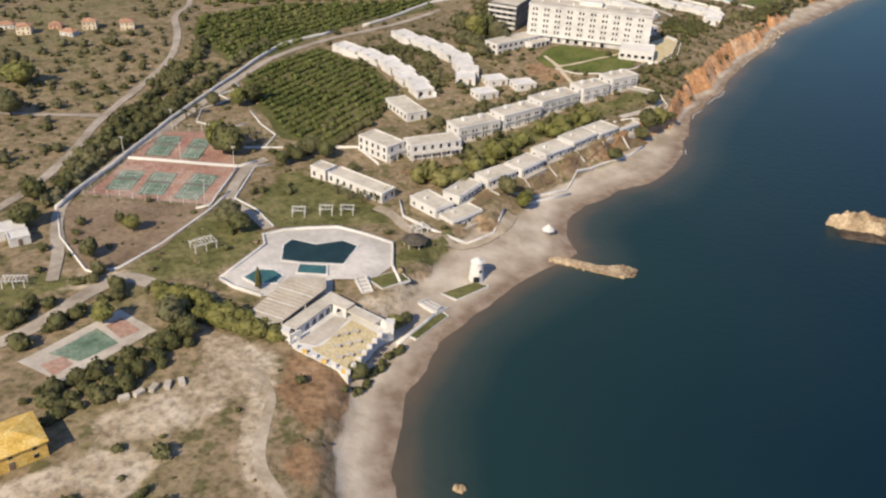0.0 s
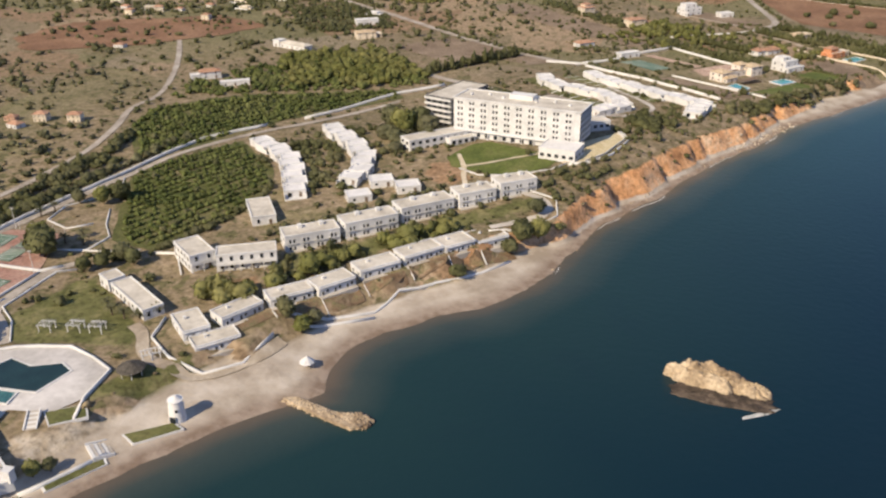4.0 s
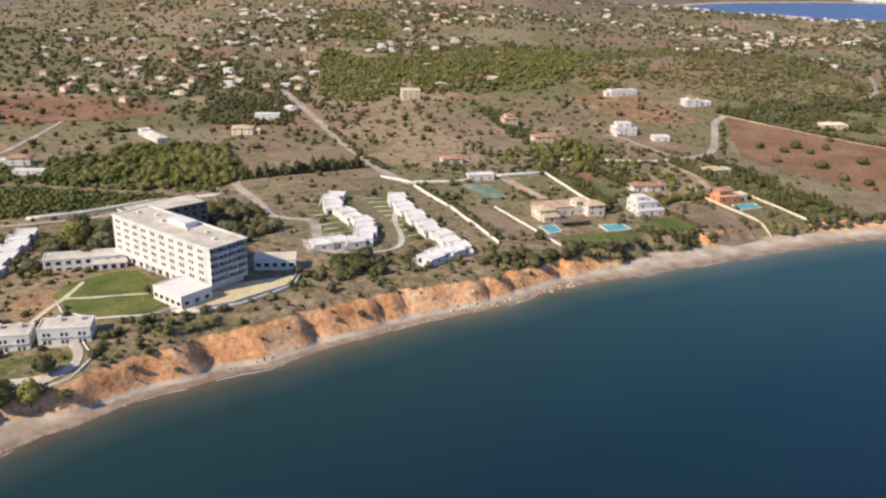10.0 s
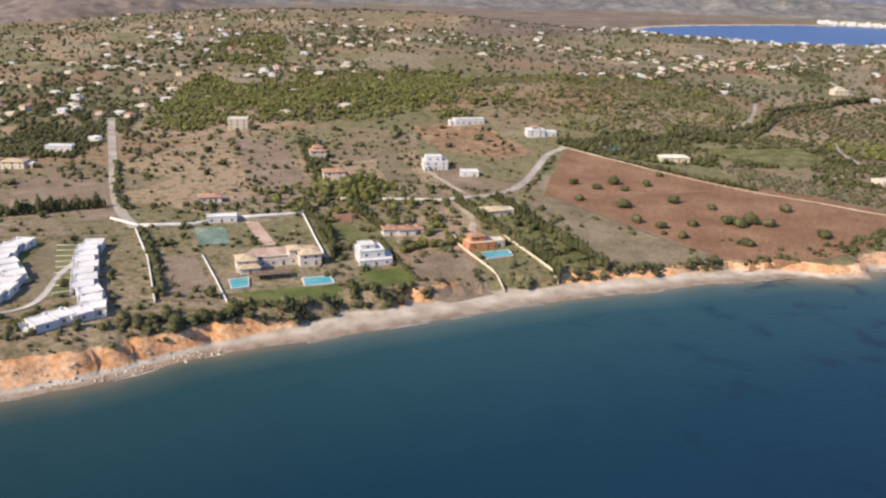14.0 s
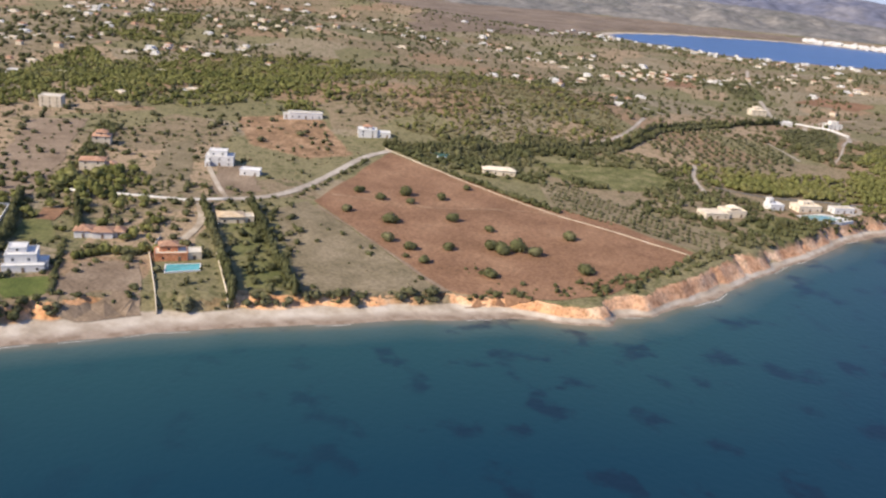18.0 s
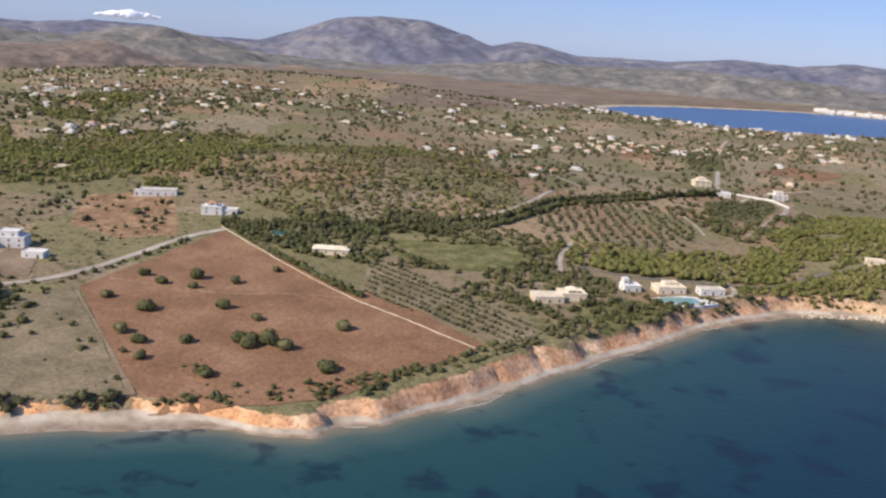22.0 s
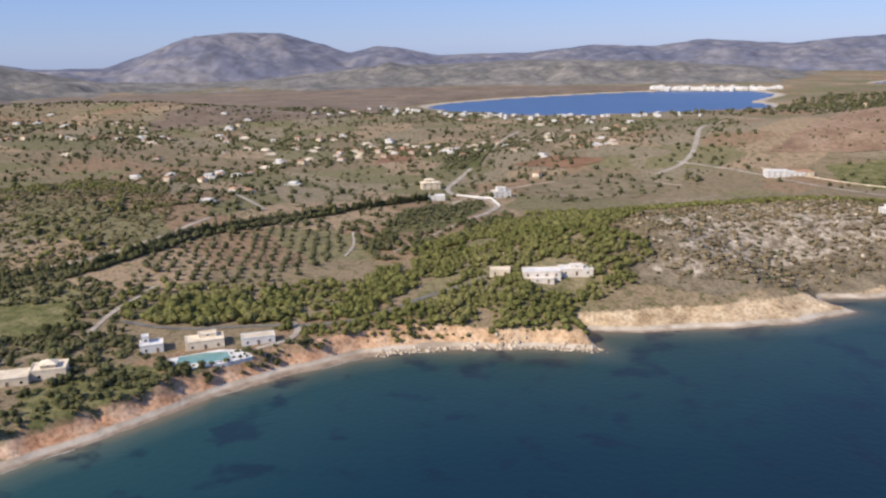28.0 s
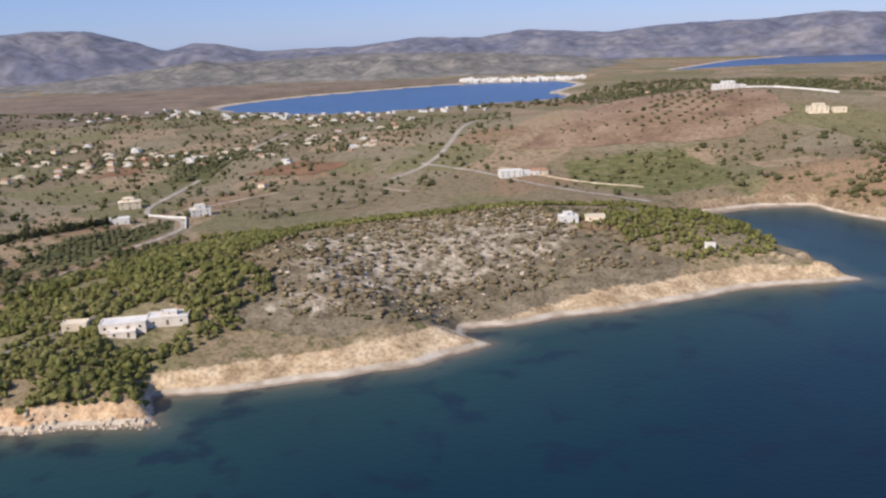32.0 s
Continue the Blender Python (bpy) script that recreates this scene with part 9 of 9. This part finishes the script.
def palm(x, y, h):
    t = thing("palm_tree", "date palm with drooping fronds", "palm", pose(x, y, hz(x, y)), "resort palms")
    bm = bmesh.new()
    cyl(bm, 0, 0, -0.3, h, 0.32, 0.22, 8)
    part("trunk", bm, M_TRUNK, t)
    r2 = np.random.default_rng(int(abs(x * 7 + y)))
    for k in range(18):
        a, up = k * 2.4, 0.3 + 0.9 * r2.random()
        bm = bmesh.new()
        prev = None
        for j in range(5):
            f = j / 4
            d, z = 2.7 * f, h + up * 1.6 * math.sin(f * 2.2) - 1.1 * f * f
            w = 0.34 * (1 - 0.75 * f)
            l = [bm.verts.new((d * math.cos(a) - w * math.sin(a), d * math.sin(a) + w * math.cos(a), z - 0.1)), bm.verts.new((d * math.cos(a), d * math.sin(a), z + 0.05)), bm.verts.new((d * math.cos(a) + w * math.sin(a), d * math.sin(a) - w * math.cos(a), z - 0.1))]
            if prev:
                bm.faces.new((prev[0], prev[1], l[1], l[0]))
                bm.faces.new((prev[1], prev[2], l[2], l[1]))
            prev = l
        part("frond", bm, M_OLIVE, t)


for x, y, h in ((-34, 266, 2.6), (-29, 265, 3.0), (-24, 266, 2.2), (-20, 270, 2.6), (-38, 270, 2.4), (-107, 338, 3.6), (-110, 333, 3.0), (-84, 312, 3.0), (-80, 318, 2.6), (-76, 312, 2.4)):
    palm(x, y, h)

V, F = clump(170, 340, 3.2, 0.2, 0.16, True, cone=0.75)
CYPRESS_M = mesh_np("crown", V, F, [M_LEAF])
lone_plant("cypress_tree", "slender dark cypress beside the small pool", -52.5, 206.5, 1.35, CYPRESS_M, 0.3, "resort cypresses")

# small clouds low over the hills
for az, el, w, tall, count, seed in ((-52.8, 138, 300, 30, 110, 1), (-60.4, 128, 80, 18, 26, 3)):
    VV, FF, off = [], [], 0
    cr = np.random.default_rng(seed)
    for k in range(count):
        u = 2 * cr.random() - 1
        V = ICO2_V * (tall * (0.35 + 0.6 * cr.random()) * (1.1 - 0.7 * abs(u))) * np.array((1.5, 1.3, 0.62))
        V *= 1 + 0.07 * cr.normal(size=(len(V), 1))
        lift = tall * 0.55 * cr.random() * (1 - u * u)
        c = np.array((CENTRE[0] + 4560 * math.sin(radians(az)) + u * w * 0.5 * math.cos(radians(az)), CENTRE[1] + 4560 * math.cos(radians(az)) - u * w * 0.5 * math.sin(radians(az)), el + lift))
        VV.append(V + c)
        FF.append(ICO2_F + off)
        off += len(ICO2_V)
    tagged(new("cloud", mesh_np("cloud", np.vstack(VV), np.vstack(FF), [M_CLOUD], smooth=True)), "small white cloud over the hills", "cloud", kind="stuff")
